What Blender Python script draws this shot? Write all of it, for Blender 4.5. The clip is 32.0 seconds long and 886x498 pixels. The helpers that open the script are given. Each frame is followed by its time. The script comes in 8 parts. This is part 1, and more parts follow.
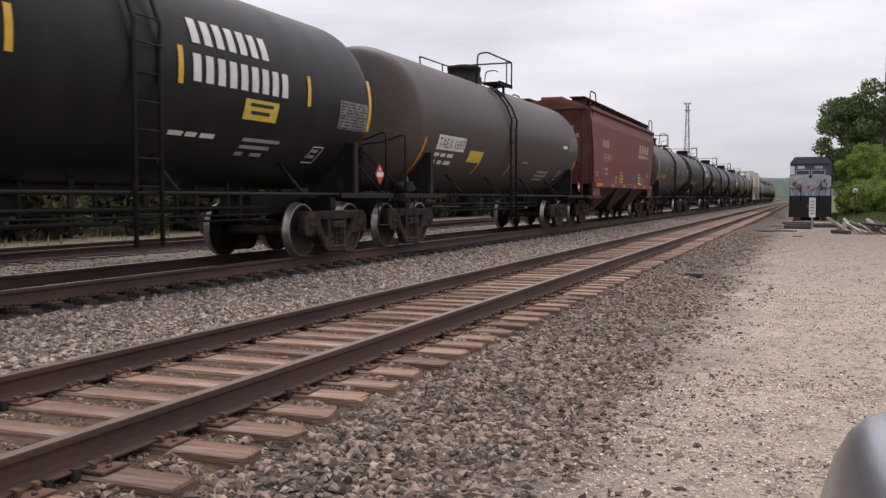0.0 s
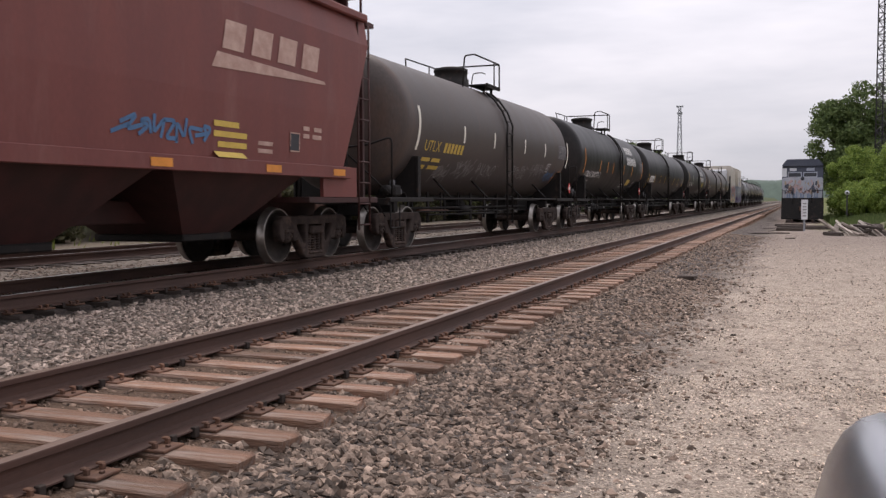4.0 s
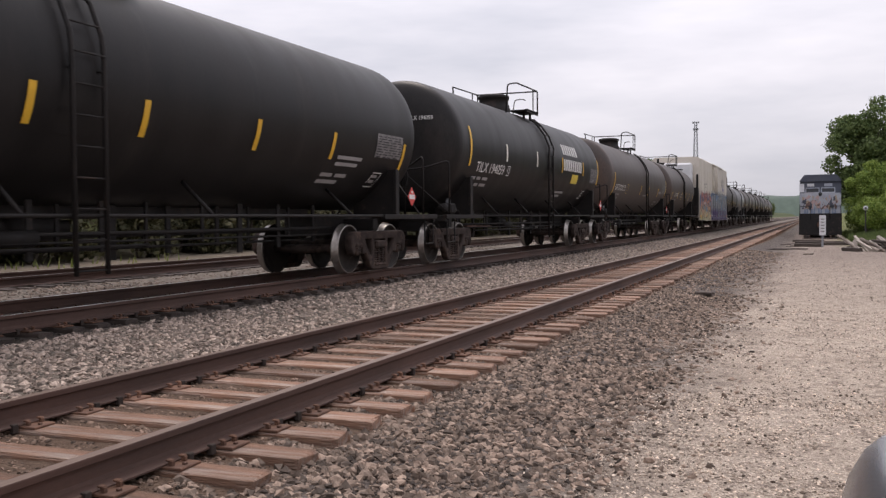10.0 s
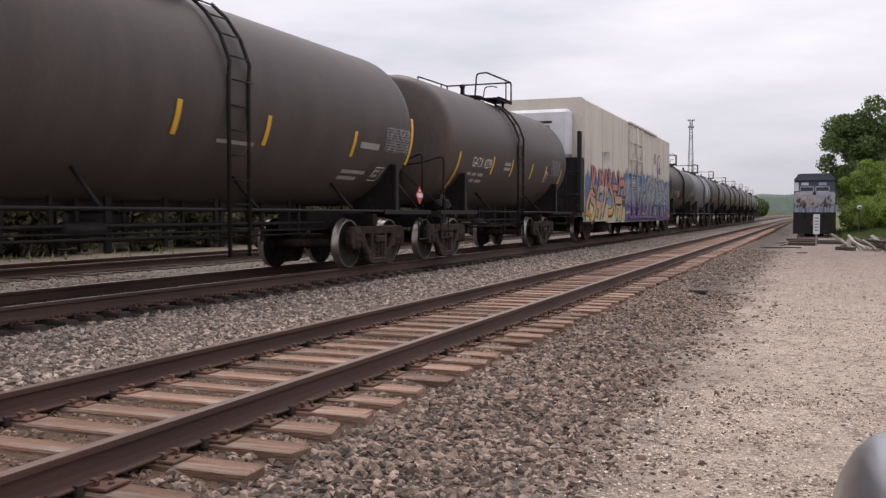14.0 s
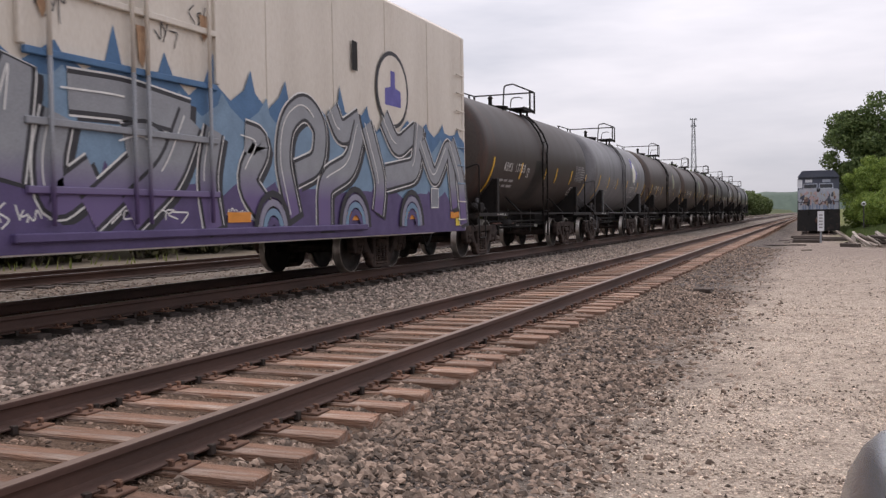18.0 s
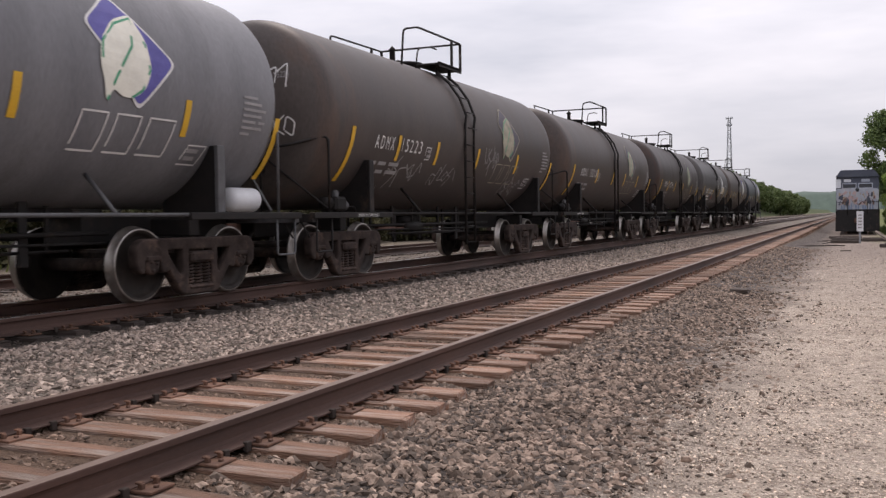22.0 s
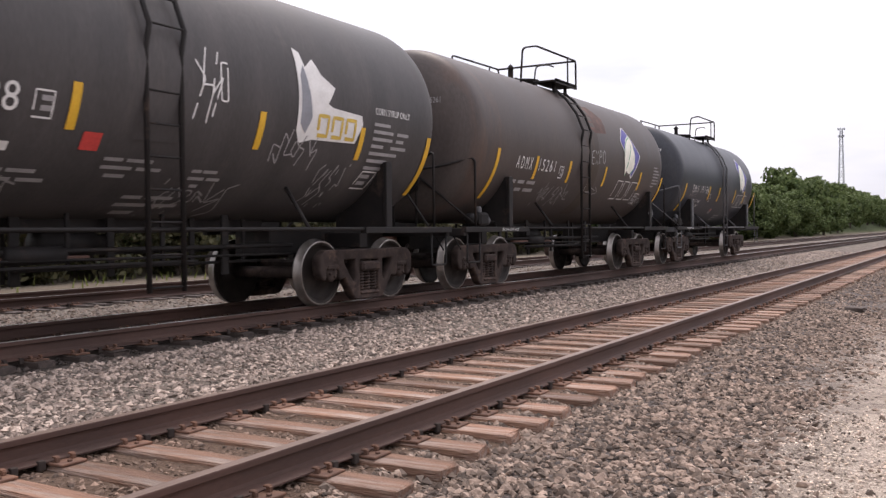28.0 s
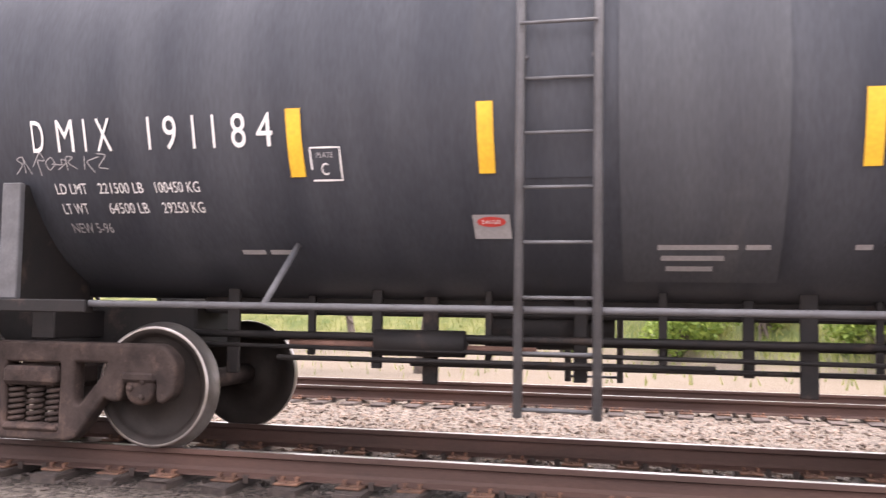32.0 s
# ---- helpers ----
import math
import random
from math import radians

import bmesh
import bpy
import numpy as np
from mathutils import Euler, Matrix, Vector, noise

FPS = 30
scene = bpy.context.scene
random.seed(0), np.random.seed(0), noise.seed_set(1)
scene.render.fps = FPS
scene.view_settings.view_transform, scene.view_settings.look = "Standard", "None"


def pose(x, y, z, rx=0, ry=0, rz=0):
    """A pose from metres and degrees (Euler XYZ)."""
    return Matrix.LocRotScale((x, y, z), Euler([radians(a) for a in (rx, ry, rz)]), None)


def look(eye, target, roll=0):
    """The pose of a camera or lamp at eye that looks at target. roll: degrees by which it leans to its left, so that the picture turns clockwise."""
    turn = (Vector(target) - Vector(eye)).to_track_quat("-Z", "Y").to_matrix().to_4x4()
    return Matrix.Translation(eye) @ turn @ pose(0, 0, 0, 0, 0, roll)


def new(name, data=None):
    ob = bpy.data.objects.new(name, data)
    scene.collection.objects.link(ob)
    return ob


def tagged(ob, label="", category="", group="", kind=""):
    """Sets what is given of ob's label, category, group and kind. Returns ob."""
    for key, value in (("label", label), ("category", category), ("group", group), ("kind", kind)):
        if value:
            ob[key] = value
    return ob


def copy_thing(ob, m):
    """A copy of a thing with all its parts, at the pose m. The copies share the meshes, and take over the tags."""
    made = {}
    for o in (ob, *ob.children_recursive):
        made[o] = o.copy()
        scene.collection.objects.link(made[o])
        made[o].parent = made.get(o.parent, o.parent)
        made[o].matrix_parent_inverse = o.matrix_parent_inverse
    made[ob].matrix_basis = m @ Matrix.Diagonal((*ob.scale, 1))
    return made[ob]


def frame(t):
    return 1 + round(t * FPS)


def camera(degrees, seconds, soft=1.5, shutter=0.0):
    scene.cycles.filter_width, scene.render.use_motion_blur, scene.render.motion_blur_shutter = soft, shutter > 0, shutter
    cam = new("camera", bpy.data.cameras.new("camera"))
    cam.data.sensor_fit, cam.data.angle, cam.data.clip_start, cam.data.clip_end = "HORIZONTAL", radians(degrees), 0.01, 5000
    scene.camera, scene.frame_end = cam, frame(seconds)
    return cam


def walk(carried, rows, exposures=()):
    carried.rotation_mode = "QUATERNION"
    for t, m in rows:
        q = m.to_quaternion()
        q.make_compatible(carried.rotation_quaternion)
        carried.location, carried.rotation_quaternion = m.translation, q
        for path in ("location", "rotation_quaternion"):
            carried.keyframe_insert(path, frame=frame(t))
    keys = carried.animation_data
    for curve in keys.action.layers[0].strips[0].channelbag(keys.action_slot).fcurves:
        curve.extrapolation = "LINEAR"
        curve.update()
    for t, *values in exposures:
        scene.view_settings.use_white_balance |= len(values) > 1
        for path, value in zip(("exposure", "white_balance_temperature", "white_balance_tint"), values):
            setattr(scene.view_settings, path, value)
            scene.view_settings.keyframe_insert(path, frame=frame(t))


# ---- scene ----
EXPO = [(0.0, -0.15, 6700, 18), (26.0, -0.15, 6700, 18), (28.0, 0.28, 6650, 19), (29.0, 0.45, 6630, 21), (30.0, 0.97, 6600, 23), (31.0, 1.55, 6750, 24), (32.0, 1.92, 6900, 24)]
cam = camera(51.45, 32.0, soft=1.35, shutter=0.12)
PATH = [
    (0, pose(0.000, 0.000, 1.451, 86.82, 0.03, 21.40)),
    (0.5, pose(0.000, 0.000, 1.451, 86.79, 0.25, 21.04)),
    (1, pose(0.000, 0.000, 1.451, 86.75, 0.44, 20.75)),
    (1.5, pose(0.000, 0.000, 1.451, 86.74, 0.44, 20.59)),
    (2, pose(0.000, 0.000, 1.451, 86.66, 0.40, 20.71)),
    (2.5, pose(0.000, 0.000, 1.451, 86.48, 0.37, 20.69)),
    (3, pose(0.000, 0.000, 1.451, 86.50, 0.32, 20.74)),
    (3.5, pose(0.000, 0.000, 1.451, 86.68, 0.31, 20.91)),
    (4, pose(0.000, 0.000, 1.451, 87.05, 0.28, 20.98)),
    (4.5, pose(0.000, 0.000, 1.451, 87.48, 0.45, 20.77)),
    (6.5, pose(0.000, 0.000, 1.451, 88.07, 0.58, 20.43)),
    (7, pose(0.000, 0.000, 1.451, 88.08, 0.63, 20.67)),
    (7.5, pose(0.000, 0.000, 1.451, 88.04, 0.68, 20.67)),
    (8, pose(0.000, 0.000, 1.451, 88.02, 0.74, 20.73)),
    (8.5, pose(0.000, 0.000, 1.451, 88.05, 0.85, 20.84)),
    (9, pose(0.000, 0.000, 1.451, 88.07, 0.83, 21.30)),
    (9.5, pose(0.000, 0.000, 1.451, 88.14, 0.68, 21.74)),
    (10, pose(0.000, 0.000, 1.451, 88.11, 0.49, 21.96)),
    (10.5, pose(0.000, 0.000, 1.451, 87.97, 0.40, 21.86)),
    (11, pose(0.000, 0.000, 1.451, 87.61, 0.39, 21.60)),
    (11.5, pose(0.000, 0.000, 1.451, 87.49, 0.38, 21.47)),
    (12, pose(0.000, 0.000, 1.451, 87.48, 0.38, 21.41)),
    (12.5, pose(0.000, 0.000, 1.451, 87.60, 0.25, 21.42)),
    (13, pose(0.000, 0.000, 1.451, 87.69, 0.13, 21.50)),
    (13.5, pose(0.000, 0.000, 1.451, 87.80, 0.02, 21.53)),
    (14, pose(0.000, 0.000, 1.451, 87.84, 0.00, 21.64)),
    (14.5, pose(0.000, 0.000, 1.451, 88.01, 0.11, 21.74)),
    (16.5, pose(0.000, 0.000, 1.451, 88.15, 0.42, 22.11)),
    (17, pose(0.000, 0.000, 1.451, 87.88, 0.65, 22.12)),
    (17.5, pose(0.000, 0.000, 1.451, 87.86, 0.87, 22.03)),
    (18, pose(0.000, 0.000, 1.451, 88.01, 0.87, 21.86)),
    (18.5, pose(0.000, 0.000, 1.451, 88.16, 0.82, 21.67)),
    (19, pose(0.000, 0.000, 1.451, 88.29, 0.79, 21.65)),
    (19.5, pose(0.000, 0.000, 1.451, 88.20, 0.66, 21.75)),
    (20, pose(0.000, 0.000, 1.451, 88.13, 0.60, 21.92)),
    (20.5, pose(0.000, 0.000, 1.451, 88.11, 0.58, 22.17)),
    (21, pose(0.000, 0.000, 1.451, 88.16, 0.72, 22.53)),
    (21.5, pose(-0.011, 0.000, 1.452, 87.98, 0.72, 23.44)),
    (22, pose(-0.026, 0.017, 1.446, 88.00, 0.75, 23.89)),
    (22.5, pose(-0.031, 0.020, 1.445, 87.90, 0.75, 23.90)),
    (23, pose(-0.039, 0.021, 1.445, 87.62, 0.75, 24.02)),
    (23.5, pose(-0.042, 0.011, 1.448, 87.43, 0.79, 23.99)),
    (24, pose(-0.046, 0.003, 1.447, 87.54, 0.66, 24.40)),
    (24.5, pose(-0.050, -0.003, 1.451, 87.65, 0.55, 24.83)),
    (25, pose(-0.053, -0.002, 1.448, 87.81, 0.43, 25.35)),
    (25.5, pose(-0.059, 0.000, 1.451, 87.84, 0.28, 26.27)),
    (27.5, pose(-0.062, -0.007, 1.457, 88.46, 0.37, 28.85)),
    (28, pose(-0.062, -0.017, 1.458, 88.94, 0.62, 30.02)),
    (28.5, pose(-0.029, -0.032, 1.473, 89.97, 1.07, 35.02)),
    (29, pose(-0.075, -0.049, 1.459, 90.53, 0.61, 36.19)),
    (29.5, pose(-0.119, 0.046, 1.516, 90.02, -0.19, 41.58)),
    (30, pose(-0.550, -0.012, 1.403, 91.29, 1.62, 48.20)),
    (30.5, pose(-0.996, -0.004, 1.390, 91.79, 1.40, 58.57)),
    (31, pose(-1.606, -0.457, 1.498, 91.88, -0.06, 70.56)),
    (31.4, pose(-1.657, -0.713, 1.441, 92.69, -0.24, 84.17)),
    (31.7, pose(-1.759, -0.965, 1.519, 92.90, -0.05, 93.37)),
    (32, pose(-1.769, -1.071, 1.505, 93.81, -0.89, 103.35)),
]
walk(cam, PATH, EXPO)

# ---- world and sun: an overcast, bright day ----
world = bpy.data.worlds.new("overcast_sky")
scene.world = world
world.use_nodes = True
wn, wl = world.node_tree.nodes, world.node_tree.links
bg = wn["Background"]
sky = wn.new("ShaderNodeTexSky")
sky.sky_type = "NISHITA"
sky.sun_disc = False
SUN_EL, SUN_ROT = radians(60), radians(-25)
sky.sun_elevation, sky.sun_rotation = SUN_EL, SUN_ROT
cloud = wn.new("ShaderNodeTexNoise")
cloud.inputs["Scale"].default_value = 2.2
cloud.inputs["Detail"].default_value = 5.0
cloud.inputs["Roughness"].default_value = 0.55
layers = wn.new("ShaderNodeMapping")
layers.inputs["Scale"].default_value = (1.0, 1.0, 4.5)
spot = wn.new("ShaderNodeTexCoord")
wl.new(spot.outputs["Generated"], layers.inputs["Vector"])
wl.new(layers.outputs["Vector"], cloud.inputs["Vector"])
ramp = wn.new("ShaderNodeValToRGB")
ramp.color_ramp.elements[0].position, ramp.color_ramp.elements[0].color = 0.32, (5.65, 6.05, 6.7, 1)
ramp.color_ramp.elements[1].position, ramp.color_ramp.elements[1].color = 0.68, (9.0, 9.15, 9.6, 1)
veil = wn.new("ShaderNodeMix")
veil.data_type = "RGBA"
veil.inputs["Factor"].default_value = 0.93
wl.new(cloud.outputs["Fac"], ramp.inputs["Fac"])
wl.new(sky.outputs["Color"], veil.inputs[6])
wl.new(ramp.outputs["Color"], veil.inputs[7])
# an overcast sky is palest overhead and greyer towards the horizon
where = wn.new("ShaderNodeTexCoord")
height = wn.new("ShaderNodeSeparateXYZ")
wl.new(where.outputs["Generated"], height.inputs[0])
lift = wn.new("ShaderNodeMapRange")
lift.inputs["From Min"].default_value, lift.inputs["From Max"].default_value = 0.0, 0.6
lift.inputs["To Min"].default_value, lift.inputs["To Max"].default_value = 0.8, 1.4
wl.new(height.outputs["Z"], lift.inputs["Value"])
toward = wn.new("ShaderNodeVectorMath")
toward.operation = "DOT_PRODUCT"
toward.inputs[1].default_value = (math.sin(SUN_ROT) * math.cos(SUN_EL), math.cos(SUN_ROT) * math.cos(SUN_EL), math.sin(SUN_EL))
wl.new(where.outputs["Generated"], toward.inputs[0])
glow = wn.new("ShaderNodeMapRange")
glow.inputs["From Min"].default_value, glow.inputs["From Max"].default_value = -0.2, 1.0
glow.inputs["To Min"].default_value, glow.inputs["To Max"].default_value = 0.9, 1.12
wl.new(toward.outputs["Value"], glow.inputs["Value"])
both = wn.new("ShaderNodeMath")
both.operation = "MULTIPLY"
wl.new(lift.outputs["Result"], both.inputs[0])
wl.new(glow.outputs["Result"], both.inputs[1])
shade = wn.new("ShaderNodeVectorMath")
shade.operation = "SCALE"
wl.new(veil.outputs[2], shade.inputs[0])
wl.new(both.outputs[0], shade.inputs["Scale"])
wl.new(shade.outputs["Vector"], bg.inputs["Color"])
bg.inputs["Strength"].default_value = 0.121
sun = new("sun", bpy.data.lights.new("sun", "SUN"))
sun.data.energy, sun.data.angle, sun.data.color = 1.8, radians(24), (1.0, 0.93, 0.84)
sun.matrix_world = look((0, 0, 50), (0 - math.sin(SUN_ROT) * 30, 0 - math.cos(SUN_ROT) * 30, 50 - 30 * math.tan(SUN_EL)))

# ---- materials ----
def material(name, base, second=None, scale=6.0, fine=70.0, rough=0.75, metal=0.0, bump=0.25, depth=0.01, rand=0.0, island=0.0, streak=None, spec=0.5, soil=None, soil_at=0.6):
    """Two-scale procedural surface: broad patches, fine grain, optional soiling, streaks and per-piece variation."""
    m = bpy.data.materials.new(name)
    m.use_nodes = True
    n, l = m.node_tree.nodes, m.node_tree.links
    p = n["Principled BSDF"]
    tc = n.new("ShaderNodeTexCoord")
    mp = n.new("ShaderNodeMapping")
    l.new(tc.outputs["Object"], mp.inputs["Vector"])
    if streak:
        mp.inputs["Scale"].default_value = streak
    broad = n.new("ShaderNodeTexNoise")
    broad.inputs["Scale"].default_value, broad.inputs["Detail"].default_value = scale, 6
    grain = n.new("ShaderNodeTexNoise")
    grain.inputs["Scale"].default_value, grain.inputs["Detail"].default_value = fine, 4
    l.new(mp.outputs["Vector"], broad.inputs["Vector"])
    l.new(mp.outputs["Vector"], grain.inputs["Vector"])
    second = second or tuple(c * 0.72 for c in base)
    mix = n.new("ShaderNodeMix")
    mix.data_type = "RGBA"
    mix.inputs[6].default_value, mix.inputs[7].default_value = (*base, 1), (*second, 1)
    spread = n.new("ShaderNodeMapRange")
    spread.inputs["From Min"].default_value, spread.inputs["From Max"].default_value = 0.32, 0.68
    l.new(broad.outputs["Fac"], spread.inputs["Value"])
    l.new(spread.outputs["Result"], mix.inputs[0])
    out = mix.outputs[2]
    if soil:
        dirt = n.new("ShaderNodeTexNoise")
        dirt.inputs["Scale"].default_value, dirt.inputs["Detail"].default_value = scale * 0.4, 8
        dirt.inputs["Roughness"].default_value = 0.7
        l.new(mp.outputs["Vector"], dirt.inputs["Vector"])
        dr = n.new("ShaderNodeMapRange")
        dr.inputs["From Min"].default_value, dr.inputs["From Max"].default_value = soil_at - 0.06, soil_at + 0.1
        l.new(dirt.outputs["Fac"], dr.inputs["Value"])
        dm = n.new("ShaderNodeMix")
        dm.data_type = "RGBA"
        dm.inputs[7].default_value = (*soil, 1)
        l.new(dr.outputs["Result"], dm.inputs[0])
        l.new(out, dm.inputs[6])
        out = dm.outputs[2]
    gm = n.new("ShaderNodeMix")
    gm.data_type, gm.blend_type = "RGBA", "OVERLAY"
    gm.inputs[0].default_value = 0.35
    l.new(out, gm.inputs[6])
    l.new(grain.outputs["Color"], gm.inputs[7])
    gd = n.new("ShaderNodeHueSaturation")
    gd.inputs["Saturation"].default_value = 1.0
    bw = n.new("ShaderNodeRGBToBW")
    l.new(grain.outputs["Color"], bw.inputs["Color"])
    l.new(bw.outputs["Val"], gm.inputs[7])
    l.new(gm.outputs[2], gd.inputs["Color"])
    if rand or island:
        src = n.new("ShaderNodeObjectInfo").outputs["Random"] if rand else n.new("ShaderNodeNewGeometry").outputs["Random Per Island"]
        amount = rand or island
        rr = n.new("ShaderNodeMapRange")
        rr.inputs["To Min"].default_value, rr.inputs["To Max"].default_value = 1 - amount, 1 + amount
        l.new(src, rr.inputs["Value"])
        l.new(rr.outputs["Result"], gd.inputs["Value"])
    l.new(gd.outputs["Color"], p.inputs["Base Color"])
    rg = n.new("ShaderNodeMapRange")
    rg.inputs["To Min"].default_value, rg.inputs["To Max"].default_value = max(0.03, rough - 0.12), min(1, rough + 0.12)
    l.new(broad.outputs["Fac"], rg.inputs["Value"])
    l.new(rg.outputs["Result"], p.inputs["Roughness"])
    p.inputs["Metallic"].default_value = metal
    p.inputs["Specular IOR Level"].default_value = spec
    if bump:
        b = n.new("ShaderNodeBump")
        b.inputs["Strength"].default_value, b.inputs["Distance"].default_value = bump, depth
        l.new(grain.outputs["Fac"], b.inputs["Height"])
        l.new(b.outputs["Normal"], p.inputs["Normal"])
    return m


def plain(name, base, rough=0.6, metal=0.0):
    return material(name, base, tuple(c * 0.85 for c in base), 5, 40, rough, metal, 0.05)


def tank_paint(name, base, second, rough=0.42, soil=(0.09, 0.08, 0.075)):
    """Enamel on a tank barrel, with drips run down from the top and a dusty film."""
    return material(name, base, second, 1.3, 30, rough, 0.0, 0.03, 0.004, spec=0.15, streak=(0.6, 1.6, 0.35), soil=soil, soil_at=0.62)


MAT = dict(
    rail=material("rail_steel_rust", (0.085, 0.041, 0.029), (0.046, 0.025, 0.019), 3, 90, 0.75, 0.0, 0.3, 0.003, streak=(1, 0.2, 1)),
    railtop=material("rail_running_surface", (0.42, 0.40, 0.38), (0.3, 0.27, 0.25), 4, 60, 0.3, 0.85, 0.05, 0.001, streak=(1, 0.05, 1)),
    railtop_dull=material("rail_dull_head", (0.2, 0.145, 0.12), (0.13, 0.09, 0.072), 4, 60, 0.5, 0.5, 0.05, 0.001, streak=(1, 0.05, 1)),
    tie=material("weathered_tie_wood", (0.315, 0.176, 0.115), (0.15, 0.085, 0.057), 5, 45, 0.9, 0, 0.9, 0.02, rand=0.42, streak=(0.35, 3.5, 3.5), soil=(0.36, 0.29, 0.245), soil_at=0.54),
    tie_dark=material("creosoted_tie_wood", (0.075, 0.055, 0.045), (0.042, 0.032, 0.028), 5, 45, 0.9, 0, 0.6, 0.012, rand=0.3, streak=(0.35, 3.5, 3.5)),
    plate=material("rusty_tie_plate", (0.2, 0.1, 0.06), (0.12, 0.065, 0.045), 9, 80, 0.85, 0.2, 0.3, 0.003, rand=0.25),
    spike=material("dark_rusty_iron", (0.06, 0.042, 0.034), (0.035, 0.026, 0.022), 9, 80, 0.8, 0.3, 0.3, 0.003),
    stone_dark=material("shoulder_ballast_stone", (0.27, 0.2, 0.155), (0.12, 0.087, 0.066), 18, 120, 0.95, 0, 0.4, 0.004, island=0.8),
    stone_pale=material("pale_ballast_stone", (0.41, 0.33, 0.275), (0.21, 0.16, 0.13), 18, 120, 0.95, 0, 0.4, 0.004, island=0.68),
    stone_brown=material("rust_stained_ballast_stone", (0.25, 0.17, 0.125), (0.11, 0.075, 0.055), 18, 120, 0.95, 0, 0.4, 0.004, island=0.68),
    stone_blackish=material("oil_stained_ballast_stone", (0.085, 0.066, 0.055), (0.045, 0.035, 0.03), 18, 120, 0.9, 0, 0.4, 0.004, island=0.65),
    stone_far=material("tan_ballast_stone", (0.22, 0.165, 0.13), (0.11, 0.083, 0.066), 18, 120, 0.95, 0, 0.4, 0.004, island=0.6),
    pebble=material("limestone_chip", (0.66, 0.55, 0.45), (0.42, 0.34, 0.275), 18, 120, 0.95, 0, 0.3, 0.003, island=0.62),
    chip=material("wood_chip", (0.17, 0.13, 0.1), (0.08, 0.062, 0.05), 18, 120, 0.95, 0, 0.3, 0.003, island=0.4),
    black=tank_paint("black_tank_enamel", (0.013, 0.0125, 0.0128), (0.021, 0.0195, 0.0195), 0.42, (0.035, 0.03, 0.028)),
    black_dusty=tank_paint("dusty_black_tank_enamel", (0.021, 0.0187, 0.0187), (0.035, 0.031, 0.029), 0.47, (0.05, 0.042, 0.037)),
    black_brown=tank_paint("rust_tinged_black_enamel", (0.047, 0.04, 0.038), (0.064, 0.053, 0.049), 0.47, (0.08, 0.045, 0.035)),
    grey_tank=tank_paint("grey_tank_enamel", (0.2, 0.2, 0.21), (0.155, 0.155, 0.165), 0.45, (0.11, 0.105, 0.105)),
    slate=tank_paint("slate_blue_black_enamel", (0.032, 0.035, 0.043), (0.06, 0.064, 0.073), 0.4, (0.05, 0.05, 0.052)),
    iron=material("black_painted_iron", (0.012, 0.011, 0.011), (0.02, 0.017, 0.016), 6, 60, 0.65, 0.0, 0.15, 0.004, spec=0.22, soil=(0.07, 0.048, 0.038), soil_at=0.63),
    iron_grey=material("dusty_grey_iron", (0.1, 0.1, 0.105), (0.07, 0.068, 0.07), 6, 60, 0.6, 0.1, 0.15, 0.004),
    truck=material("dusty_cast_steel", (0.054, 0.038, 0.032), (0.024, 0.017, 0.015), 7, 60, 0.85, 0.0, 0.35, 0.005, spec=0.25, soil=(0.11, 0.072, 0.058), soil_at=0.58),
    wheel=material("oiled_wheel_plate", (0.034, 0.026, 0.022), (0.018, 0.014, 0.012), 6, 50, 0.65, 0.1, 0.15, 0.003, spec=0.3),
    tread=material("polished_wheel_tread", (0.4, 0.37, 0.345), (0.24, 0.215, 0.195), 6, 50, 0.34, 0.85, 0.05, 0.002),
    rustred=material("rusty_coupler_casting", (0.17, 0.085, 0.06), (0.1, 0.055, 0.042), 8, 70, 0.85, 0.1, 0.35, 0.005),
    white=plain("white_stencil_paint", (0.72, 0.71, 0.69), 0.7),
    faded=plain("faded_stencil_paint", (0.33, 0.32, 0.32), 0.8),
    yellow=plain("yellow_reflective_sheet", (0.72, 0.42, 0.03), 0.45),
    yellow_sign=plain("yellow_placard", (0.66, 0.5, 0.06), 0.6),
    orange=plain("orange_reflective_sheet", (0.7, 0.26, 0.03), 0.5),
    red_sign=plain("red_placard", (0.6, 0.06, 0.05), 0.6),
    leaf_green=plain("green_emblem_paint", (0.05, 0.3, 0.16), 0.6),
    emblem_blue=plain("violet_blue_emblem_paint", (0.1, 0.09, 0.33), 0.6),
    cream=plain("cream_emblem_paint", (0.78, 0.76, 0.66), 0.6),
    gold=plain("gold_emblem_paint", (0.6, 0.42, 0.08), 0.6),
    hopper=material("oxide_red_paint", (0.13, 0.03, 0.025), (0.17, 0.046, 0.037), 1.2, 40, 0.6, 0, 0.04, 0.004, streak=(0.7, 1.5, 0.3), soil=(0.19, 0.075, 0.062), soil_at=0.6),
    # oxide paint darkened to carry the shade under the hopper car
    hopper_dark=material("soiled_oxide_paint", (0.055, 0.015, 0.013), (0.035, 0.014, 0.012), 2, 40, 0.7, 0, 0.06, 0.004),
    reefer=material("off_white_car_paint", (0.62, 0.57, 0.5), (0.55, 0.5, 0.435), 1.1, 40, 0.55, 0, 0.04, 0.004, streak=(0.8, 1.5, 0.3), soil=(0.45, 0.39, 0.32), soil_at=0.63),
    reefer_white=material("refrigeration_unit_white", (0.72, 0.73, 0.75), (0.6, 0.6, 0.62), 2, 40, 0.5, 0, 0.04),
)
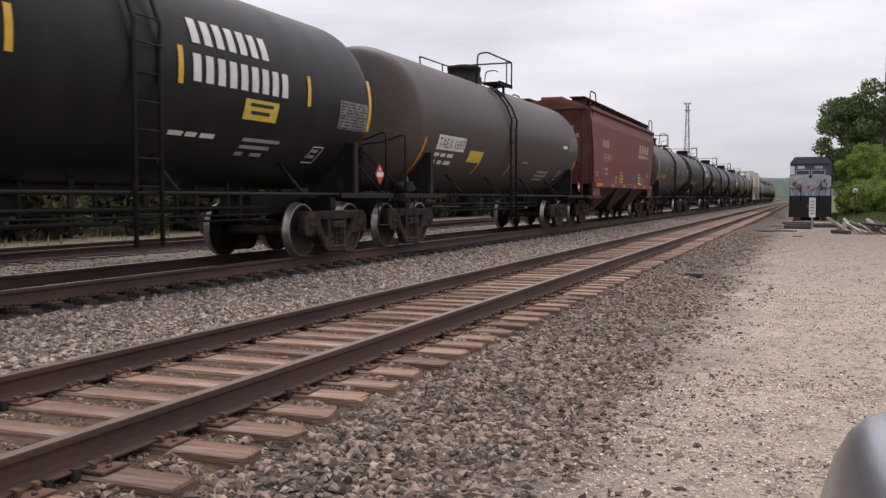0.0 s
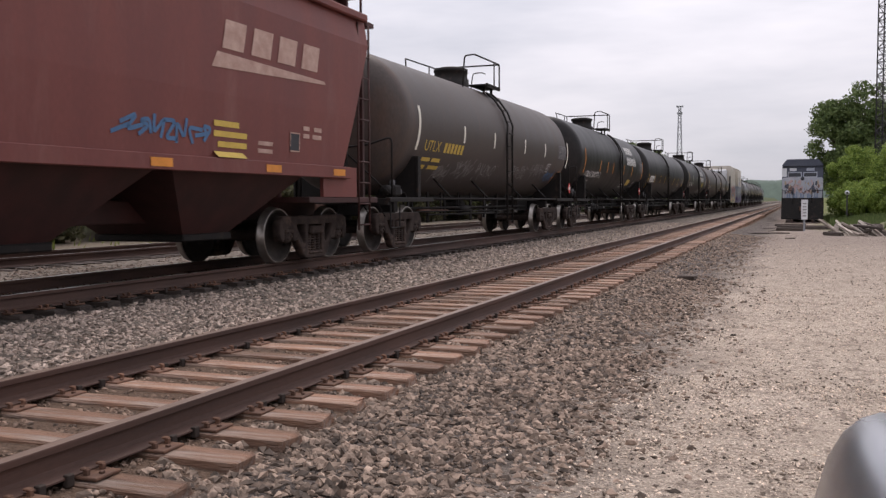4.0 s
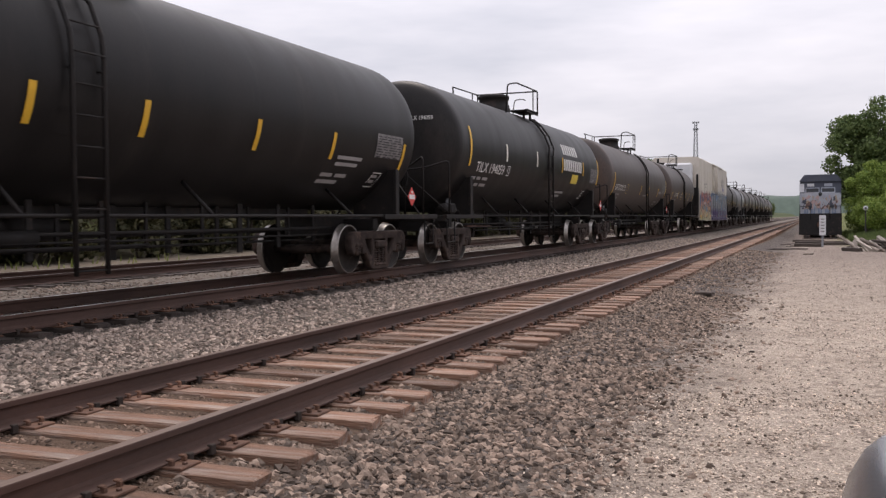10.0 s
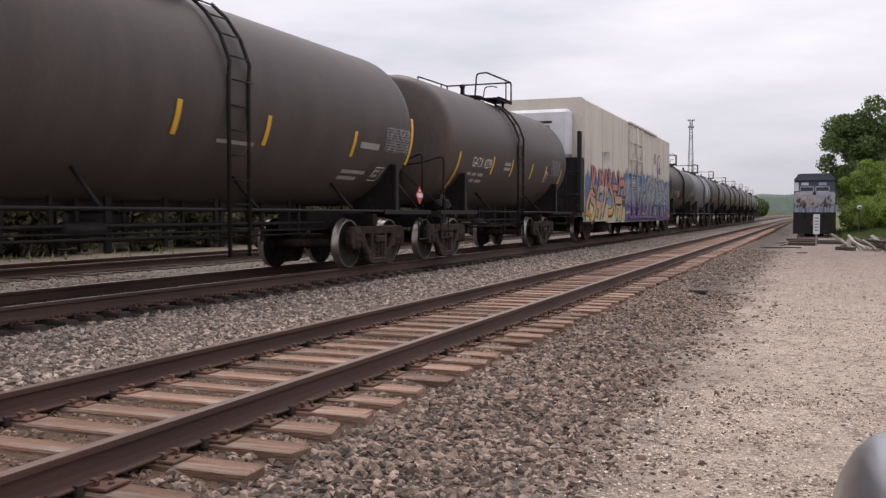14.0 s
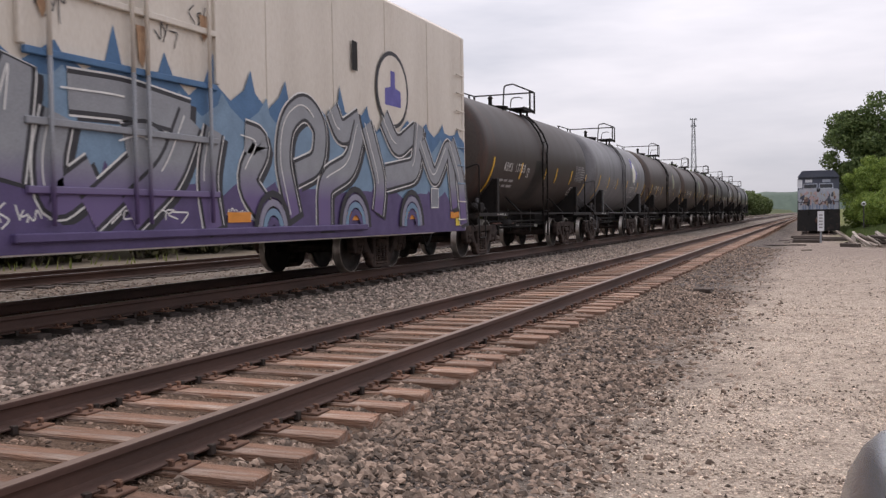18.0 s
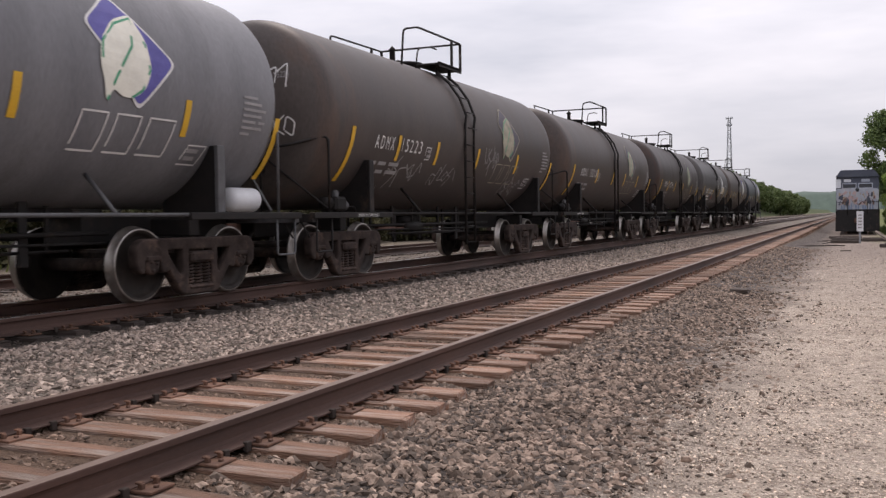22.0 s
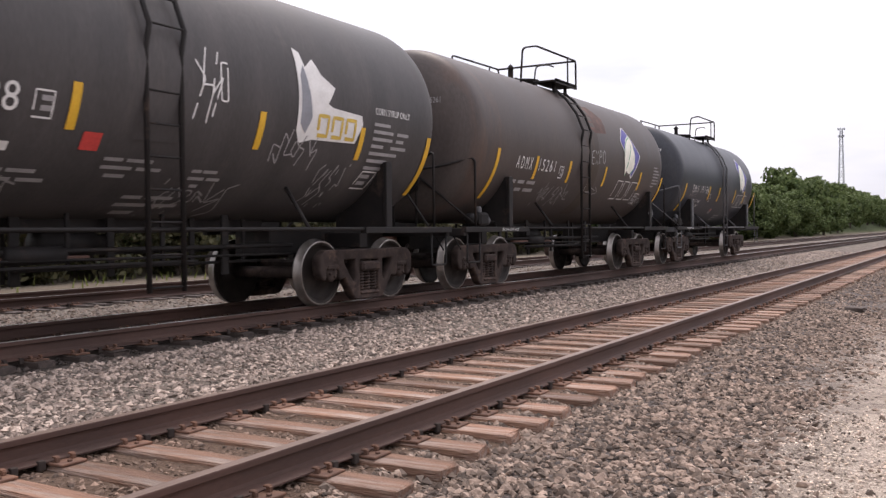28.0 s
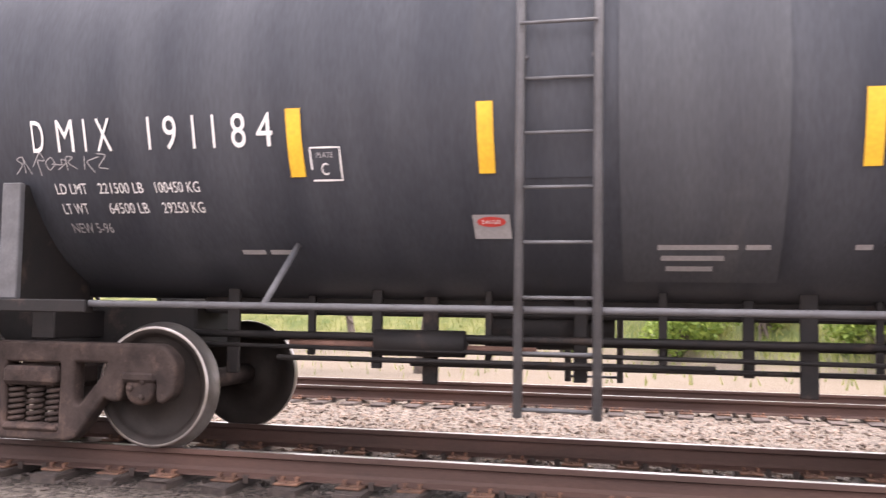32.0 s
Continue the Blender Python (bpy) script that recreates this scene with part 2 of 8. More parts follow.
for nm, c in dict(spray_blue=(0.06, 0.15, 0.29), spray_purple=(0.09, 0.062, 0.16), spray_grey=(0.25, 0.26, 0.29), spray_black=(0.025, 0.024, 0.03), spray_red=(0.4, 0.1, 0.1), spray_orange=(0.5, 0.22, 0.09),
                  spray_cream=(0.52, 0.48, 0.3), spray_sky=(0.17, 0.27, 0.38), spray_lilac=(0.26, 0.25, 0.32)).items():
    MAT[nm] = material(nm, c, tuple(v * 0.8 for v in c), 3, 40, 0.6, 0, 0.02)
MAT["spray_pink"] = material("spray_pink", (0.62, 0.28, 0.3), (0.5, 0.2, 0.22), 3, 40, 0.6, 0, 0.02)
MAT["spray_pencil"] = material("spray_pencil", (0.4, 0.36, 0.32), (0.5, 0.46, 0.4), 8, 40, 0.7, 0, 0.02)


def blended_spray(name, low, high, z0, z1):
    """Two sprayed colours that run into each other up the wall."""
    m = material(name, high, tuple(v * 0.85 for v in high), 3, 40, 0.6, 0, 0.02)
    n, l = m.node_tree.nodes, m.node_tree.links
    sep = n.new("ShaderNodeSeparateXYZ")
    l.new(n["Texture Coordinate"].outputs["Object"], sep.inputs[0])
    r = n.new("ShaderNodeMapRange")
    r.inputs["From Min"].default_value, r.inputs["From Max"].default_value = z0, z1
    l.new(sep.outputs["Z"], r.inputs["Value"])
    x = n.new("ShaderNodeMix")
    x.data_type = "RGBA"
    x.inputs[6].default_value = (*low, 1)
    p = n["Principled BSDF"]
    l.new(p.inputs["Base Color"].links[0].from_socket, x.inputs[7])
    l.new(r.outputs["Result"], x.inputs[0])
    l.new(x.outputs[2], p.inputs["Base Color"])
    return m


MAT["spray_sunset"] = blended_spray("spray_sunset", (0.52, 0.4, 0.2), (0.46, 0.13, 0.12), 0.95, 2.5)
MAT["spray_fade"] = blended_spray("spray_fade", (0.13, 0.09, 0.21), (0.26, 0.27, 0.29), 1.3, 1.75)
MAT["panel_pale"] = material("worn_pale_stencil", (0.26, 0.25, 0.25), (0.12, 0.115, 0.115), 9, 50, 0.8, 0, 0.03)
MAT["rust_stain"] = material("rust_stain_on_cream", (0.42, 0.27, 0.16), (0.3, 0.17, 0.1), 6, 40, 0.7, 0, 0.03)
MAT["rust_wash"] = material("rust_wash", (0.11, 0.045, 0.028), (0.05, 0.028, 0.022), 4, 40, 0.7, 0, 0.05)
MAT["emblem_dim"] = material("weathered_violet_emblem_paint", (0.07, 0.06, 0.085), (0.1, 0.09, 0.1), 4, 40, 0.7, 0, 0.03)
MAT["leaf_dim"] = material("yellowed_emblem_paint", (0.36, 0.33, 0.24), (0.22, 0.2, 0.16), 4, 40, 0.7, 0, 0.03)
MAT["hopper_letter"] = material("faded_cream_lettering", (0.5, 0.35, 0.29), (0.36, 0.22, 0.18), 5, 40, 0.7, 0, 0.03)
MAT["black_dusty"] = tank_paint("dust_browned_black_enamel", (0.066, 0.056, 0.053), (0.09, 0.076, 0.07), 0.47, (0.11, 0.075, 0.06))
MAT["black_grey"] = tank_paint("greyed_black_tank_enamel", (0.056, 0.053, 0.053), (0.082, 0.076, 0.075), 0.47, (0.11, 0.097, 0.09))
MAT["slate_pale"] = tank_paint("sun_faded_slate_enamel", (0.056, 0.059, 0.067), (0.078, 0.082, 0.089), 0.45, (0.1, 0.1, 0.1))
MAT["brown_stain"] = tank_paint("brown_stained_enamel", (0.085, 0.066, 0.05), (0.06, 0.05, 0.043), 0.5, (0.12, 0.075, 0.05))

# ---- mesh helpers ----
def bm_new():
    return bmesh.new()


def box(bm, x0, x1, y0, y1, z0, z1, bevel=0.0):
    made = bmesh.ops.create_cube(bm, size=1.0)["verts"]
    for v in made:
        v.co = ((x0 + x1) / 2 + v.co.x * (x1 - x0), (y0 + y1) / 2 + v.co.y * (y1 - y0), (z0 + z1) / 2 + v.co.z * (z1 - z0))
    if bevel:
        edges = list({e for v in made for e in v.link_edges})
        bmesh.ops.bevel(bm, geom=edges, offset=bevel, segments=1, affect="EDGES", clamp_overlap=True)
    return bm


def tube(bm, pts, r, seg=8, caps=True):
    """A round bar that follows a list of points."""
    pts = [Vector(p) for p in pts]
    rings, side = [], None
    for i, p in enumerate(pts):
        d = (pts[min(i + 1, len(pts) - 1)] - pts[max(i - 1, 0)]).normalized()
        if side is None:
            side = d.orthogonal().normalized()
        side = (side - d * side.dot(d)).normalized()
        up = d.cross(side)
        rings.append([bm.verts.new(p + r * (math.cos(a) * side + math.sin(a) * up)) for a in (2 * math.pi * k / seg for k in range(seg))])
    for a, b in zip(rings, rings[1:]):
        for k in range(seg):
            bm.faces.new((a[k], a[(k + 1) % seg], b[(k + 1) % seg], b[k])).smooth = True
    if caps:
        bm.faces.new(rings[0][::-1])
        bm.faces.new(rings[-1])
    return bm


def arc(pts, radius=0.08, steps=4):
    """Round off the corners of a polyline."""
    pts = [Vector(p) for p in pts]
    out = [pts[0]]
    for a, b, c in zip(pts, pts[1:], pts[2:]):
        r = min(radius, (b - a).length * 0.45, (c - b).length * 0.45)
        p, q = b + (a - b).normalized() * r, b + (c - b).normalized() * r
        for k in range(steps + 1):
            s = k / steps
            out.append(p.lerp(b, s).lerp(b.lerp(q, s), s))
    return out + [pts[-1]]


def lathe(bm, profile, seg=32, origin=(0, 0, 0), axis="y"):
    """Turn a profile of (radius, along) about an axis through origin."""
    o = Vector(origin)
    rings = []
    for r, s in profile:
        ring = []
        for k in range(seg if r > 1e-6 else 1):
            a = 2 * math.pi * k / seg
            u, w = r * math.cos(a), r * math.sin(a)
            ring.append(bm.verts.new(o + Vector({"y": (u, s, w), "x": (s, u, w), "z": (u, w, s)}[axis])))
        rings.append(ring)
    for a, b in zip(rings, rings[1:]):
        n = max(len(a), len(b))
        if n == 1:
            continue
        for k in range(n):
            q = [a[k % len(a)], a[(k + 1) % len(a)], b[(k + 1) % len(b)], b[k % len(b)]]
            q = [v for i, v in enumerate(q) if v not in q[:i]]
            if len(q) > 2:
                bm.faces.new(q).smooth = True
    return bm


def prism(bm, outline, depth, place):
    """Extrude a flat outline (u, v) by depth; place(u, v, w) gives its point."""
    a = [bm.verts.new(place(u, v, 0)) for u, v in outline]
    b = [bm.verts.new(place(u, v, depth)) for u, v in outline]
    bm.faces.new(a[::-1])
    bm.faces.new(b)
    for i in range(len(a)):
        j = (i + 1) % len(a)
        bm.faces.new((a[i], a[j], b[j], b[i]))
    return bm


def finish(bm, name, mat):
    bmesh.ops.recalc_face_normals(bm, faces=bm.faces)
    me = bpy.data.meshes.new(name)
    bm.to_mesh(me)
    bm.free()
    if mat:
        me.materials.append(mat)
    return me


def part(name, bm, mat, parent, label=""):
    ob = new(name, finish(bm, name, mat))
    ob.parent = parent
    if label:
        tagged(ob, label)
    return ob


def same(ob, parent, m):
    """Another piece on the same mesh."""
    o = new(ob.name.split(".")[0], ob.data)
    o.parent = parent
    o.matrix_basis = m
    return o


def thing(name, bm, mat, label, category, group="", kind=""):
    ob = new(name, finish(bm, name, mat) if bm else None)
    return tagged(ob, label, category, group, kind)


def raw(name, verts, faces, mat, smooth=False):
    me = bpy.data.meshes.new(name)
    me.from_pydata([tuple(v) for v in verts], [], [tuple(f) for f in faces])
    if mat:
        me.materials.append(mat)
    if smooth:
        me.polygons.foreach_set("use_smooth", [True] * len(me.polygons))
    return me


def plate(loops, thick, bevel, place):
    """A plate with holes from 2D loops, as a bmesh put in place by a matrix."""
    cu = bpy.data.curves.new("outline", "CURVE")
    cu.dimensions, cu.fill_mode = "2D", "BOTH"
    cu.extrude, cu.bevel_depth, cu.bevel_resolution = thick / 2 - bevel, bevel, 1
    for pts in loops:
        sp = cu.splines.new("POLY")
        sp.points.add(len(pts) - 1)
        for p, q in zip(sp.points, pts):
            p.co = (*q, 0, 1)
        sp.use_cyclic_u = True
    ob = new("outline", cu)
    bpy.context.view_layer.update()
    me = bpy.data.meshes.new_from_object(ob)
    bm = bmesh.new()
    bm.from_mesh(me)
    bmesh.ops.remove_doubles(bm, verts=bm.verts, dist=1e-5)
    bm.transform(place)
    bpy.data.objects.remove(ob)
    bpy.data.curves.remove(cu)
    bpy.data.meshes.remove(me)
    return bm


def rounded(pts, r=0.05, steps=3):
    p3 = [Vector((*p, 0)) for p in pts]
    out = []
    n = len(p3)
    for i in range(n):
        a, b, c = p3[i - 1], p3[i], p3[(i + 1) % n]
        q = min(r, (b - a).length * 0.45, (c - b).length * 0.45)
        s, e = b + (a - b).normalized() * q, b + (c - b).normalized() * q
        for k in range(steps + 1):
            t = k / steps
            v = s.lerp(b, t).lerp(b.lerp(e, t), t)
            out.append((v.x, v.y))
    return out


LETTERS = {}


def lettering(body):
    """Flat outline mesh of a text, 1 high letters, origin at its lower left."""
    if body not in LETTERS:
        cu = bpy.data.curves.new("text", "FONT")
        cu.body, cu.size, cu.resolution_u, cu.offset = body, 1.37, 3, 0.0
        ob = new("text", cu)
        bpy.context.view_layer.update()
        me = bpy.data.meshes.new_from_object(ob)
        bpy.data.objects.remove(ob)
        co = [tuple(v.co) for v in me.vertices]
        LETTERS[body] = (co, [tuple(p.vertices) for p in me.polygons], max(c[0] for c in co))
    return LETTERS[body]

# ---- plan numbers ----
RAIL_1, RAIL_2, RAIL_3 = 0.312, 0.44, 0.35          # top of rail
MID_1, MID_2, MID_3 = -4.03, -8.92, -15.70          # track centres
SIDING, RAIL_S = 0.46, -0.11
GAUGE = 1.435
LOT = -0.06                                          # level of the gravel lot
TIE_STEP, TIE_FIRST = 0.474, 3.535                   # the near track's ties
rng = np.random.default_rng(7)


def ease(a, b, s):
    s = min(1, max(0, s))
    s = s * s * (3 - 2 * s)
    return a + (b - a) * s


def ground_height(x, y):
    if x > -3.03:
        z = ease(0.1, 0.06, (x + 3.03) / 0.3) if x < -2.73 else ease(0.06, LOT, (x + 2.73) / 1.5)
        if y > 40:
            z -= ease(0, 0.3, (y - 40) / 25) * ease(1, 0, (abs(x - SIDING) - 2.0) / 2.5)
        if y > 30 and x > 3.8:
            z += ease(0, 1, (y - 30) / 30) * ease(0, 2.6, (x - 3.8) / 12)
        return z
    if x > -5.3:
        return 0.1
    if x > -7.4:
        return ease(0.18, 0.1, (x + 7.4) / 2.1)
    if x > -10.5:
        return 0.18
    if x > -13.8:
        return ease(0.11, 0.18, (x + 13.8) / 3.3)
    if x > -19:
        return 0.11
    # dirt strip, then a grassy bank whose foot draws back behind the camera
    foot = ease(-34, -23.2, (y + 5) / 8)
    rise = ease(0, 4.2, (foot - x) / 10)
    return 0.11 + rise + 0.25 * ease(0, 1, (foot - x) / 3) * noise.noise((x * 0.2, y * 0.15, 0))


def ground_material():
    m = bpy.data.materials.new("track_bed_and_gravel")
    m.use_nodes = True
    n, l = m.node_tree.nodes, m.node_tree.links
    p = n["Principled BSDF"]
    p.inputs["Roughness"].default_value = 0.95
    p.inputs["Specular IOR Level"].default_value = 0.2
    geo = n.new("ShaderNodeNewGeometry")
    sep = n.new("ShaderNodeSeparateXYZ")
    l.new(geo.outputs["Position"], sep.inputs[0])
    edge = n.new("ShaderNodeTexNoise")
    edge.inputs["Scale"].default_value, edge.inputs["Detail"].default_value = 0.9, 6
    l.new(geo.outputs["Position"], edge.inputs["Vector"])
    wob = n.new("ShaderNodeMath")
    wob.operation = "MULTIPLY_ADD"
    wob.inputs[1].default_value = 1.6
    l.new(edge.outputs["Fac"], wob.inputs[0])
    l.new(sep.outputs["X"], wob.inputs[2])
    stones = n.new("ShaderNodeTexVoronoi")
    stones.inputs["Scale"].default_value = 26
    l.new(geo.outputs["Position"], stones.inputs["Vector"])
    sand = n.new("ShaderNodeTexNoise")
    sand.inputs["Scale"].default_value, sand.inputs["Detail"].default_value, sand.inputs["Roughness"].default_value = 44, 9, 0.8
    l.new(geo.outputs["Position"], sand.inputs["Vector"])
    patch = n.new("ShaderNodeTexNoise")
    patch.inputs["Scale"].default_value, patch.inputs["Detail"].default_value = 1.7, 7
    l.new(geo.outputs["Position"], patch.inputs["Vector"])

    def ramp2(src, lo, hi, c0, c1):
        r = n.new("ShaderNodeValToRGB")
        r.color_ramp.elements[0].position, r.color_ramp.elements[0].color = lo, (*c0, 1)
        r.color_ramp.elements[1].position, r.color_ramp.elements[1].color = hi, (*c1, 1)
        l.new(src, r.inputs["Fac"])
        return r.outputs["Color"]

    def step(lo, hi, src=None):
        r = n.new("ShaderNodeMapRange")
        r.inputs["From Min"].default_value, r.inputs["From Max"].default_value = lo, hi
        l.new(src or wob.outputs[0], r.inputs["Value"])
        return r.outputs["Result"]

    def over(a, b, fac):
        x = n.new("ShaderNodeMix")
        x.data_type = "RGBA"
        l.new(a, x.inputs[6])
        l.new(b, x.inputs[7])
        l.new(fac, x.inputs[0])
        return x.outputs[2]

    bw = n.new("ShaderNodeRGBToBW")
    l.new(stones.outputs["Color"], bw.inputs[0])
    grass = ramp2(patch.outputs["Fac"], 0.35, 0.65, (0.075, 0.1, 0.032), (0.16, 0.16, 0.062))
    dirt = ramp2(sand.outputs["Fac"], 0.3, 0.7, (0.11, 0.09, 0.068), (0.2, 0.165, 0.125))
    pale = ramp2(bw.outputs[0], 0.15, 0.85, (0.06, 0.05, 0.042), (0.25, 0.21, 0.175))
    brown = ramp2(sand.outputs["Fac"], 0.3, 0.7, (0.06, 0.04, 0.029), (0.19, 0.128, 0.092))
    # bed below the shoulder stones, darkened for the shade in their gaps
    dark = ramp2(bw.outputs[0], 0.15, 0.85, (0.045, 0.038, 0.034), (0.16, 0.132, 0.118))
    chips = n.new("ShaderNodeTexVoronoi")
    chips.inputs["Scale"].default_value = 85
    l.new(geo.outputs["Position"], chips.inputs["Vector"])
    chip_bw = n.new("ShaderNodeRGBToBW")
    l.new(chips.outputs["Color"], chip_bw.inputs[0])
    lot = ramp2(sand.outputs["Fac"], 0.4, 0.6, (0.31, 0.255, 0.205), (0.72, 0.61, 0.51))
    lot2 = ramp2(chip_bw.outputs[0], 0.2, 0.8, (0.2, 0.163, 0.132), (0.7, 0.59, 0.485))
    lot = over(lot, lot2, step(0.36, 0.6, sand.outputs["Fac"]))
    trod = ramp2(sand.outputs["Fac"], 0.4, 0.6, (0.24, 0.195, 0.158), (0.52, 0.43, 0.345))
    blotch = n.new("ShaderNodeTexNoise")
    blotch.inputs["Scale"].default_value, blotch.inputs["Detail"].default_value, blotch.inputs["Roughness"].default_value = 0.75, 9, 0.72
    l.new(geo.outputs["Position"], blotch.inputs["Vector"])
    lot = over(lot, trod, step(0.5, 0.66, blotch.outputs["Fac"]))
    c = over(dirt, grass, step(0.2, 0.7, sep.outputs["Z"]))
    c = over(c, pale, step(-17.2, -16.6))
    # darker strip of bed along the running track
    blackish = ramp2(bw.outputs[0], 0.15, 0.85, (0.03, 0.025, 0.022), (0.11, 0.09, 0.075))
    c = over(c, blackish, step(-10.45, -10.15, sep.outputs["X"]))
    c = over(c, pale, step(-7.85, -7.5, sep.outputs["X"]))
    c = over(c, brown, step(-5.4, -5.25, sep.outputs["X"]))
    c = over(c, dark, step(-2.68, -2.53, sep.outputs["X"]))
    litter = n.new("ShaderNodeTexNoise")
    litter.inputs["Scale"].default_value, litter.inputs["Detail"].default_value, litter.inputs["Roughness"].default_value = 7, 8, 0.8
    l.new(geo.outputs["Position"], litter.inputs["Vector"])
    lot = over(lot, ramp2(sand.outputs["Fac"], 0.38, 0.62, (0.12, 0.092, 0.074), (0.34, 0.275, 0.225)), step(0.5, 0.6, litter.outputs["Fac"]))
    trampled = ramp2(sand.outputs["Fac"], 0.38, 0.62, (0.13, 0.104, 0.088), (0.36, 0.295, 0.25))
    lot = over(lot, trampled, step(12, 36, sep.outputs["Y"]))
    c = over(c, lot, step(-0.95, 0.15))
    wild = ramp2(patch.outputs["Fac"], 0.35, 0.65, (0.045, 0.06, 0.025), (0.08, 0.095, 0.04))
    beside = n.new("ShaderNodeMath")
    beside.operation = "MAXIMUM"
    l.new(step(-1.9, -1.2, sep.outputs["X"]), beside.inputs[0])
    l.new(step(-23, -26, sep.outputs["X"]), beside.inputs[1])
    afar = n.new("ShaderNodeMath")
    afar.operation = "MULTIPLY"
    l.new(beside.outputs[0], afar.inputs[0])
    l.new(step(120, 170, sep.outputs["Y"]), afar.inputs[1])
    c = over(c, wild, afar.outputs[0])
    weeds = n.new("ShaderNodeMath")
    weeds.operation = "MULTIPLY"
    l.new(step(1.6, 4.0), weeds.inputs[0])
    l.new(step(44, 56, sep.outputs["Y"]), weeds.inputs[1])
    c = over(c, grass, weeds.outputs[0])
    l.new(c, p.inputs["Base Color"])
    b = n.new("ShaderNodeBump")
    b.inputs["Strength"].default_value, b.inputs["Distance"].default_value = 0.8, 0.02
    l.new(sand.outputs["Fac"], b.inputs["Height"])
    b2 = n.new("ShaderNodeBump")
    b2.inputs["Strength"].default_value, b2.inputs["Distance"].default_value = 0.7, 0.03
    b2.invert = True
    l.new(stones.outputs["Distance"], b2.inputs["Height"])
    l.new(b.outputs["Normal"], b2.inputs["Normal"])
    l.new(b2.outputs["Normal"], p.inputs["Normal"])
    return m


def build_ground():
    xs = sorted(set([-1500, -700, -300, -150, -90, -60] + [round(-45 + 0.75 * k, 3) for k in range(37)] + [round(-17.6 + 0.22 * k, 3) for k in range(96)] + [4 + 0.8 * k for k in range(26)] + [30, 50, 90, 200, 600, 1500]))
    ys = sorted(set([-900, -300, -120, -60, -30] + [round(-20 + 0.5 * k, 3) for k in range(100)] + [30 + 2 * k for k in range(40)] + [112, 130, 160, 200, 300, 500, 900, 1800]))
    verts = []
    for y in ys:
        for x in xs:
            z = ground_height(x, y)
            if -20 < x < 6 and -10 < y < 40:
                z += 0.018 * noise.noise((x * 1.7, y * 1.7, 3)) + 0.01 * noise.noise((x * 6, y * 6, 5))
            verts.append((x, y, z))
    w = len(xs)
    faces = [(j * w + i, j * w + i + 1, (j + 1) * w + i + 1, (j + 1) * w + i) for j in range(len(ys) - 1) for i in range(w - 1)]
    g = new("ground", raw("ground", verts, faces, ground_material(), True))
    tagged(g, "gravel lot and stone ballast bed beside the tracks", "ground", kind="structure")


build_ground()


def stones_mesh(n_kinds=7, fine=True):
    kinds = []
    for k in range(n_kinds):
        bm = bmesh.new()
        if fine:
            bmesh.ops.create_icosphere(bm, subdivisions=1, radius=1.0)
        else:
            vs = [bm.verts.new(c) for c in ((1, 0, 0), (-1, 0, 0), (0, 1, 0), (0, -1, 0), (0, 0, 1), (0, 0, -1))]
            for i, j in ((0, 2), (2, 1), (1, 3), (3, 0)):
                bm.faces.new((vs[i], vs[j], vs[4]))
                bm.faces.new((vs[j], vs[i], vs[5]))
            bm.verts.index_update()
        stretch = Vector((1.0, rng.uniform(0.5, 0.9), rng.uniform(0.35, 0.65)))
        for v in bm.verts:
            v.co = v.co * rng.uniform(0.6, 1.28)
            v.co = Vector((v.co.x * stretch.x, v.co.y * stretch.y, v.co.z * stretch.z))
        kinds.append((np.array([v.co[:] for v in bm.verts]), np.array([[v.index for v in f.verts] for f in bm.faces])))
        bm.free()
    return kinds


STONES = stones_mesh()
CRUMBS = stones_mesh(7, False)


def scatter(name, label, mat, areas, sizes, skip=None, sink=0.35, kinds=STONES):
    """Loose stones strewn over stretches (x0, x1, y0, y1, count), as one mass."""
    vs, fs, base = [], [], 0
    for x0, x1, y0, y1, count in areas:
        px, py = rng.uniform(x0, x1, count), rng.uniform(y0, y1, count)
        size = sizes[0] + (sizes[1] - sizes[0]) * rng.random(count) ** 2.2
        turn, lean = rng.uniform(0, 6.28, count), rng.normal(0, 0.75, count)
        for i in range(count):
            if skip and skip(px[i], py[i]):
                continue
            v, f = kinds[i % len(kinds)]
            c, s, cl, sl = math.cos(turn[i]), math.sin(turn[i]), math.cos(lean[i]), math.sin(lean[i])
            q = v * size[i]
            q = np.stack([q[:, 0], q[:, 1] * cl - q[:, 2] * sl, q[:, 1] * sl + q[:, 2] * cl], 1)
            q = np.stack([q[:, 0] * c - q[:, 1] * s, q[:, 0] * s + q[:, 1] * c, q[:, 2]], 1)
            q += (px[i], py[i], ground_height(px[i], py[i]) + size[i] * (0.6 - sink - 0.25 * rng.random()))
            vs.append(q)
            fs.append(f + base)
            base += len(v)
    v, f = np.concatenate(vs).astype(np.float32), np.concatenate(fs).astype(np.int32)
    me = bpy.data.meshes.new(name)
    me.vertices.add(len(v))
    me.vertices.foreach_set("co", v.ravel())
    me.loops.add(f.size)
    me.loops.foreach_set("vertex_index", f.ravel())
    me.polygons.add(len(f))
    me.polygons.foreach_set("loop_start", np.arange(0, f.size, 3, dtype=np.int32))
    me.polygons.foreach_set("use_smooth", np.zeros(len(f), dtype=bool))
    me.update(calc_edges=True)
    me.materials.append(mat)
    return tagged(new(name, me), label, "ballast", kind="stuff")


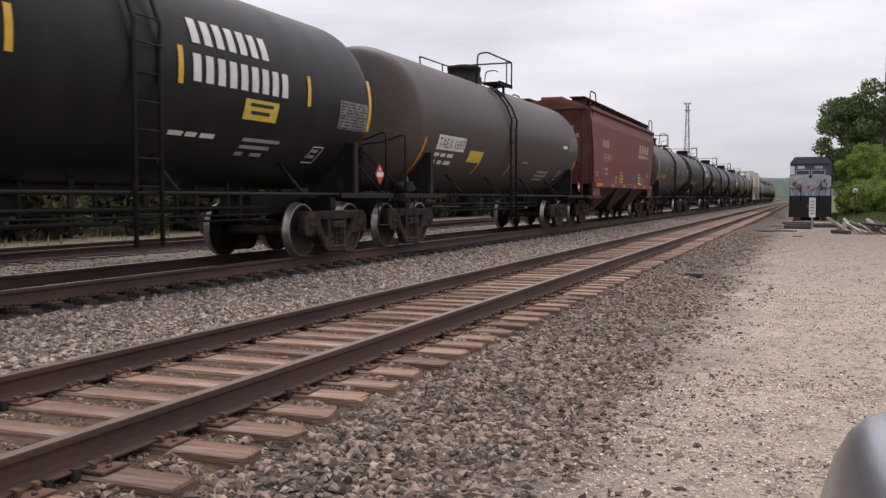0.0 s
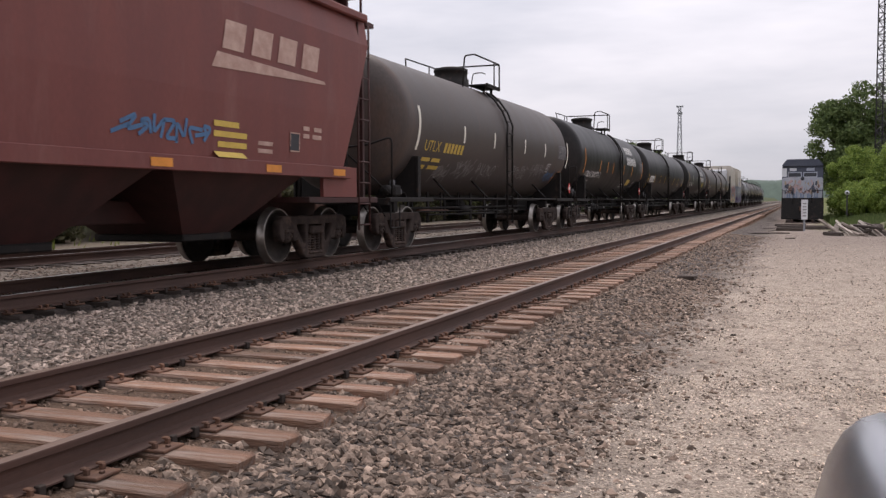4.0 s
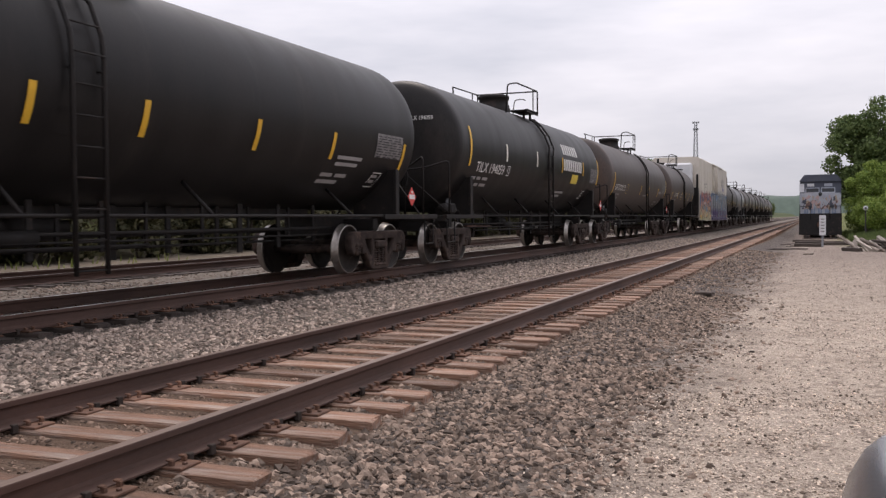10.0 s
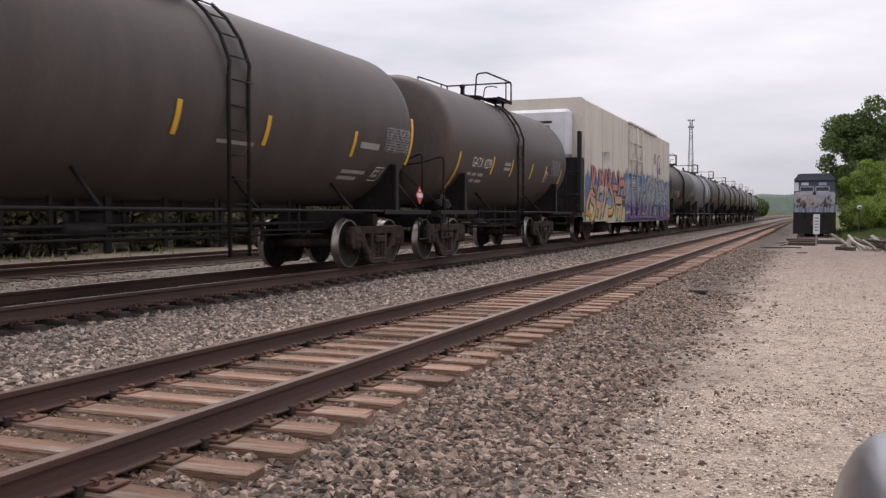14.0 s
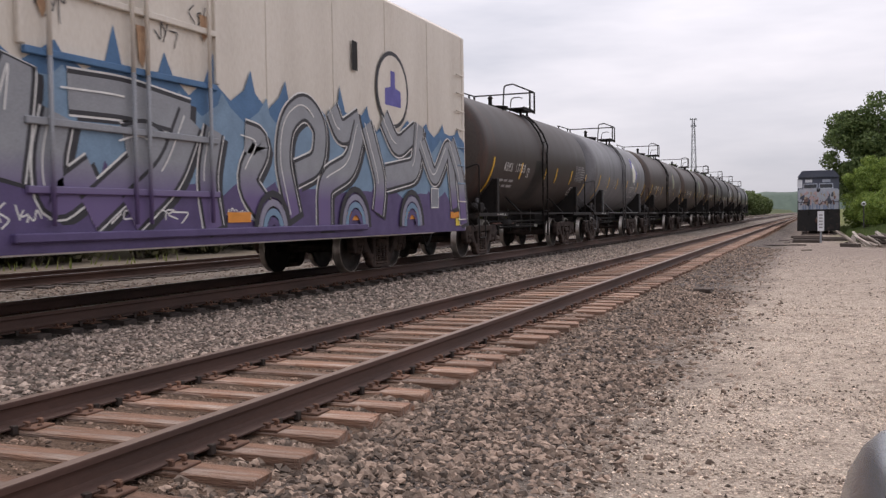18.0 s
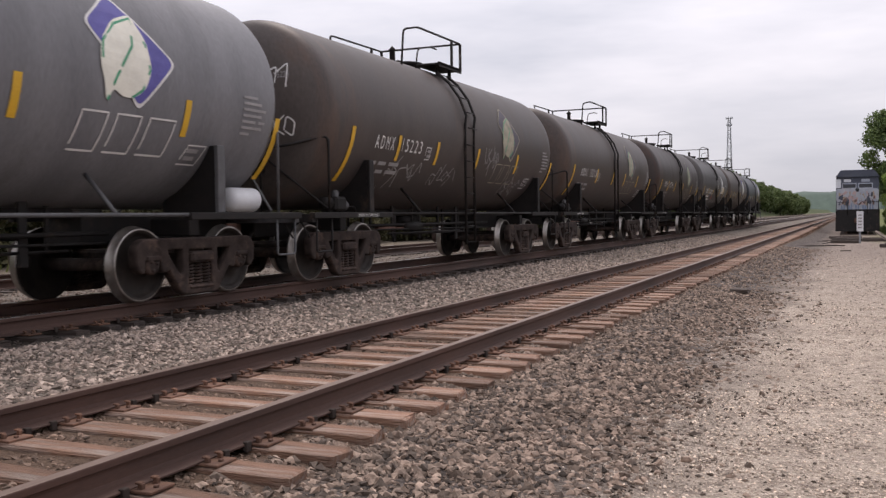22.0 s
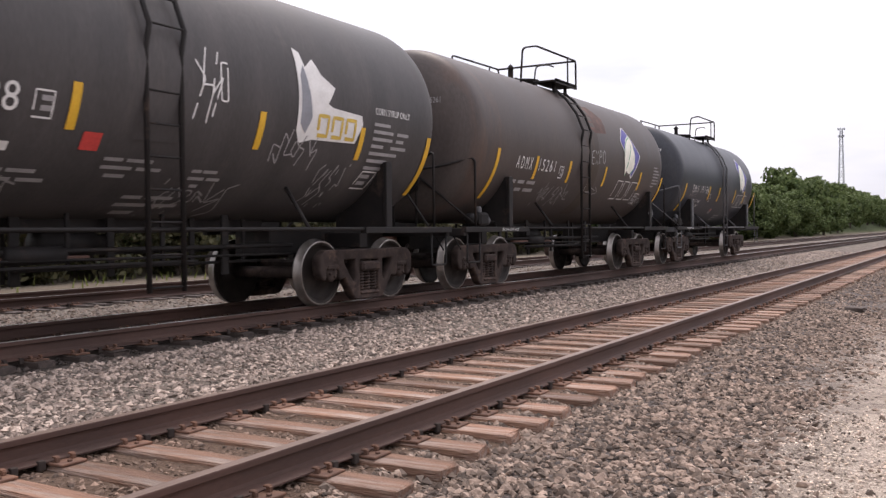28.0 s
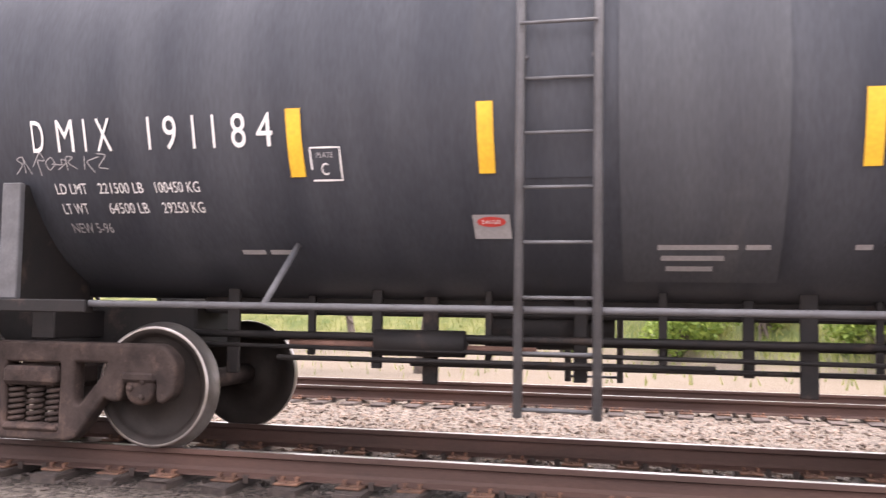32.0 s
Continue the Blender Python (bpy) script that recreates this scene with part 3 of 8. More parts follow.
# ---- tracks ----
def rail_profile(tall):
    k = tall / 0.186
    half = [(0.0, 0.0), (0.035, -0.001), (0.0375, -0.008), (0.0365, -0.04), (0.012, -0.052), (0.0085, -0.07), (0.0085, -0.13), (0.014, -0.155), (0.07, -0.172), (0.076, -0.176), (0.076, -0.186)]
    half = [(x * (1 + k) / 2, z * k) for x, z in half]
    return half + [(-x, z) for x, z in half[:0:-1]]


def make_rail(parent, x, top, y0, y1, head_mat, tall=0.186):
    prof = rail_profile(tall)
    ys = [y0, y1]
    bm = bm_new()
    rows = [[bm.verts.new((x + u, y, top + w)) for u, w in prof] for y in ys]
    for i in range(len(prof)):
        j = (i + 1) % len(prof)
        f = bm.faces.new((rows[0][i], rows[0][j], rows[1][j], rows[1][i]))
        if i in (0, len(prof) - 1):
            f.material_index = 1
    bm.faces.new(rows[0])
    bm.faces.new(rows[1][::-1])
    ob = part("rail", bm, MAT["rail"], parent)
    ob.data.materials.append(head_mat)
    return ob


def make_track(name, label, mid, top, y0, y1, tie_mat, head_mat, near, step=TIE_STEP, first=TIE_FIRST, half=1.25, plates=True, tall=0.186):
    """Rails on wooden ties; ties from near[0] to near[1] are pieces of their own."""
    track = tagged(new(name), label, "railway track", kind="structure")
    for s in (-1, 1):
        make_rail(track, mid + s * (GAUGE / 2 + 0.036), top, y0, y1, head_mat, tall)
    tz = top - tall - 0.018
    meshes = []
    for k in range(6):
        bm = box(bm_new(), -half, half, -0.105, 0.105, -0.19, 0.0, 0.01)
        for v in bm.verts:
            v.co.x += rng.uniform(-0.02, 0.02) + (0.05 * rng.uniform(-1, 1) if abs(v.co.x) > half - 0.05 else 0) * 0.3
            v.co.z += rng.uniform(-0.006, 0.006)
        meshes.append(finish(bm, "tie", tie_mat))
    bm = bm_new()
    box(bm, -0.19, 0.19, -0.09, 0.09, 0.0, 0.017, 0.004)
    for sx in (-0.105, 0.105):
        for sy in (-0.055, 0.055):
            box(bm, sx - 0.014, sx + 0.014, sy - 0.012, sy + 0.012, 0.015, 0.045, 0.003)
            box(bm, sx - 0.03 if sx > 0 else sx - 0.006, sx + 0.006 if sx > 0 else sx + 0.03, sy - 0.017, sy + 0.017, 0.04, 0.052, 0.004)
    for sx in (-0.155, 0.155):
        box(bm, sx - 0.011, sx + 0.011, -0.02, 0.005, 0.015, 0.03, 0.003)
    plate_me = finish(bm, "tie_plate", MAT["plate"])
    bm = bm_new()
    box(bm, -0.085, 0.085, -0.02, 0.02, -0.012, 0.006, 0.004)
    box(bm, 0.055, 0.09, -0.022, 0.022, -0.03, 0.03, 0.004)
    box(bm, -0.09, -0.06, -0.018, 0.018, -0.012, 0.026, 0.004)
    anchor_me = finish(bm, "rail_anchor", MAT["spike"])
    k0, k1 = math.ceil((y0 - first) / step), int((y1 - first) / step)
    rest = bm_new()
    for k in range(k0, k1):
        y = first + k * step + rng.uniform(-0.025, 0.025)
        if near[0] <= y <= near[1]:
            o = new("railway_tie", meshes[k % 6])
            o.parent = track
            o.matrix_basis = pose(mid + rng.uniform(-0.03, 0.03), y, tz + rng.uniform(-0.006, 0.004), 0, 0, rng.uniform(-1.2, 1.2))
            if plates and near[2] <= y <= near[3]:
                for s in (-1, 1):
                    rx = mid + s * (GAUGE / 2 + 0.036)
                    q = new("tie_plate", plate_me)
                    q.parent = track
                    q.matrix_basis = pose(rx + rng.uniform(-0.012, 0.012), y, tz + 0.002, 0, 0, rng.uniform(-2, 2))
                    a = new("rail_anchor", anchor_me)
                    a.parent = track
                    a.matrix_basis = pose(rx, y + 0.135 * (1 if k % 2 else -1), top - tall - 0.006, 0, 0, 0)
        elif y < 260:
            w, j = 0.11, rng.uniform(-0.04, 0.04)
            vs = [rest.verts.new((mid + sx * half + j, y + sy * w, tz + sz)) for sx in (-1, 1) for sy in (-1, 1) for sz in (-0.15, 0)]
            for f in ((1, 3, 7, 5), (0, 1, 5, 4), (4, 5, 7, 6), (2, 6, 7, 3), (0, 2, 3, 1)):
                rest.faces.new([vs[i] for i in f])
    tagged(part("ties_beyond", rest, tie_mat, track), kind="stuff")
    return track

# ---- the train ----
SPEED = 8.363
TRAIN_SHIFT = -0.53


TRUCK = []
WHEELSETS = []


def make_truck(car, y, drive=None):
    """A three-piece freight truck with two wheelsets; the first is built, the rest share its meshes."""
    if TRUCK:
        made = {}
        src = TRUCK[0]
        for o in (src, *src.children):
            q = new(o.name.split(".")[0], o.data)
            q.matrix_basis = o.matrix_basis
            q.parent = made.get(o.parent, car)
            made[o] = q
            if o.name.startswith("wheelset"):
                WHEELSETS.append(q)
        made[src].matrix_basis = pose(0, y, 0)
        return
    R_W = 0.4572
    truck = part("truck_bolster", box(bm_new(), -1.02, 1.02, -0.2, 0.2, 0.42, 0.62, 0.04), MAT["truck"], car)
    TRUCK.append(truck)
    outer = rounded([(-1.17, 0.66), (-1.06, 0.76), (1.06, 0.76), (1.17, 0.66), (1.16, 0.44), (1.06, 0.36), (1.05, 0.56), (0.76, 0.58), (0.72, 0.38), (0.66, 0.38), (0.60, 0.41), (0.37, 0.10), (0.30, 0.07),
                     (-0.30, 0.07), (-0.37, 0.10), (-0.60, 0.41), (-0.66, 0.38), (-0.72, 0.38), (-0.76, 0.58), (-1.05, 0.56), (-1.06, 0.36), (-1.16, 0.44)], 0.05)
    hole = rounded([(-0.255, 0.15), (0.255, 0.15), (0.255, 0.65), (-0.255, 0.65)], 0.04)
    tri = rounded([(0.33, 0.66), (0.66, 0.66), (0.62, 0.55), (0.40, 0.28), (0.33, 0.34)], 0.04)
    loops = [outer, hole, tri, [(-u, v) for u, v in tri]]
    for s in (-1, 1):
        m = Matrix(((0, 0, 1, s * 1.0), (1, 0, 0, 0), (0, 1, 0, 0), (0, 0, 0, 1)))
        part("side_frame", plate(loops, 0.15, 0.025, m), MAT["truck"], truck)
        bm = bm_new()
        for k in (-0.165, 0, 0.165):
            pts = [(s * 1.0 + 0.062 * math.cos(q), k + 0.062 * math.sin(q), 0.16 + 0.30 * i / 42) for i, q in ((i, i * 1.047) for i in range(43))]
            tube(bm, pts, 0.019, 5)
        part("spring_nest", bm, MAT["truck"], truck)
        part("bolster_end", box(bm_new(), s * 1.0 - 0.13, s * 1.0 + 0.13, -0.23, 0.23, 0.46, 0.60, 0.03), MAT["truck"], truck)
        part("spring_seat", box(bm_new(), s * 1.0 - 0.1, s * 1.0 + 0.1, -0.24, 0.24, 0.115, 0.165, 0.02), MAT["truck"], truck)
        for d in (-0.889, 0.889):
            part("bearing_adapter", box(bm_new(), s * 1.0 - 0.09, s * 1.0 + 0.09, d - 0.14, d + 0.14, 0.5, 0.585, 0.025), MAT["truck"], truck)
            part("brake_shoe", box(bm_new(), s * 0.76 - 0.05, s * 0.76 + 0.05, d * 0.45 - 0.03, d * 0.45 + 0.03, 0.3, 0.6, 0.01), MAT["iron"], truck)
    bm = bm_new()
    lathe(bm, [(0, -1.0), (0.085, -1.0), (0.085, 1.0), (0, 1.0)], 14, axis="x")
    for s in (-1, 1):
        x = s * 0.80
        prof = [(0.09, 0.085), (0.14, 0.085), (0.17, 0.05), (0.36, -0.005), (0.385, 0.03), (0.405, 0.062), (0.434, 0.066), (R_W - 0.006, 0.067), (R_W, 0.06), (R_W + 0.004, -0.03), (R_W + 0.026, -0.045), (R_W + 0.03, -0.06),
                (R_W + 0.02, -0.072), (0.4, -0.07), (0.37, -0.045), (0.17, -0.01), (0.14, -0.07), (0.09, -0.07)]
        lathe(bm, [(r, x + s * q) for r, q in prof], 44, axis="x")
        lathe(bm, [(0.125, x + s * 0.09), (0.125, x + s * 0.235), (0.105, x + s * 0.26), (0.06, x + s * 0.265), (0, x + s * 0.265)], 18, axis="x")
        for k in range(3):
            q = k * 2.094
            lathe(bm, [(0.024, x + s * 0.26), (0.024, x + s * 0.285), (0, x + s * 0.285)], 6, (0, 0.065 * math.cos(q), 0.065 * math.sin(q)), "x")
    first = part("wheelset", bm, MAT["wheel"], truck)
    first.data.materials.append(MAT["tread"])
    first.data.materials.append(MAT["truck"])
    for f in first.data.polygons:
        r = [math.hypot(first.data.vertices[i].co.y, first.data.vertices[i].co.z) for i in f.vertices]
        w = min(abs(first.data.vertices[i].co.x) for i in f.vertices)
        if min(r) > 0.43:
            f.material_index = 1
        elif w > 0.885:
            f.material_index = 2
    first.matrix_basis = pose(0, -0.889, R_W)
    second = same(first, truck, pose(0, 0.889, R_W))
    WHEELSETS.extend([first, second])
    truck.matrix_basis = pose(0, y, 0)


def coupler(parent, y, s):
    """Knuckle coupler and hoses at an end; s is -1 at the leading end."""
    bm = bm_new()
    box(bm, -0.07, 0.07, y, y - s * 0.6, 0.78, 0.94, 0.02) if s < 0 else box(bm, -0.07, 0.07, y - 0.6, y, 0.78, 0.94, 0.02)
    box(bm, -0.22, 0.03, min(y + s * 0.04, y - s * 0.28), max(y + s * 0.04, y - s * 0.28), 0.66, 1.04, 0.05)
    box(bm, -0.02, 0.17, min(y + s * 0.06, y - s * 0.2), max(y + s * 0.06, y - s * 0.2), 0.72, 1.0, 0.05)
    box(bm, -0.1, 0.1, min(y - s * 0.55, y - s * 0.75), max(y - s * 0.55, y - s * 0.75), 0.7, 1.02, 0.03)
    c = part("coupler", bm, MAT["rustred"], parent)
    bm = bm_new()
    pts = [(0.28, y - s * 0.5, 0.82), (0.3, y - s * 0.35, 0.74), (0.3, y - s * 0.2, 0.5), (0.28, y - s * 0.05, 0.33), (0.27, y + s * 0.005, 0.31)]
    tube(bm, arc(pts, 0.1), 0.028, 7)
    part("brake_hose", bm, MAT["iron"], parent)
    bm = bm_new()
    tube(bm, arc([(0.1, y - s * 0.15, 1.0), (0.35, y - s * 0.28, 0.98), (1.25, y - s * 0.33, 0.98), (1.42, y - s * 0.33, 0.72)], 0.06), 0.014, 6)
    part("uncoupling_lever", bm, MAT["iron"], parent)
    return c


class Side:
    """Puts flat marks on the near side of a barrel or a wall."""

    def __init__(self, car, surface):
        self.car, self.surface = car, surface

    def put(self, name, co, faces, y, z, mat, lift=0.007, label=""):
        vs = [(self.surface(z + q) + lift, y + p, z + q) for p, q in co]
        o = new(name, raw(name, vs, faces, mat, name.endswith("_band")))
        o.parent = self.car
        if label:
            tagged(o, label)
        elif name in ("small_stencil", "lettering", "panel_print"):
            tagged(o, kind="stuff")
        return o

    def text(self, body, y, z, h, mat="white", wide=1.0, slant=0.0, name="lettering", lift=0.008, width=None):
        co, faces, w = lettering(body)
        if width:
            wide = width / (w * h)
        return self.put(name, [(c[0] * h * wide + slant * c[1] * h, c[1] * h) for c in co], faces, y, z, MAT[mat], lift)

    def sheet(self, name, y0, y1, z0, z1, mat, lift=0.006, nz=None, label="", lean=0.0):
        nz = nz or max(1, int((z1 - z0) / 0.12))
        co = [(p + lean * (k / nz) * (z1 - z0), (z1 - z0) * k / nz) for k in range(nz + 1) for p in (0, y1 - y0)]
        return self.put(name, co, [(2 * k, 2 * k + 1, 2 * k + 3, 2 * k + 2) for k in range(nz)], y0, z0, MAT[mat], lift, label)

    def ring(self, name, y0, y1, z0, z1, mat, w=0.02, lift=0.007, lean=0.0, label=""):
        a, b = y1 - y0, z1 - z0
        h = w / 2
        o = [(h, h), (a - h, h), (a - h + lean * b, b - h), (h + lean * b, b - h), (h, h)]
        pts = []
        for p, q in zip(o, o[1:]):
            n = max(2, int(math.hypot(q[0] - p[0], q[1] - p[1]) / 0.06))
            pts += [(y0 + p[0] + (q[0] - p[0]) * k / n, z0 + p[1] + (q[1] - p[1]) * k / n) for k in range(n)]
        ob = self.stroke(name, pts, w, mat, lift)
        if label:
            tagged(ob, label)
        return ob

    def poly(self, name, pts, mat, lift=0.007, label=""):
        """A flat outline given in car places (y, z), cut into slices so that it follows the curve."""
        bm = bm_new()
        f = bm.faces.new([bm.verts.new((0, p, q)) for p, q in pts])
        zs = [q for p, q in pts]
        z = math.floor(min(zs) / 0.15) * 0.15 + 0.15
        while z < max(zs):
            bmesh.ops.bisect_plane(bm, geom=bm.verts[:] + bm.edges[:] + bm.faces[:], plane_co=(0, 0, z), plane_no=(0, 0, 1))
            z += 0.15
        for v in bm.verts:
            v.co.x = self.surface(v.co.z) + lift
        bmesh.ops.triangulate(bm, faces=bm.faces)
        return part(name, bm, MAT[mat], self.car, label)

    def stroke(self, name, pts, w, mat, lift=0.009):
        """A painted line of width w along (y, z) points."""
        co, faces = [], []
        for i, (p, q) in enumerate(pts):
            a, b = pts[max(0, i - 1)], pts[min(len(pts) - 1, i + 1)]
            d = math.hypot(b[0] - a[0], b[1] - a[1]) or 1
            n = (-(b[1] - a[1]) / d * w / 2, (b[0] - a[0]) / d * w / 2)
            co += [(p + n[0], q + n[1]), (p - n[0], q - n[1])]
            if i:
                faces.append((2 * i - 2, 2 * i - 1, 2 * i + 1, 2 * i))
        return self.put(name, co, faces, 0, 0, MAT[mat], lift)

    def bars(self, y, z, rows, h, gap, mat="faded", name="small_stencil"):
        """Lines of stencilling too small to read, as plain bars; rows holds (start, end) pairs."""
        co, faces = [], []
        for k, row in enumerate(rows):
            for a, b in row:
                n = len(co)
                q = -k * (h + gap)
                co += [(a, q), (b, q), (b, q + h), (a, q + h)]
                faces.append((n, n + 1, n + 2, n + 3))
        return self.put(name, co, faces, y, z, MAT[mat], 0.008)


HEAD_DEPTH, HEAD_KNUCKLE = 0.4, 0.6


class Head:
    """Puts flat marks on the leading dished end of a barrel."""

    def __init__(self, side, zc, r):
        self.car, self.y, self.zc, self.r = side.car, side.heads, zc, r

    def put(self, name, co, faces, y, z, mat, lift=0.012, label=""):
        hd = self.r * HEAD_DEPTH
        vs = []
        for p, q in co:
            f = min(0.999, math.hypot(y + p, z + q - self.zc) / self.r) ** (1 / HEAD_KNUCKLE)
            vs.append((y + p, self.y + hd - hd * math.sqrt(1 - f * f) ** HEAD_KNUCKLE - lift, z + q))
        o = new(name, raw(name, vs, faces, mat))
        o.parent = self.car
        return o


def head_text(side, body, zc, r, z, h=0.1, x=0.35, width=0.6, mat="white"):
    """The car's number on its leading head, following the dished end."""
    co, faces, w = lettering(body)
    hd, sq = r * HEAD_DEPTH, HEAD_KNUCKLE
    vs = []
    for c in co:
        u, v = x + c[0] * width / w, z + c[1] * h
        f = min(0.999, math.hypot(u, v - zc) / r) ** (1 / sq)
        vs.append((u, side.heads + hd - hd * math.sqrt(1 - f * f) ** sq - 0.012, v))
    o = new("lettering", raw("lettering", vs, faces, MAT[mat]))
    o.parent = side.car
    tagged(o, kind="stuff")


def scribble(side, y, z, w, h, mat, seed, n=14, line=0.03, name="scrawl"):
    """A hand-sprayed tag: leaning hooks, bars and loops set close together, never a word."""
    r = random.Random(seed)
    forms = (((0, 0), (0.15, 1), (0.5, 0.1), (0.8, 1)), ((0.8, 0.9), (0.1, 0.75), (0.7, 0.35), (0, 0)), ((0.1, 1), (0.2, 0)), ((0, 0.5), (0.4, 1), (0.8, 0.5), (0.4, 0), (0.05, 0.45)),
             ((0, 1), (0.75, 0.95), (0.15, 0.05), (0.9, 0)), ((0.1, 0), (0.1, 0.95), (0.7, 0.8), (0.15, 0.5), (0.8, 0)), ((0.8, 1), (0, 0.5), (0.8, 0)))
    count = max(3, n // 2)
    cell = w / count
    co, faces = [], []
    for k in range(count):
        tall, drop, lean = r.uniform(0.55, 1.0), r.uniform(0, 0.25), r.uniform(0.05, 0.3)
        turn, flip = r.uniform(-1.1, 1.1), r.choice((-1, 1))
        pts = []
        for p, q in r.choice(forms):
            p, q = (p - 0.4) * flip, q - 0.5
            p, q = p * math.cos(turn) - q * math.sin(turn), p * math.sin(turn) + q * math.cos(turn)
            pts.append((y + cell * (k + 0.5 + 1.35 * p + lean * q), z + h * (0.5 + drop * 0.4 + tall * q)))
        sm = [(p.x, p.y) for p in arc([(*p, 0) for p in pts], min(cell, h) * 0.3, 3)]
        base = len(co)
        for i, (p, q) in enumerate(sm):
            a, b = sm[max(0, i - 1)], sm[min(len(sm) - 1, i + 1)]
            d = math.hypot(b[0] - a[0], b[1] - a[1]) or 1
            u, v = -(b[1] - a[1]) / d * line * 0.3, (b[0] - a[0]) / d * line * 0.3
            co += [(p + u, q + v), (p - u, q - v)]
            if i:
                j = base + 2 * i
                faces.append((j - 2, j - 1, j + 1, j))
    ob = side.put(name, co, faces, 0, 0, MAT[mat], 0.009)
    tagged(ob, kind="stuff")
    return ob


def tank_car(label, length, paint, r=1.47, zc=2.63, heads=0.9, ladder=None, platform=None, dome="manway", group="tank cars of the freight train", marks=None, saddle="iron", trucks=None, back=0.0, stout=False, rise=0.68, tail=0.0, tanklet=""):
    car = tagged(new("tank_car"), label, "tank car", group)
    L = length
    front_tc, rear_tc = trucks or (2.08, L - 2.08)
    y0, y1 = heads, L - heads
    hd, sq = r * HEAD_DEPTH, HEAD_KNUCKLE
    prof = [(r * max(0.0, math.sin(a)) ** sq, y0 + hd - hd * max(0.0, math.cos(a)) ** sq) for a in (math.pi / 2 * k / 18 for k in range(19))]
    prof += [(r, y0 + hd + (y1 - y0 - 2 * hd) * k / 6) for k in range(1, 6)]
    prof += [(r * max(0.0, math.cos(a)) ** sq, y1 - hd + hd * max(0.0, math.sin(a)) ** sq) for a in (math.pi / 2 * k / 14 for k in range(15))]
    prof[-1] = (0.0, y1)
    bm = lathe(bm_new(), prof, 72, (0, 0, zc))
    part("tank_barrel", bm, MAT[paint], car)
    # underframe
    for a, b in ((0.45 + back, 3.3), (L - 3.3, L - 0.45)):
        part("stub_sill", box(bm_new(), -0.33, 0.33, a, b, 0.72, 1.08, 0.02), MAT["iron"], car)
    part("belly_sill", box(bm_new(), -0.2, 0.2, 3.3, L - 3.3, zc - r - 0.12, zc - r + 0.04, 0.02), MAT["iron"], car)
    for e, t, mid in ((0.28 + back, 1, front_tc), (L - 0.28, -1, rear_tc)):
        inner = mid + t * 0.75
        for s in (-1, 1):
            part("end_side_beam", box(bm_new(), s * 1.5 - 0.05, s * 1.5 + 0.05, min(e, inner), max(e, inner), 1.01, 1.1, 0.008), MAT["iron"], car)
        part("end_beam", box(bm_new(), -1.5, 1.5, min(e, e + t * 0.12), max(e, e + t * 0.12), 0.95, 1.08, 0.008), MAT[saddle], car)
        part("body_bolster", box(bm_new(), -0.98, 0.98, mid - 0.1, mid + 0.1, 0.8, 1.02, 0.01), MAT["iron"], car)
        part("end_platform", box(bm_new(), -0.9, 0.9, min(e, e + t * 0.7), max(e, e + t * 0.7), 1.07, 1.1, 0.005), MAT["iron"], car)
        for s in (-1, 1):
            top_z = zc - 0.72
            y = mid + t * 0.08
            ins = math.sqrt(r * r - 0.72 ** 2)
            # web stays black on grey-saddled cars too, standing for shadow below the barrel
            part("bolster_web", prism(bm_new(), [(1.44, 1.08), (1.44, top_z), (ins - 0.02, top_z), (0.55, zc - r + 0.08), (0.55, 1.08)], 0.05, lambda u, v, w, s=s, y=y: (s * u, y - 0.025 + w, v)), MAT["iron"], car)
            part("bolster_post", box(bm_new(), s * 1.47 - 0.03, s * 1.47 + 0.03, y - 0.075, y + 0.075, 1.1, top_z, 0.008), MAT[saddle], car)
    for s in (-1, 1):
        part("side_rail", tube(bm_new(), [(s * 1.5, front_tc + 0.7, 1.075), (s * 1.5, rear_tc - 0.7, 1.075)], 0.024, 8), MAT[saddle], car)
        for y in (front_tc + 2.05, L / 2 - 1.6, L / 2 + 1.6, rear_tc - 1.95):
            if L > 14 or abs(y - L / 2) > 1.7:
                zt = zc - 1.14
                part("side_rail_brace", tube(bm_new(), [(s * 1.5, y, 1.075), (s * (math.sqrt(r * r - 1.14 ** 2) + 0.01), y + 0.04, zt)], 0.026, 6), MAT[saddle], car)
    # brake rigging under the belly
    for pts, q in (([(0.55, 3.1, 0.86), (0.55, L - 3.1, 0.86)], 0.03), ([(-0.5, 3.1, 0.8), (-0.5, L - 3.1, 0.8)], 0.022), ([(0.75, 4.2, 0.7), (0.75, L / 2 + 1.2, 0.7)], 0.02), ([(0.4, L / 2 - 1, 0.66), (0.4, L - 3.6, 0.66)], 0.02), ([(0.62, 3.4, 0.78), (0.62, L - 3.2, 0.74)], 0.017)):
        part("brake_pipe", tube(bm_new(), pts, q, 6), MAT["iron"], car)
    n = max(7, int((L - 7) / 0.52))
    for k in range(n):
        bm = bm_new()
        y = 3.7 + (L - 7.4) * k / (n - 1)
        x = 0.3 if k % 2 else 0.46
        h = (0.55, 0.7, 0.62, 0.5, 0.66)[k % 5]
        wide = (0.05, 0.03, 0.04, 0.06, 0.025)[k % 5]
        y += (0.0, 0.1, -0.12, 0.05, -0.06)[(k * 3) % 5]
        box(bm, x - 0.02, x + 0.02, y - wide, y + wide, h, zc - math.sqrt(max(0.01, r * r - x * x)) + 0.03, 0.006)
        part("hanger", bm, MAT["iron"], car)
    bm = bm_new()
    lathe(bm, [(0, L / 2 - 1.25), (0.1, L / 2 - 1.22), (0.1, L / 2 - 0.55), (0, L / 2 - 0.52)], 14, (0.55, 0, 0.82))
    part("brake_cylinder", bm, MAT["iron"], car)
    bm = bm_new()
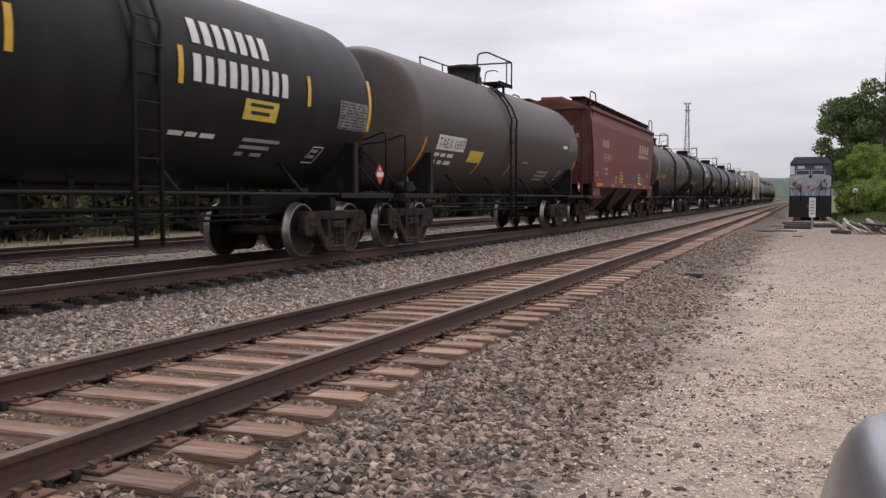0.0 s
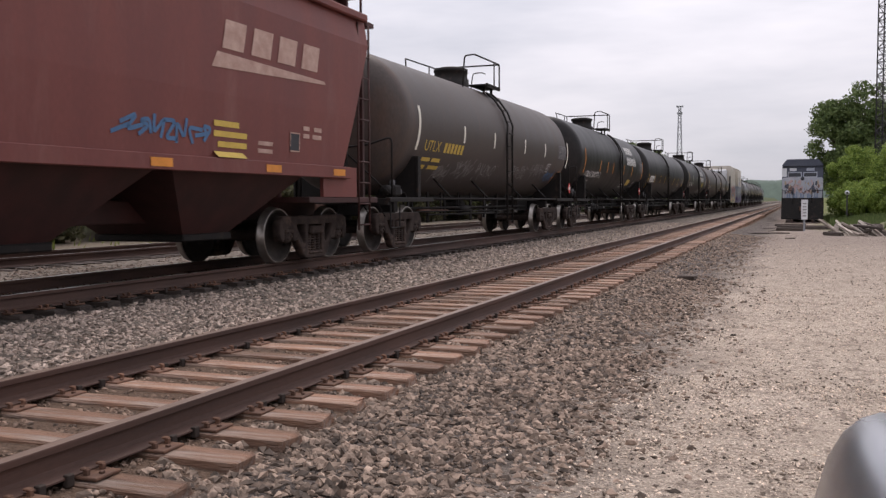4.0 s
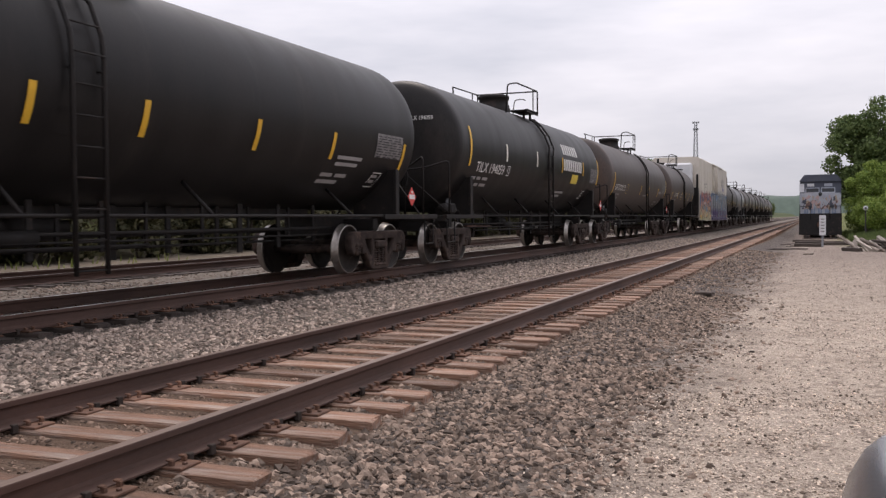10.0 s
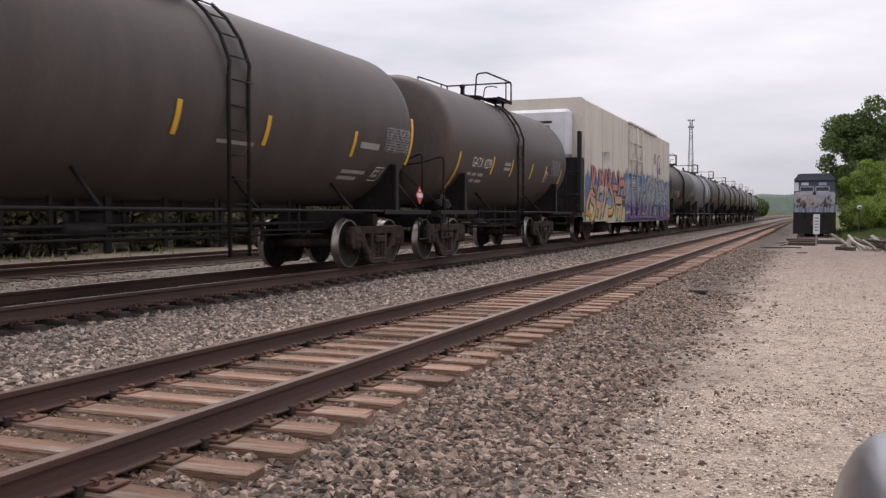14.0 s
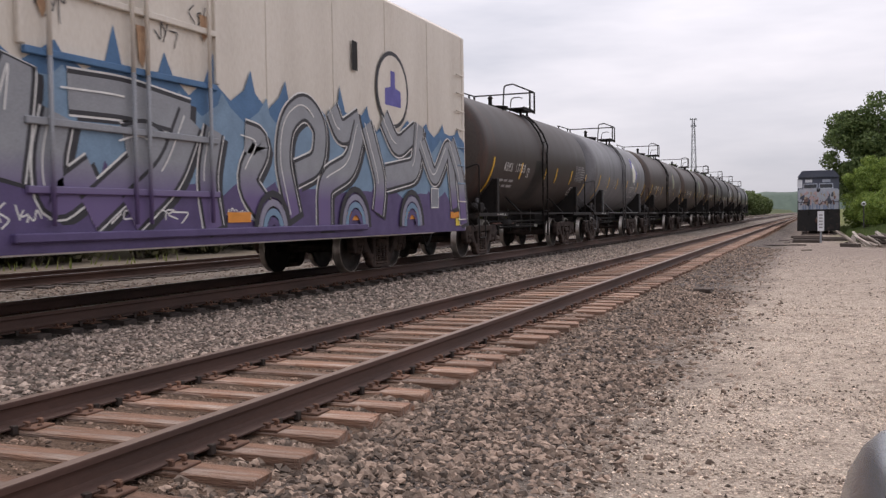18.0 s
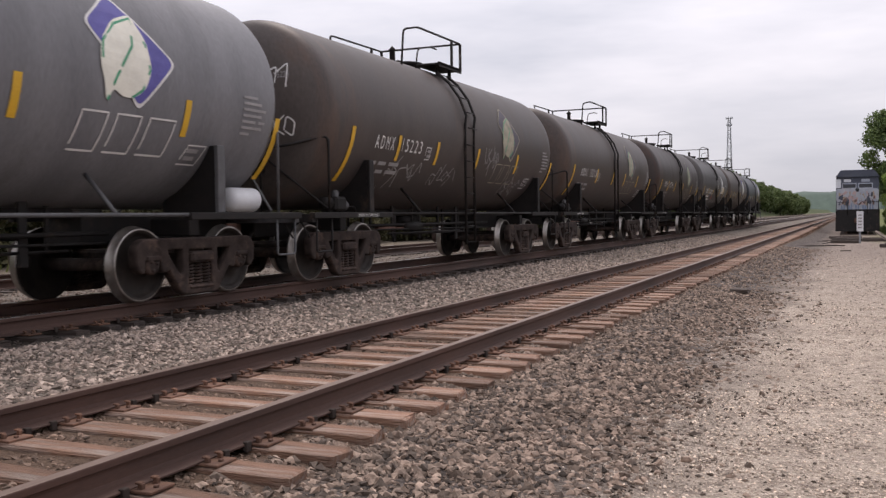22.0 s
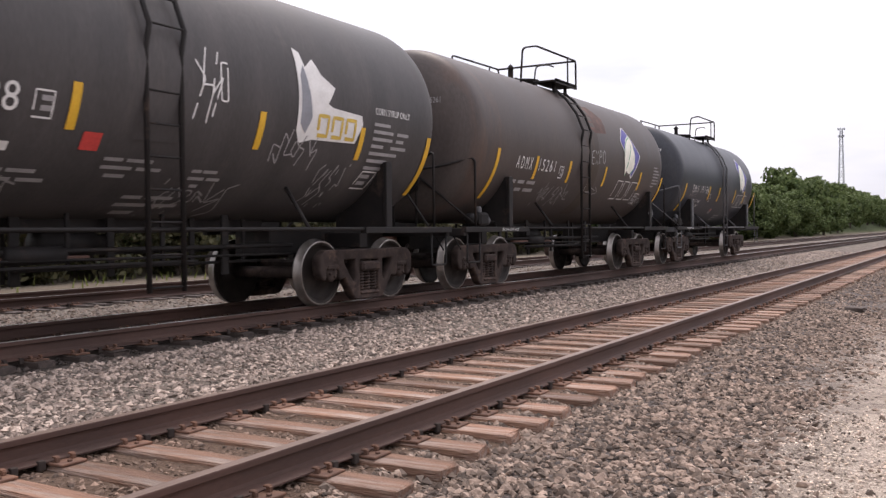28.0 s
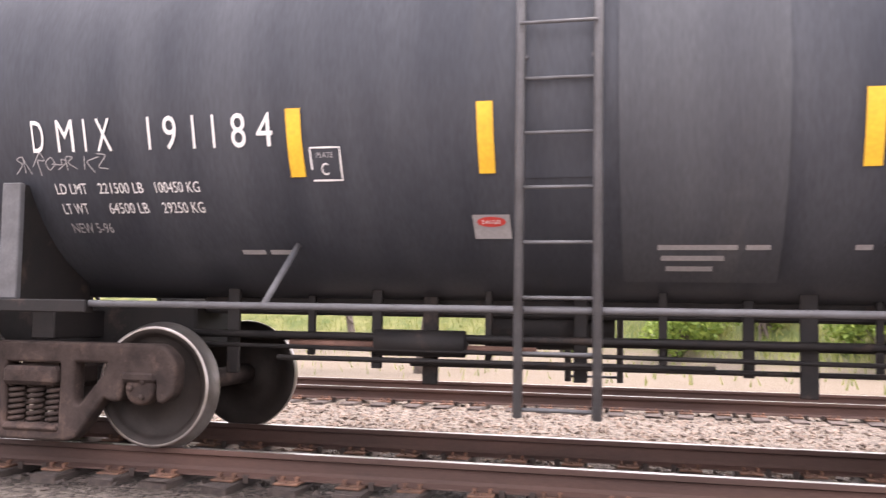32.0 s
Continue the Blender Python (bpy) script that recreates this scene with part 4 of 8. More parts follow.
    lathe(bm, [(0, L / 2 - 0.5), (0.17, L / 2 - 0.46), (0.17, L / 2 + 0.24), (0.1, L / 2 + 0.3), (0.1, L / 2 + 0.5), (0, L / 2 + 0.5)], 18, (0, 0, 0.94))
    part("bottom_outlet", bm, MAT["iron"], car)
    # end rails
    for e, t, mid in ((back, 1, front_tc), (L, -1, rear_tc)):
        p = mid - t * 1.25
        for s in (-1, 1):
            bm = bm_new()
            tube(bm, arc([(s * 1.46, p, 1.08), (s * 1.46, p, 2.3), (s * 1.0, e + t * 0.42, 2.14), (s * 0.5, e + t * 0.4, 2.1), (s * 0.5, e + t * 0.4, 1.08)], 0.12), 0.022, 7)
            part("end_handrail", bm, MAT[saddle], car)
            part("handrail_brace", tube(bm_new(), [(s * 0.52, e + t * 0.41, 2.0), (s * 1.42, p + t * 0.12, 1.12)], 0.018, 6), MAT[saddle], car)
            bm = bm_new()
            tube(bm, arc([(s * 1.5, e + t * 0.4, 1.0), (s * 1.5, e + t * 0.4, 0.5), (s * 1.5, e + t * 0.85, 0.5), (s * 1.5, e + t * 0.85, 1.0)], 0.05), 0.016, 6)
            part("sill_step", bm, MAT[saddle], car)
    e = 0.34 + back
    housing = part("hand_brake", box(bm_new(), 0.12, 0.48, e + 0.05, e + 0.3, 1.72, 2.12, 0.04), MAT["iron"], car)
    bm = bm_new()
    lathe(bm, [(0.27, e - 0.02), (0.3, e - 0.02), (0.3, e + 0.02), (0.27, e + 0.02), (0.27, e - 0.02)], 22, (0.3, 0, 1.95))
    for k in range(6):
        a = k * math.pi / 3
        part("spoke", tube(bm_new(), [(0.3, e, 1.95), (0.3 + 0.27 * math.cos(a), e, 1.95 + 0.27 * math.sin(a))], 0.012, 5), MAT["iron"], housing)
    part("wheel_rim", bm, MAT["iron"], housing)
    v = front_tc - 0.75
    valve = part("brake_valve", box(bm_new(), 1.02, 1.3, v, v + 0.34, 1.12, 1.36, 0.04), MAT["iron"], car)
    part("valve_body", lathe(bm_new(), [(0, v - 0.2), (0.09, v - 0.19), (0.1, v), (0.07, v + 0.02), (0, v + 0.02)], 12, (1.15, 0, 1.26)), MAT["iron"], valve)
    part("valve_body", lathe(bm_new(), [(0, v + 0.33), (0.075, v + 0.33), (0.085, v + 0.45), (0.05, v + 0.52), (0, v + 0.52)], 12, (1.18, 0, 1.22)), MAT["iron_grey"], valve)
    part("valve_cap", lathe(bm_new(), [(0.06, 1.34), (0.06, 1.44), (0.035, 1.47), (0, 1.47)], 10, (1.15, v + 0.2, 0), "z"), MAT["iron_grey"], valve)
    part("valve_pipe", tube(bm_new(), arc([(1.2, v + 0.5, 1.2), (1.2, v + 0.75, 1.2), (1.2, v + 0.8, 1.06)], 0.06), 0.018, 6), MAT["iron"], valve)
    bm = bm_new()
    tube(bm, [(0.5, 4.2, 0.8), (0.52, 4.9, 0.79)], 0.045, 8)
    tube(bm, [(0.52, 4.9, 0.79), (0.55, 6.1, 0.78)], 0.028, 8)
    part("brake_lever", bm, MAT["rustred"], car)
    if tanklet:
        part("air_reservoir", lathe(bm_new(), [(0, L - 1.5), (0.1, L - 1.49), (0.17, L - 1.42), (0.17, L - 0.92), (0.1, L - 0.85), (0, L - 0.84)], 18, (1.12, 0, 1.28)), MAT[tanklet], car)
    for e, s in ((back, -1), (L + tail, 1)):
        coupler(car, e, s)
    # top works
    pc = platform if platform is not None else L / 2
    zt = zc + r
    if dome == "manway":
        bm = bm_new()
        lathe(bm, [(0.5, -0.12), (0.5, 0.1), (0.43, 0.14), (0.43, 0.36), (0.47, 0.38), (0.47, 0.46), (0.3, 0.51), (0, 0.52)], 24, (0, pc - 0.35, zt - 0.04), "z")
        part("manway_dome", bm, MAT["iron"], car)
        bm = bm_new()
        lathe(bm, [(0.15, -0.05), (0.15, 0.2), (0.2, 0.22), (0.2, 0.27), (0, 0.29)], 14, (0, pc + 0.55, zt - 0.02), "z")
        lathe(bm, [(0.07, -0.05), (0.07, 0.42), (0.1, 0.44), (0, 0.5)], 10, (0.2, pc + 0.25, zt - 0.06), "z")
        part("safety_valve", bm, MAT["iron"], car)
    else:
        bm = bm_new()
        lathe(bm, [(0.3, -0.08), (0.3, 0.1), (0.34, 0.11), (0.34, 0.16), (0, 0.2)], 20, (0, pc + 0.3, zt - 0.03), "z")
        lathe(bm, [(0.06, -0.08), (0.06, 0.3), (0.09, 0.32), (0, 0.42)], 10, (0.05, pc - 0.5, zt - 0.03), "z")
        lathe(bm, [(0.1, -0.08), (0.1, 0.14), (0, 0.18)], 10, (0, pc - 0.15, zt - 0.03), "z")
        part("hatch_cover", bm, MAT["iron"], car)
    for s in (-1, 1):
        bm = bm_new()
        box(bm, min(s * 0.45, s * 1.0), max(s * 0.45, s * 1.0), pc - 0.2, pc + 1.0, zt - 0.03, zt + 0.01, 0.004)
        box(bm, s * 0.98 - 0.02, s * 0.98 + 0.02, pc - 0.2, pc + 1.0, zt - 0.07, zt + 0.03, 0.004)
        box(bm, s * 0.8 - 0.03, s * 0.8 + 0.03, pc + 0.1, pc + 0.16, zt - 0.32, zt - 0.02, 0.004)
        box(bm, s * 0.8 - 0.03, s * 0.8 + 0.03, pc + 0.75, pc + 0.81, zt - 0.32, zt - 0.02, 0.004)
        part("walkway", bm, MAT["iron"], car)
        x = s * 0.98
        top = zt + rise
        bm = bm_new()
        if stout:
            # flat plate posts under the rail
            for y in (pc + 0.5, pc + 0.98):
                box(bm, x - 0.02, x + 0.02, y - 0.035, y + 0.035, zt - 0.02, top, 0.004)
        tube(bm, arc([(x * 0.8, pc - 1.55, zt - 0.22), (x * 0.85, pc - 1.55, top - 0.1), (x, pc - 1.2, top - 0.02), (x, pc + 0.98, top), (x, pc + 0.98, zt)], 0.1), 0.022, 6)
        part("platform_rail", bm, MAT["iron"], car)
        part("rail_post", tube(bm_new(), [(x, pc + 0.5, zt), (x, pc + 0.5, top)], 0.02, 6), MAT["iron"], car)
        part("rail_brace", tube(bm_new(), arc([(x * 0.8, pc - 0.9, zt - 0.2), (x * 0.85, pc - 0.9, zt + 0.2), (x, pc - 0.6, zt + 0.26), (x, pc - 0.3, zt + 0.26)], 0.1), 0.016, 6), MAT["iron"], car)
    part("platform_end_rail", tube(bm_new(), [(-0.98, pc + 0.98, zt + rise), (0.98, pc + 0.98, zt + rise)], 0.022, 6), MAT["iron"], car)
    # side ladders
    ly = ladder if ladder is not None else L / 2 + 0.35
    for s in (-1, 1):
        for d in (-0.24, 0.24):
            pts = [(s * 1.55, ly + d, 0.42), (s * 1.55, ly + d, zc + 0.15)] + [(s * (r + 0.09) * math.cos(a), ly + d, zc + (r + 0.09) * math.sin(a)) for a in (0.25, 0.5, 0.75, 0.95)]
            bm = bm_new()
            tube(bm, pts, 0.03, 6)
            part("ladder_rail", bm, MAT[saddle], car)
        for k in range(13):
            z = 0.47 + 0.34 * k
            x = 1.55
            if z > zc + 0.15:
                a = (z - zc) / (r + 0.09)
                if a > 1.0:
                    break
                x, z = (r + 0.09) * math.cos(a), zc + (r + 0.09) * math.sin(a)
            part("ladder_rung", tube(bm_new(), [(s * x, ly - 0.24, z), (s * x, ly + 0.24, z)], 0.013, 6), MAT[saddle], car)
        part("ladder_bracket", tube(bm_new(), [(s * 1.55, ly - 0.21, zc), (s * r, ly - 0.21, zc)], 0.015, 5), MAT[saddle], car)
        part("ladder_bracket", tube(bm_new(), [(s * 1.55, ly + 0.21, zc), (s * r, ly + 0.21, zc)], 0.015, 5), MAT[saddle], car)
    bm = bm_new()
    for k in range(25):
        a = -0.5 + 4.14 * k / 24
        u, w = (r + 0.006) * math.cos(a), zc + (r + 0.006) * math.sin(a)
        bm.verts.new((u, ly - 0.3, w)), bm.verts.new((u, ly + 0.3, w))
    bm.verts.ensure_lookup_table()
    for k in range(24):
        bm.faces.new([bm.verts[i] for i in (2 * k, 2 * k + 1, 2 * k + 3, 2 * k + 2)]).smooth = True
    part("tank_band", bm, MAT[paint], car)
    for y in (front_tc, rear_tc):
        make_truck(car, y)
    side = Side(car, lambda z: math.sqrt(max(0.0, (r + 0.004) ** 2 - (z - zc) ** 2)))
    side.heads = y0
    if marks:
        marks(side, L, zc, r)
    return car


# ---- each car's own paint and marks ----
def end_stripe(side, y, z0, z1, mat="yellow"):
    side.sheet("reflective_stripe", y, y + 0.11, z0, z1, mat, 0.007, 8)


def stripes(side, ys, z0=2.03, z1=2.47, mat="yellow"):
    for y in ys:
        side.sheet("reflective_stripe", y, y + 0.105, z0, z1, mat, 0.007, 5)


def weights(side, y, z, h=0.11, mat="faded"):
    side.bars(y, z, [[(0, 0.28), (0.38, 0.66), (0.78, 1.15)], [(0, 0.25), (0.4, 0.66), (0.78, 1.2)]], h, 0.08, mat)


def panel(side, y, z, w=1.0, h=0.46):
    """A worn grid of test dates: ruled lines and fine print on a pale stencil."""
    r = random.Random(int(y * 100))
    side.sheet("data_panel", y, y + w, z, z + h, "panel_pale", 0.006, 4)
    rows = []
    for k in range(9):
        row, p = [], 0.03 * w
        while p < w * 0.9:
            q = min(w * 0.96, p + w * r.uniform(0.05, 0.24))
            row.append((p, q))
            p = q + w * r.uniform(0.02, 0.09)
        rows.append(row)
    side.bars(y, z + h - 0.06, rows, h * 0.045, h * 0.062, "spray_black", "panel_print").location.x = 0.003


def consolidated(side, y, z, w=0.42, h=0.28, lean=0.0):
    side.ring("stencil_box", y, y + w, z, z + h, "white", 0.018, 0.007, lean)
    side.bars(y + 0.08, z + h - 0.1, [[(0, w * 0.6)], [(0, w * 0.55)]], 0.05, 0.04, "faded")


def wordmark(side, y, z, w, h, letters, mat="white", slant=0.0, fill=0.62):
    """A company name, kept to plain solid blocks of its size and colour."""
    step = w / letters
    for k in range(letters):
        a, b = y + k * step, step * fill
        side.sheet("letter_block", a, a + b, z, z + h, mat, 0.008, 3, lean=slant)


def bio_sign(side, y, z):
    wordmark(side, y, z + 0.5, 1.95, 0.33, 7)
    wordmark(side, y - 0.02, z, 2.45, 0.36, 9)


def leaf_sign(side, y, z, dim=False):
    """A leaf on a tilted blue tile over three outlined letters, as plain shapes."""
    blue, cream = ("emblem_dim", "leaf_dim") if dim else ("emblem_blue", "cream")
    def at(p, q):
        return (y + p, z + q)
    side.poly("emblem_border", [at(*p) for p in rounded([(-0.04, 0.68), (0.46, 1.08), (1.36, 0.39), (0.75, -0.22)], 0.1)], "leaf_dim" if dim else "white", 0.006)
    side.poly("emblem_tile", [at(*p) for p in rounded([(0.0, 0.68), (0.46, 1.045), (1.315, 0.39), (0.75, -0.17)], 0.1)], blue, 0.009)
    side.poly("emblem_leaf", [at(*p) for p in rounded([(0.24, -0.18), (0.2, 0.04), (0.13, 0.24), (0.17, 0.5), (0.4, 0.76), (0.72, 0.88), (0.88, 0.6), (0.93, 0.26), (0.82, 0.02), (0.64, -0.09), (0.46, -0.08), (0.34, 0.0)], 0.09)], cream, 0.012)
    side.stroke("leaf_vein", [at(0.26, -0.14), at(0.36, 0.1), at(0.5, 0.32), at(0.64, 0.5), at(0.66, 0.62)], 0.035, "leaf_green", 0.015)
    side.stroke("leaf_edge", [at(0.17, 0.3), at(0.2, 0.5), at(0.42, 0.72), at(0.7, 0.83), at(0.86, 0.55), at(0.9, 0.26), at(0.78, 0.02), at(0.62, -0.08)], 0.03, "leaf_green", 0.015)
    for k, w in enumerate((0.3, 0.3, 0.36)):
        a = y - 0.12 + 0.52 * k
        side.ring("letter_block", a, a + w + 0.1, z - 0.7, z - 0.26, "white" if not dim else "leaf_dim", 0.022, 0.008, 0.12)


def flammable(side, y, z):
    car = side.car
    bm = bm_new()
    prism(bm, [(0, -0.19), (0.19, 0), (0, 0.19), (-0.19, 0)], 0.01, lambda u, v, w: (1.5 + w, y + u, z + v))
    p = part("hazard_placard", bm, MAT["red_sign"], car, "red diamond hazard placard")
    bm = bm_new()
    box(bm, 1.512, 1.516, y - 0.13, y + 0.13, z - 0.045, z + 0.045)
    box(bm, 1.512, 1.516, y - 0.03, y + 0.03, z + 0.07, z + 0.12)
    part("placard_print", bm, MAT["white"], p)


def shoes(side, y):
    """The brake-shoe notice along the end beam."""
    co, faces, w = lettering("2 INCH HF COMP SHOES")
    h = 0.05
    o = new("lettering", raw("lettering", [(1.553, y + c[0] * 0.72 / w, 1.03 + c[1] * h) for c in co], faces, MAT["white"]))
    o.parent = side.car
    tagged(o, kind="stuff")


def marks_0(s, L, zc, r):
    bio_sign(s, 10.25, 2.53)
    stripes(s, (9.92, 13.18), 2.47, 2.95)
    stripes(s, (1.9, 4.6, 7.2), 2.47, 2.95)
    end_stripe(s, 15.38, 2.22, 3.13)
    s.sheet("notice", 11.47, 12.36, 2.14, 2.43, "yellow_sign", 0.007, label="yellow notice panel")
    s.bars(11.6, 2.33, [[(0, 0.62)], [(0.05, 0.55)]], 0.05, 0.06, "spray_black")
    panel(s, 14.3, 2.2, 1.05, 0.48)
    s.bars(10.0, 1.83, [[(0, 0.3), (0.36, 0.6), (0.68, 1.0)]], 0.06, 0.05, "white")
    s.bars(11.7, 1.84, [[(0, 1.0)], [(0, 0.8)], [(0, 0.2), (0.4, 0.7)]], 0.05, 0.05, "faded")
    consolidated(s, 13.7, 1.6, 0.36, 0.27, 0.3)
    flammable(s, 15.9, 1.45)


def marks_1(s, L, zc, r):
    s.sheet("number_board", 2.27, 4.0, 2.08, 2.4, "white", 0.006, label="white number board")
    s.text("TAEX 1693", 2.33, 2.13, 0.22, "spray_black", width=1.6, lift=0.011)
    s.sheet("notice", 4.45, 5.45, 1.88, 2.15, "yellow_sign", 0.007)
    weights(s, 2.3, 1.93, 0.08, "white")
    end_stripe(s, 1.5, 1.5, 2.3, "orange")
    end_stripe(s, 15.0, 1.7, 2.28, "orange")
    for k, y in enumerate((5.3, 7.9, 12.0)):
        s.sheet("reflective_stripe", y, y + 0.1, 1.6, 1.9, "orange", 0.007, 3, lean=0.3)
    panel(s, 14.05, 2.56, 1.0, 0.46)
    consolidated(s, 13.4, 1.62, 0.36, 0.27, 0.3)
    s.bars(11.0, 1.78, [[(0, 1.2)], [(0, 1.3)], [(0.1, 1.0)]], 0.06, 0.05, "faded")
    s.bars(9.0, 2.0, [[(0, 0.6)]], 0.05, 0.04, "faded")
    s.bars(13.2, 2.62, [[(0, 0.55)]], 0.1, 0.04, "white")
    flammable(s, 15.6, 1.4)


def marks_3(s, L, zc, r):
    s.text("UTLX", 2.31, 2.12, 0.24, "gold", width=0.95)
    s.bars(3.5, 2.12, [[(0.22 * k, 0.22 * k + 0.15) for k in range(6)]], 0.22, 0.05, "gold")
    end_stripe(s, 1.83, 2.11, 3.03, "cream")
    stripes(s, (4.65, 7.0, 9.9, 12.2), 2.4, 2.8, "cream")
    s.bars(2.4, 1.9, [[(0, 0.5), (0.6, 1.1)], [(0, 0.4), (0.6, 1.2)]], 0.08, 0.08, "gold")
    for k, (y, w, h) in enumerate(((3.6, 1.0, 0.4), (4.7, 1.3, 0.5), (6.3, 1.6, 0.45), (9.2, 1.6, 0.42), (11.2, 1.9, 0.5))):
        scribble(s, y, 1.45 + 0.06 * k, w, h, "faded", 20 + k, 16, 0.035)
    panel(s, 14.0, 2.4, 1.0, 0.45)
    scribble(s, 13.0, 1.6, 1.1, 0.4, "spray_blue", 31, 12, 0.06)
    scribble(s, 14.1, 1.55, 0.9, 0.5, "spray_orange", 32, 10, 0.07)
    consolidated(s, 12.8, 1.95, 0.36, 0.26, 0.2)
    end_stripe(s, 15.2, 2.15, 3.0, "cream")
    flammable(s, 15.6, 1.45)


def marks_4(s, L, zc, r):
    s.text("DBUX 300779", 2.41, 1.95, 0.24, "white", width=2.42, slant=0.1)
    weights(s, 2.3, 1.78, 0.06)
    end_stripe(s, 1.84, 2.09, 2.98, "orange")
    stripes(s, (4.78, 6.3, 7.54, 10.2, 12.4), 2.2, 2.64, "orange")
    bio_sign(s, 11.0, 2.68)
    consolidated(s, 5.0, 1.95, 0.2, 0.24)
    panel(s, 14.56, 2.4, 1.05, 0.48)
    s.sheet("notice", 11.9, 12.7, 1.75, 2.0, "gold", 0.007)
    s.bars(10.6, 1.75, [[(0, 0.9)], [(0, 0.7)]], 0.06, 0.05)
    consolidated(s, 13.6, 1.68, 0.36, 0.26, 0.3)
    end_stripe(s, 15.5, 2.1, 2.95, "orange")
    flammable(s, 14.6, 1.5)


def marks_5(s, L, zc, r):
    s.sheet("number_board", 2.15, 3.82, 2.06, 2.38, "white", 0.006, label="white number board")
    s.text("TAEX 1665", 2.2, 2.11, 0.22, "spray_black", width=1.56, lift=0.011)
    weights(s, 2.1, 1.92, 0.06)
    end_stripe(s, 1.5, 1.62, 2.47)
    end_stripe(s, 17.4, 1.62, 2.47)
    stripes(s, (3.97, 6.2, 8.14, 9.91, 12.33, 14.6))
    panel(s, 16.25, 2.16, 1.1, 0.43)
    consolidated(s, 16.4, 1.62, 0.36, 0.27, 0.3)
    s.bars(14.9, 2.05, [[(0, 0.9)], [(0, 0.8)]], 0.06, 0.05)
    s.bars(14.6, 1.75, [[(0, 0.4), (0.5, 0.9)], [(0, 0.7)]], 0.06, 0.05)
    scribble(s, 6.0, 1.75, 0.9, 0.3, "faded", 51, 9, 0.03)
    flammable(s, 17.7, 1.45)


def marks_6(s, L, zc, r):
    head_text(s, "TILX 194059", zc, r, 3.25)
    s.text("TILX 194059", 2.4, 2.13, 0.25, "white", width=2.1)
    weights(s, 2.3, 1.95, 0.07)
    end_stripe(s, 1.83, 2.24, 3.16)
    stripes(s, (4.53, 7.35), 2.48, 2.92, "cream")
    bio_sign(s, 10.45, 2.52)
    stripes(s, (10.2, 13.0), 2.44, 2.9)
    s.sheet("notice", 11.57, 12.4, 2.14, 2.43, "yellow_sign", 0.007)
    consolidated(s, 4.75, 2.12, 0.22, 0.25)
    panel(s, 14.2, 2.25, 1.05, 0.48)
    end_stripe(s, 15.3, 2.2, 3.1)
    s.bars(10.2, 1.8, [[(0, 1.0)], [(0, 0.8)]], 0.06, 0.05)
    consolidated(s, 13.6, 1.68, 0.36, 0.26, 0.3)
    flammable(s, 15.9, 1.45)


def marks_7(s, L, zc, r):
    s.text("GATX 200272", 2.24, 2.13, 0.24, "white", width=2.1)
    weights(s, 2.3, 1.93, 0.06)
    end_stripe(s, 1.83, 1.92, 2.82)
    s.ring("stencil_box", 4.68, 5.0, 2.03, 2.42, "gold", 0.03)
    stripes(s, (8.1, 10.2, 13.0))
    panel(s, 14.3, 2.2, 1.07, 0.46)
    end_stripe(s, 15.4, 2.0, 2.92)
    s.bars(9.1, 2.0, [[(0, 0.9)]], 0.05, 0.05)
    s.bars(13.0, 1.75, [[(0, 0.9)], [(0, 0.7)]], 0.06, 0.05)
    s.bars(13.3, 2.2, [[(0, 0.75)]], 0.11, 0.04, "faded")
    consolidated(s, 14.2, 1.65, 0.36, 0.26, 0.3)
    flammable(s, 15.9, 1.4)
    head_text(s, "GATX 200272", zc, r, 3.25)


def marks_8(s, L, zc, r):
    s.text("GATX 4239", 2.52, 2.16, 0.24, "white", width=1.4)
    weights(s, 2.4, 1.95, 0.07)
    end_stripe(s, 1.56, 1.6, 2.45)
    stripes(s, (4.0, 5.6, 7.5, 9.0))
    s.bars(5.0, 2.3, [[(0, 0.5)], [(0, 0.5)]], 0.08, 0.05)
    panel(s, 9.6, 2.2, 1.0, 0.46)
    consolidated(s, 9.0, 2.0, 0.3, 0.3, 0.1)
    end_stripe(s, 10.8, 1.6, 2.45)


def spaced(side, body, y, z, h, mat, width):
    """Narrow stencil letters set wide apart."""
    pitch = width / len(body)
    for k, c in enumerate(body):
        if c != " ":
            w = pitch * (0.3 if c in "1I" else 0.66)
            side.text(c, y + pitch * k + (pitch * 0.66 - w) / 2, z, h, mat, width=w)


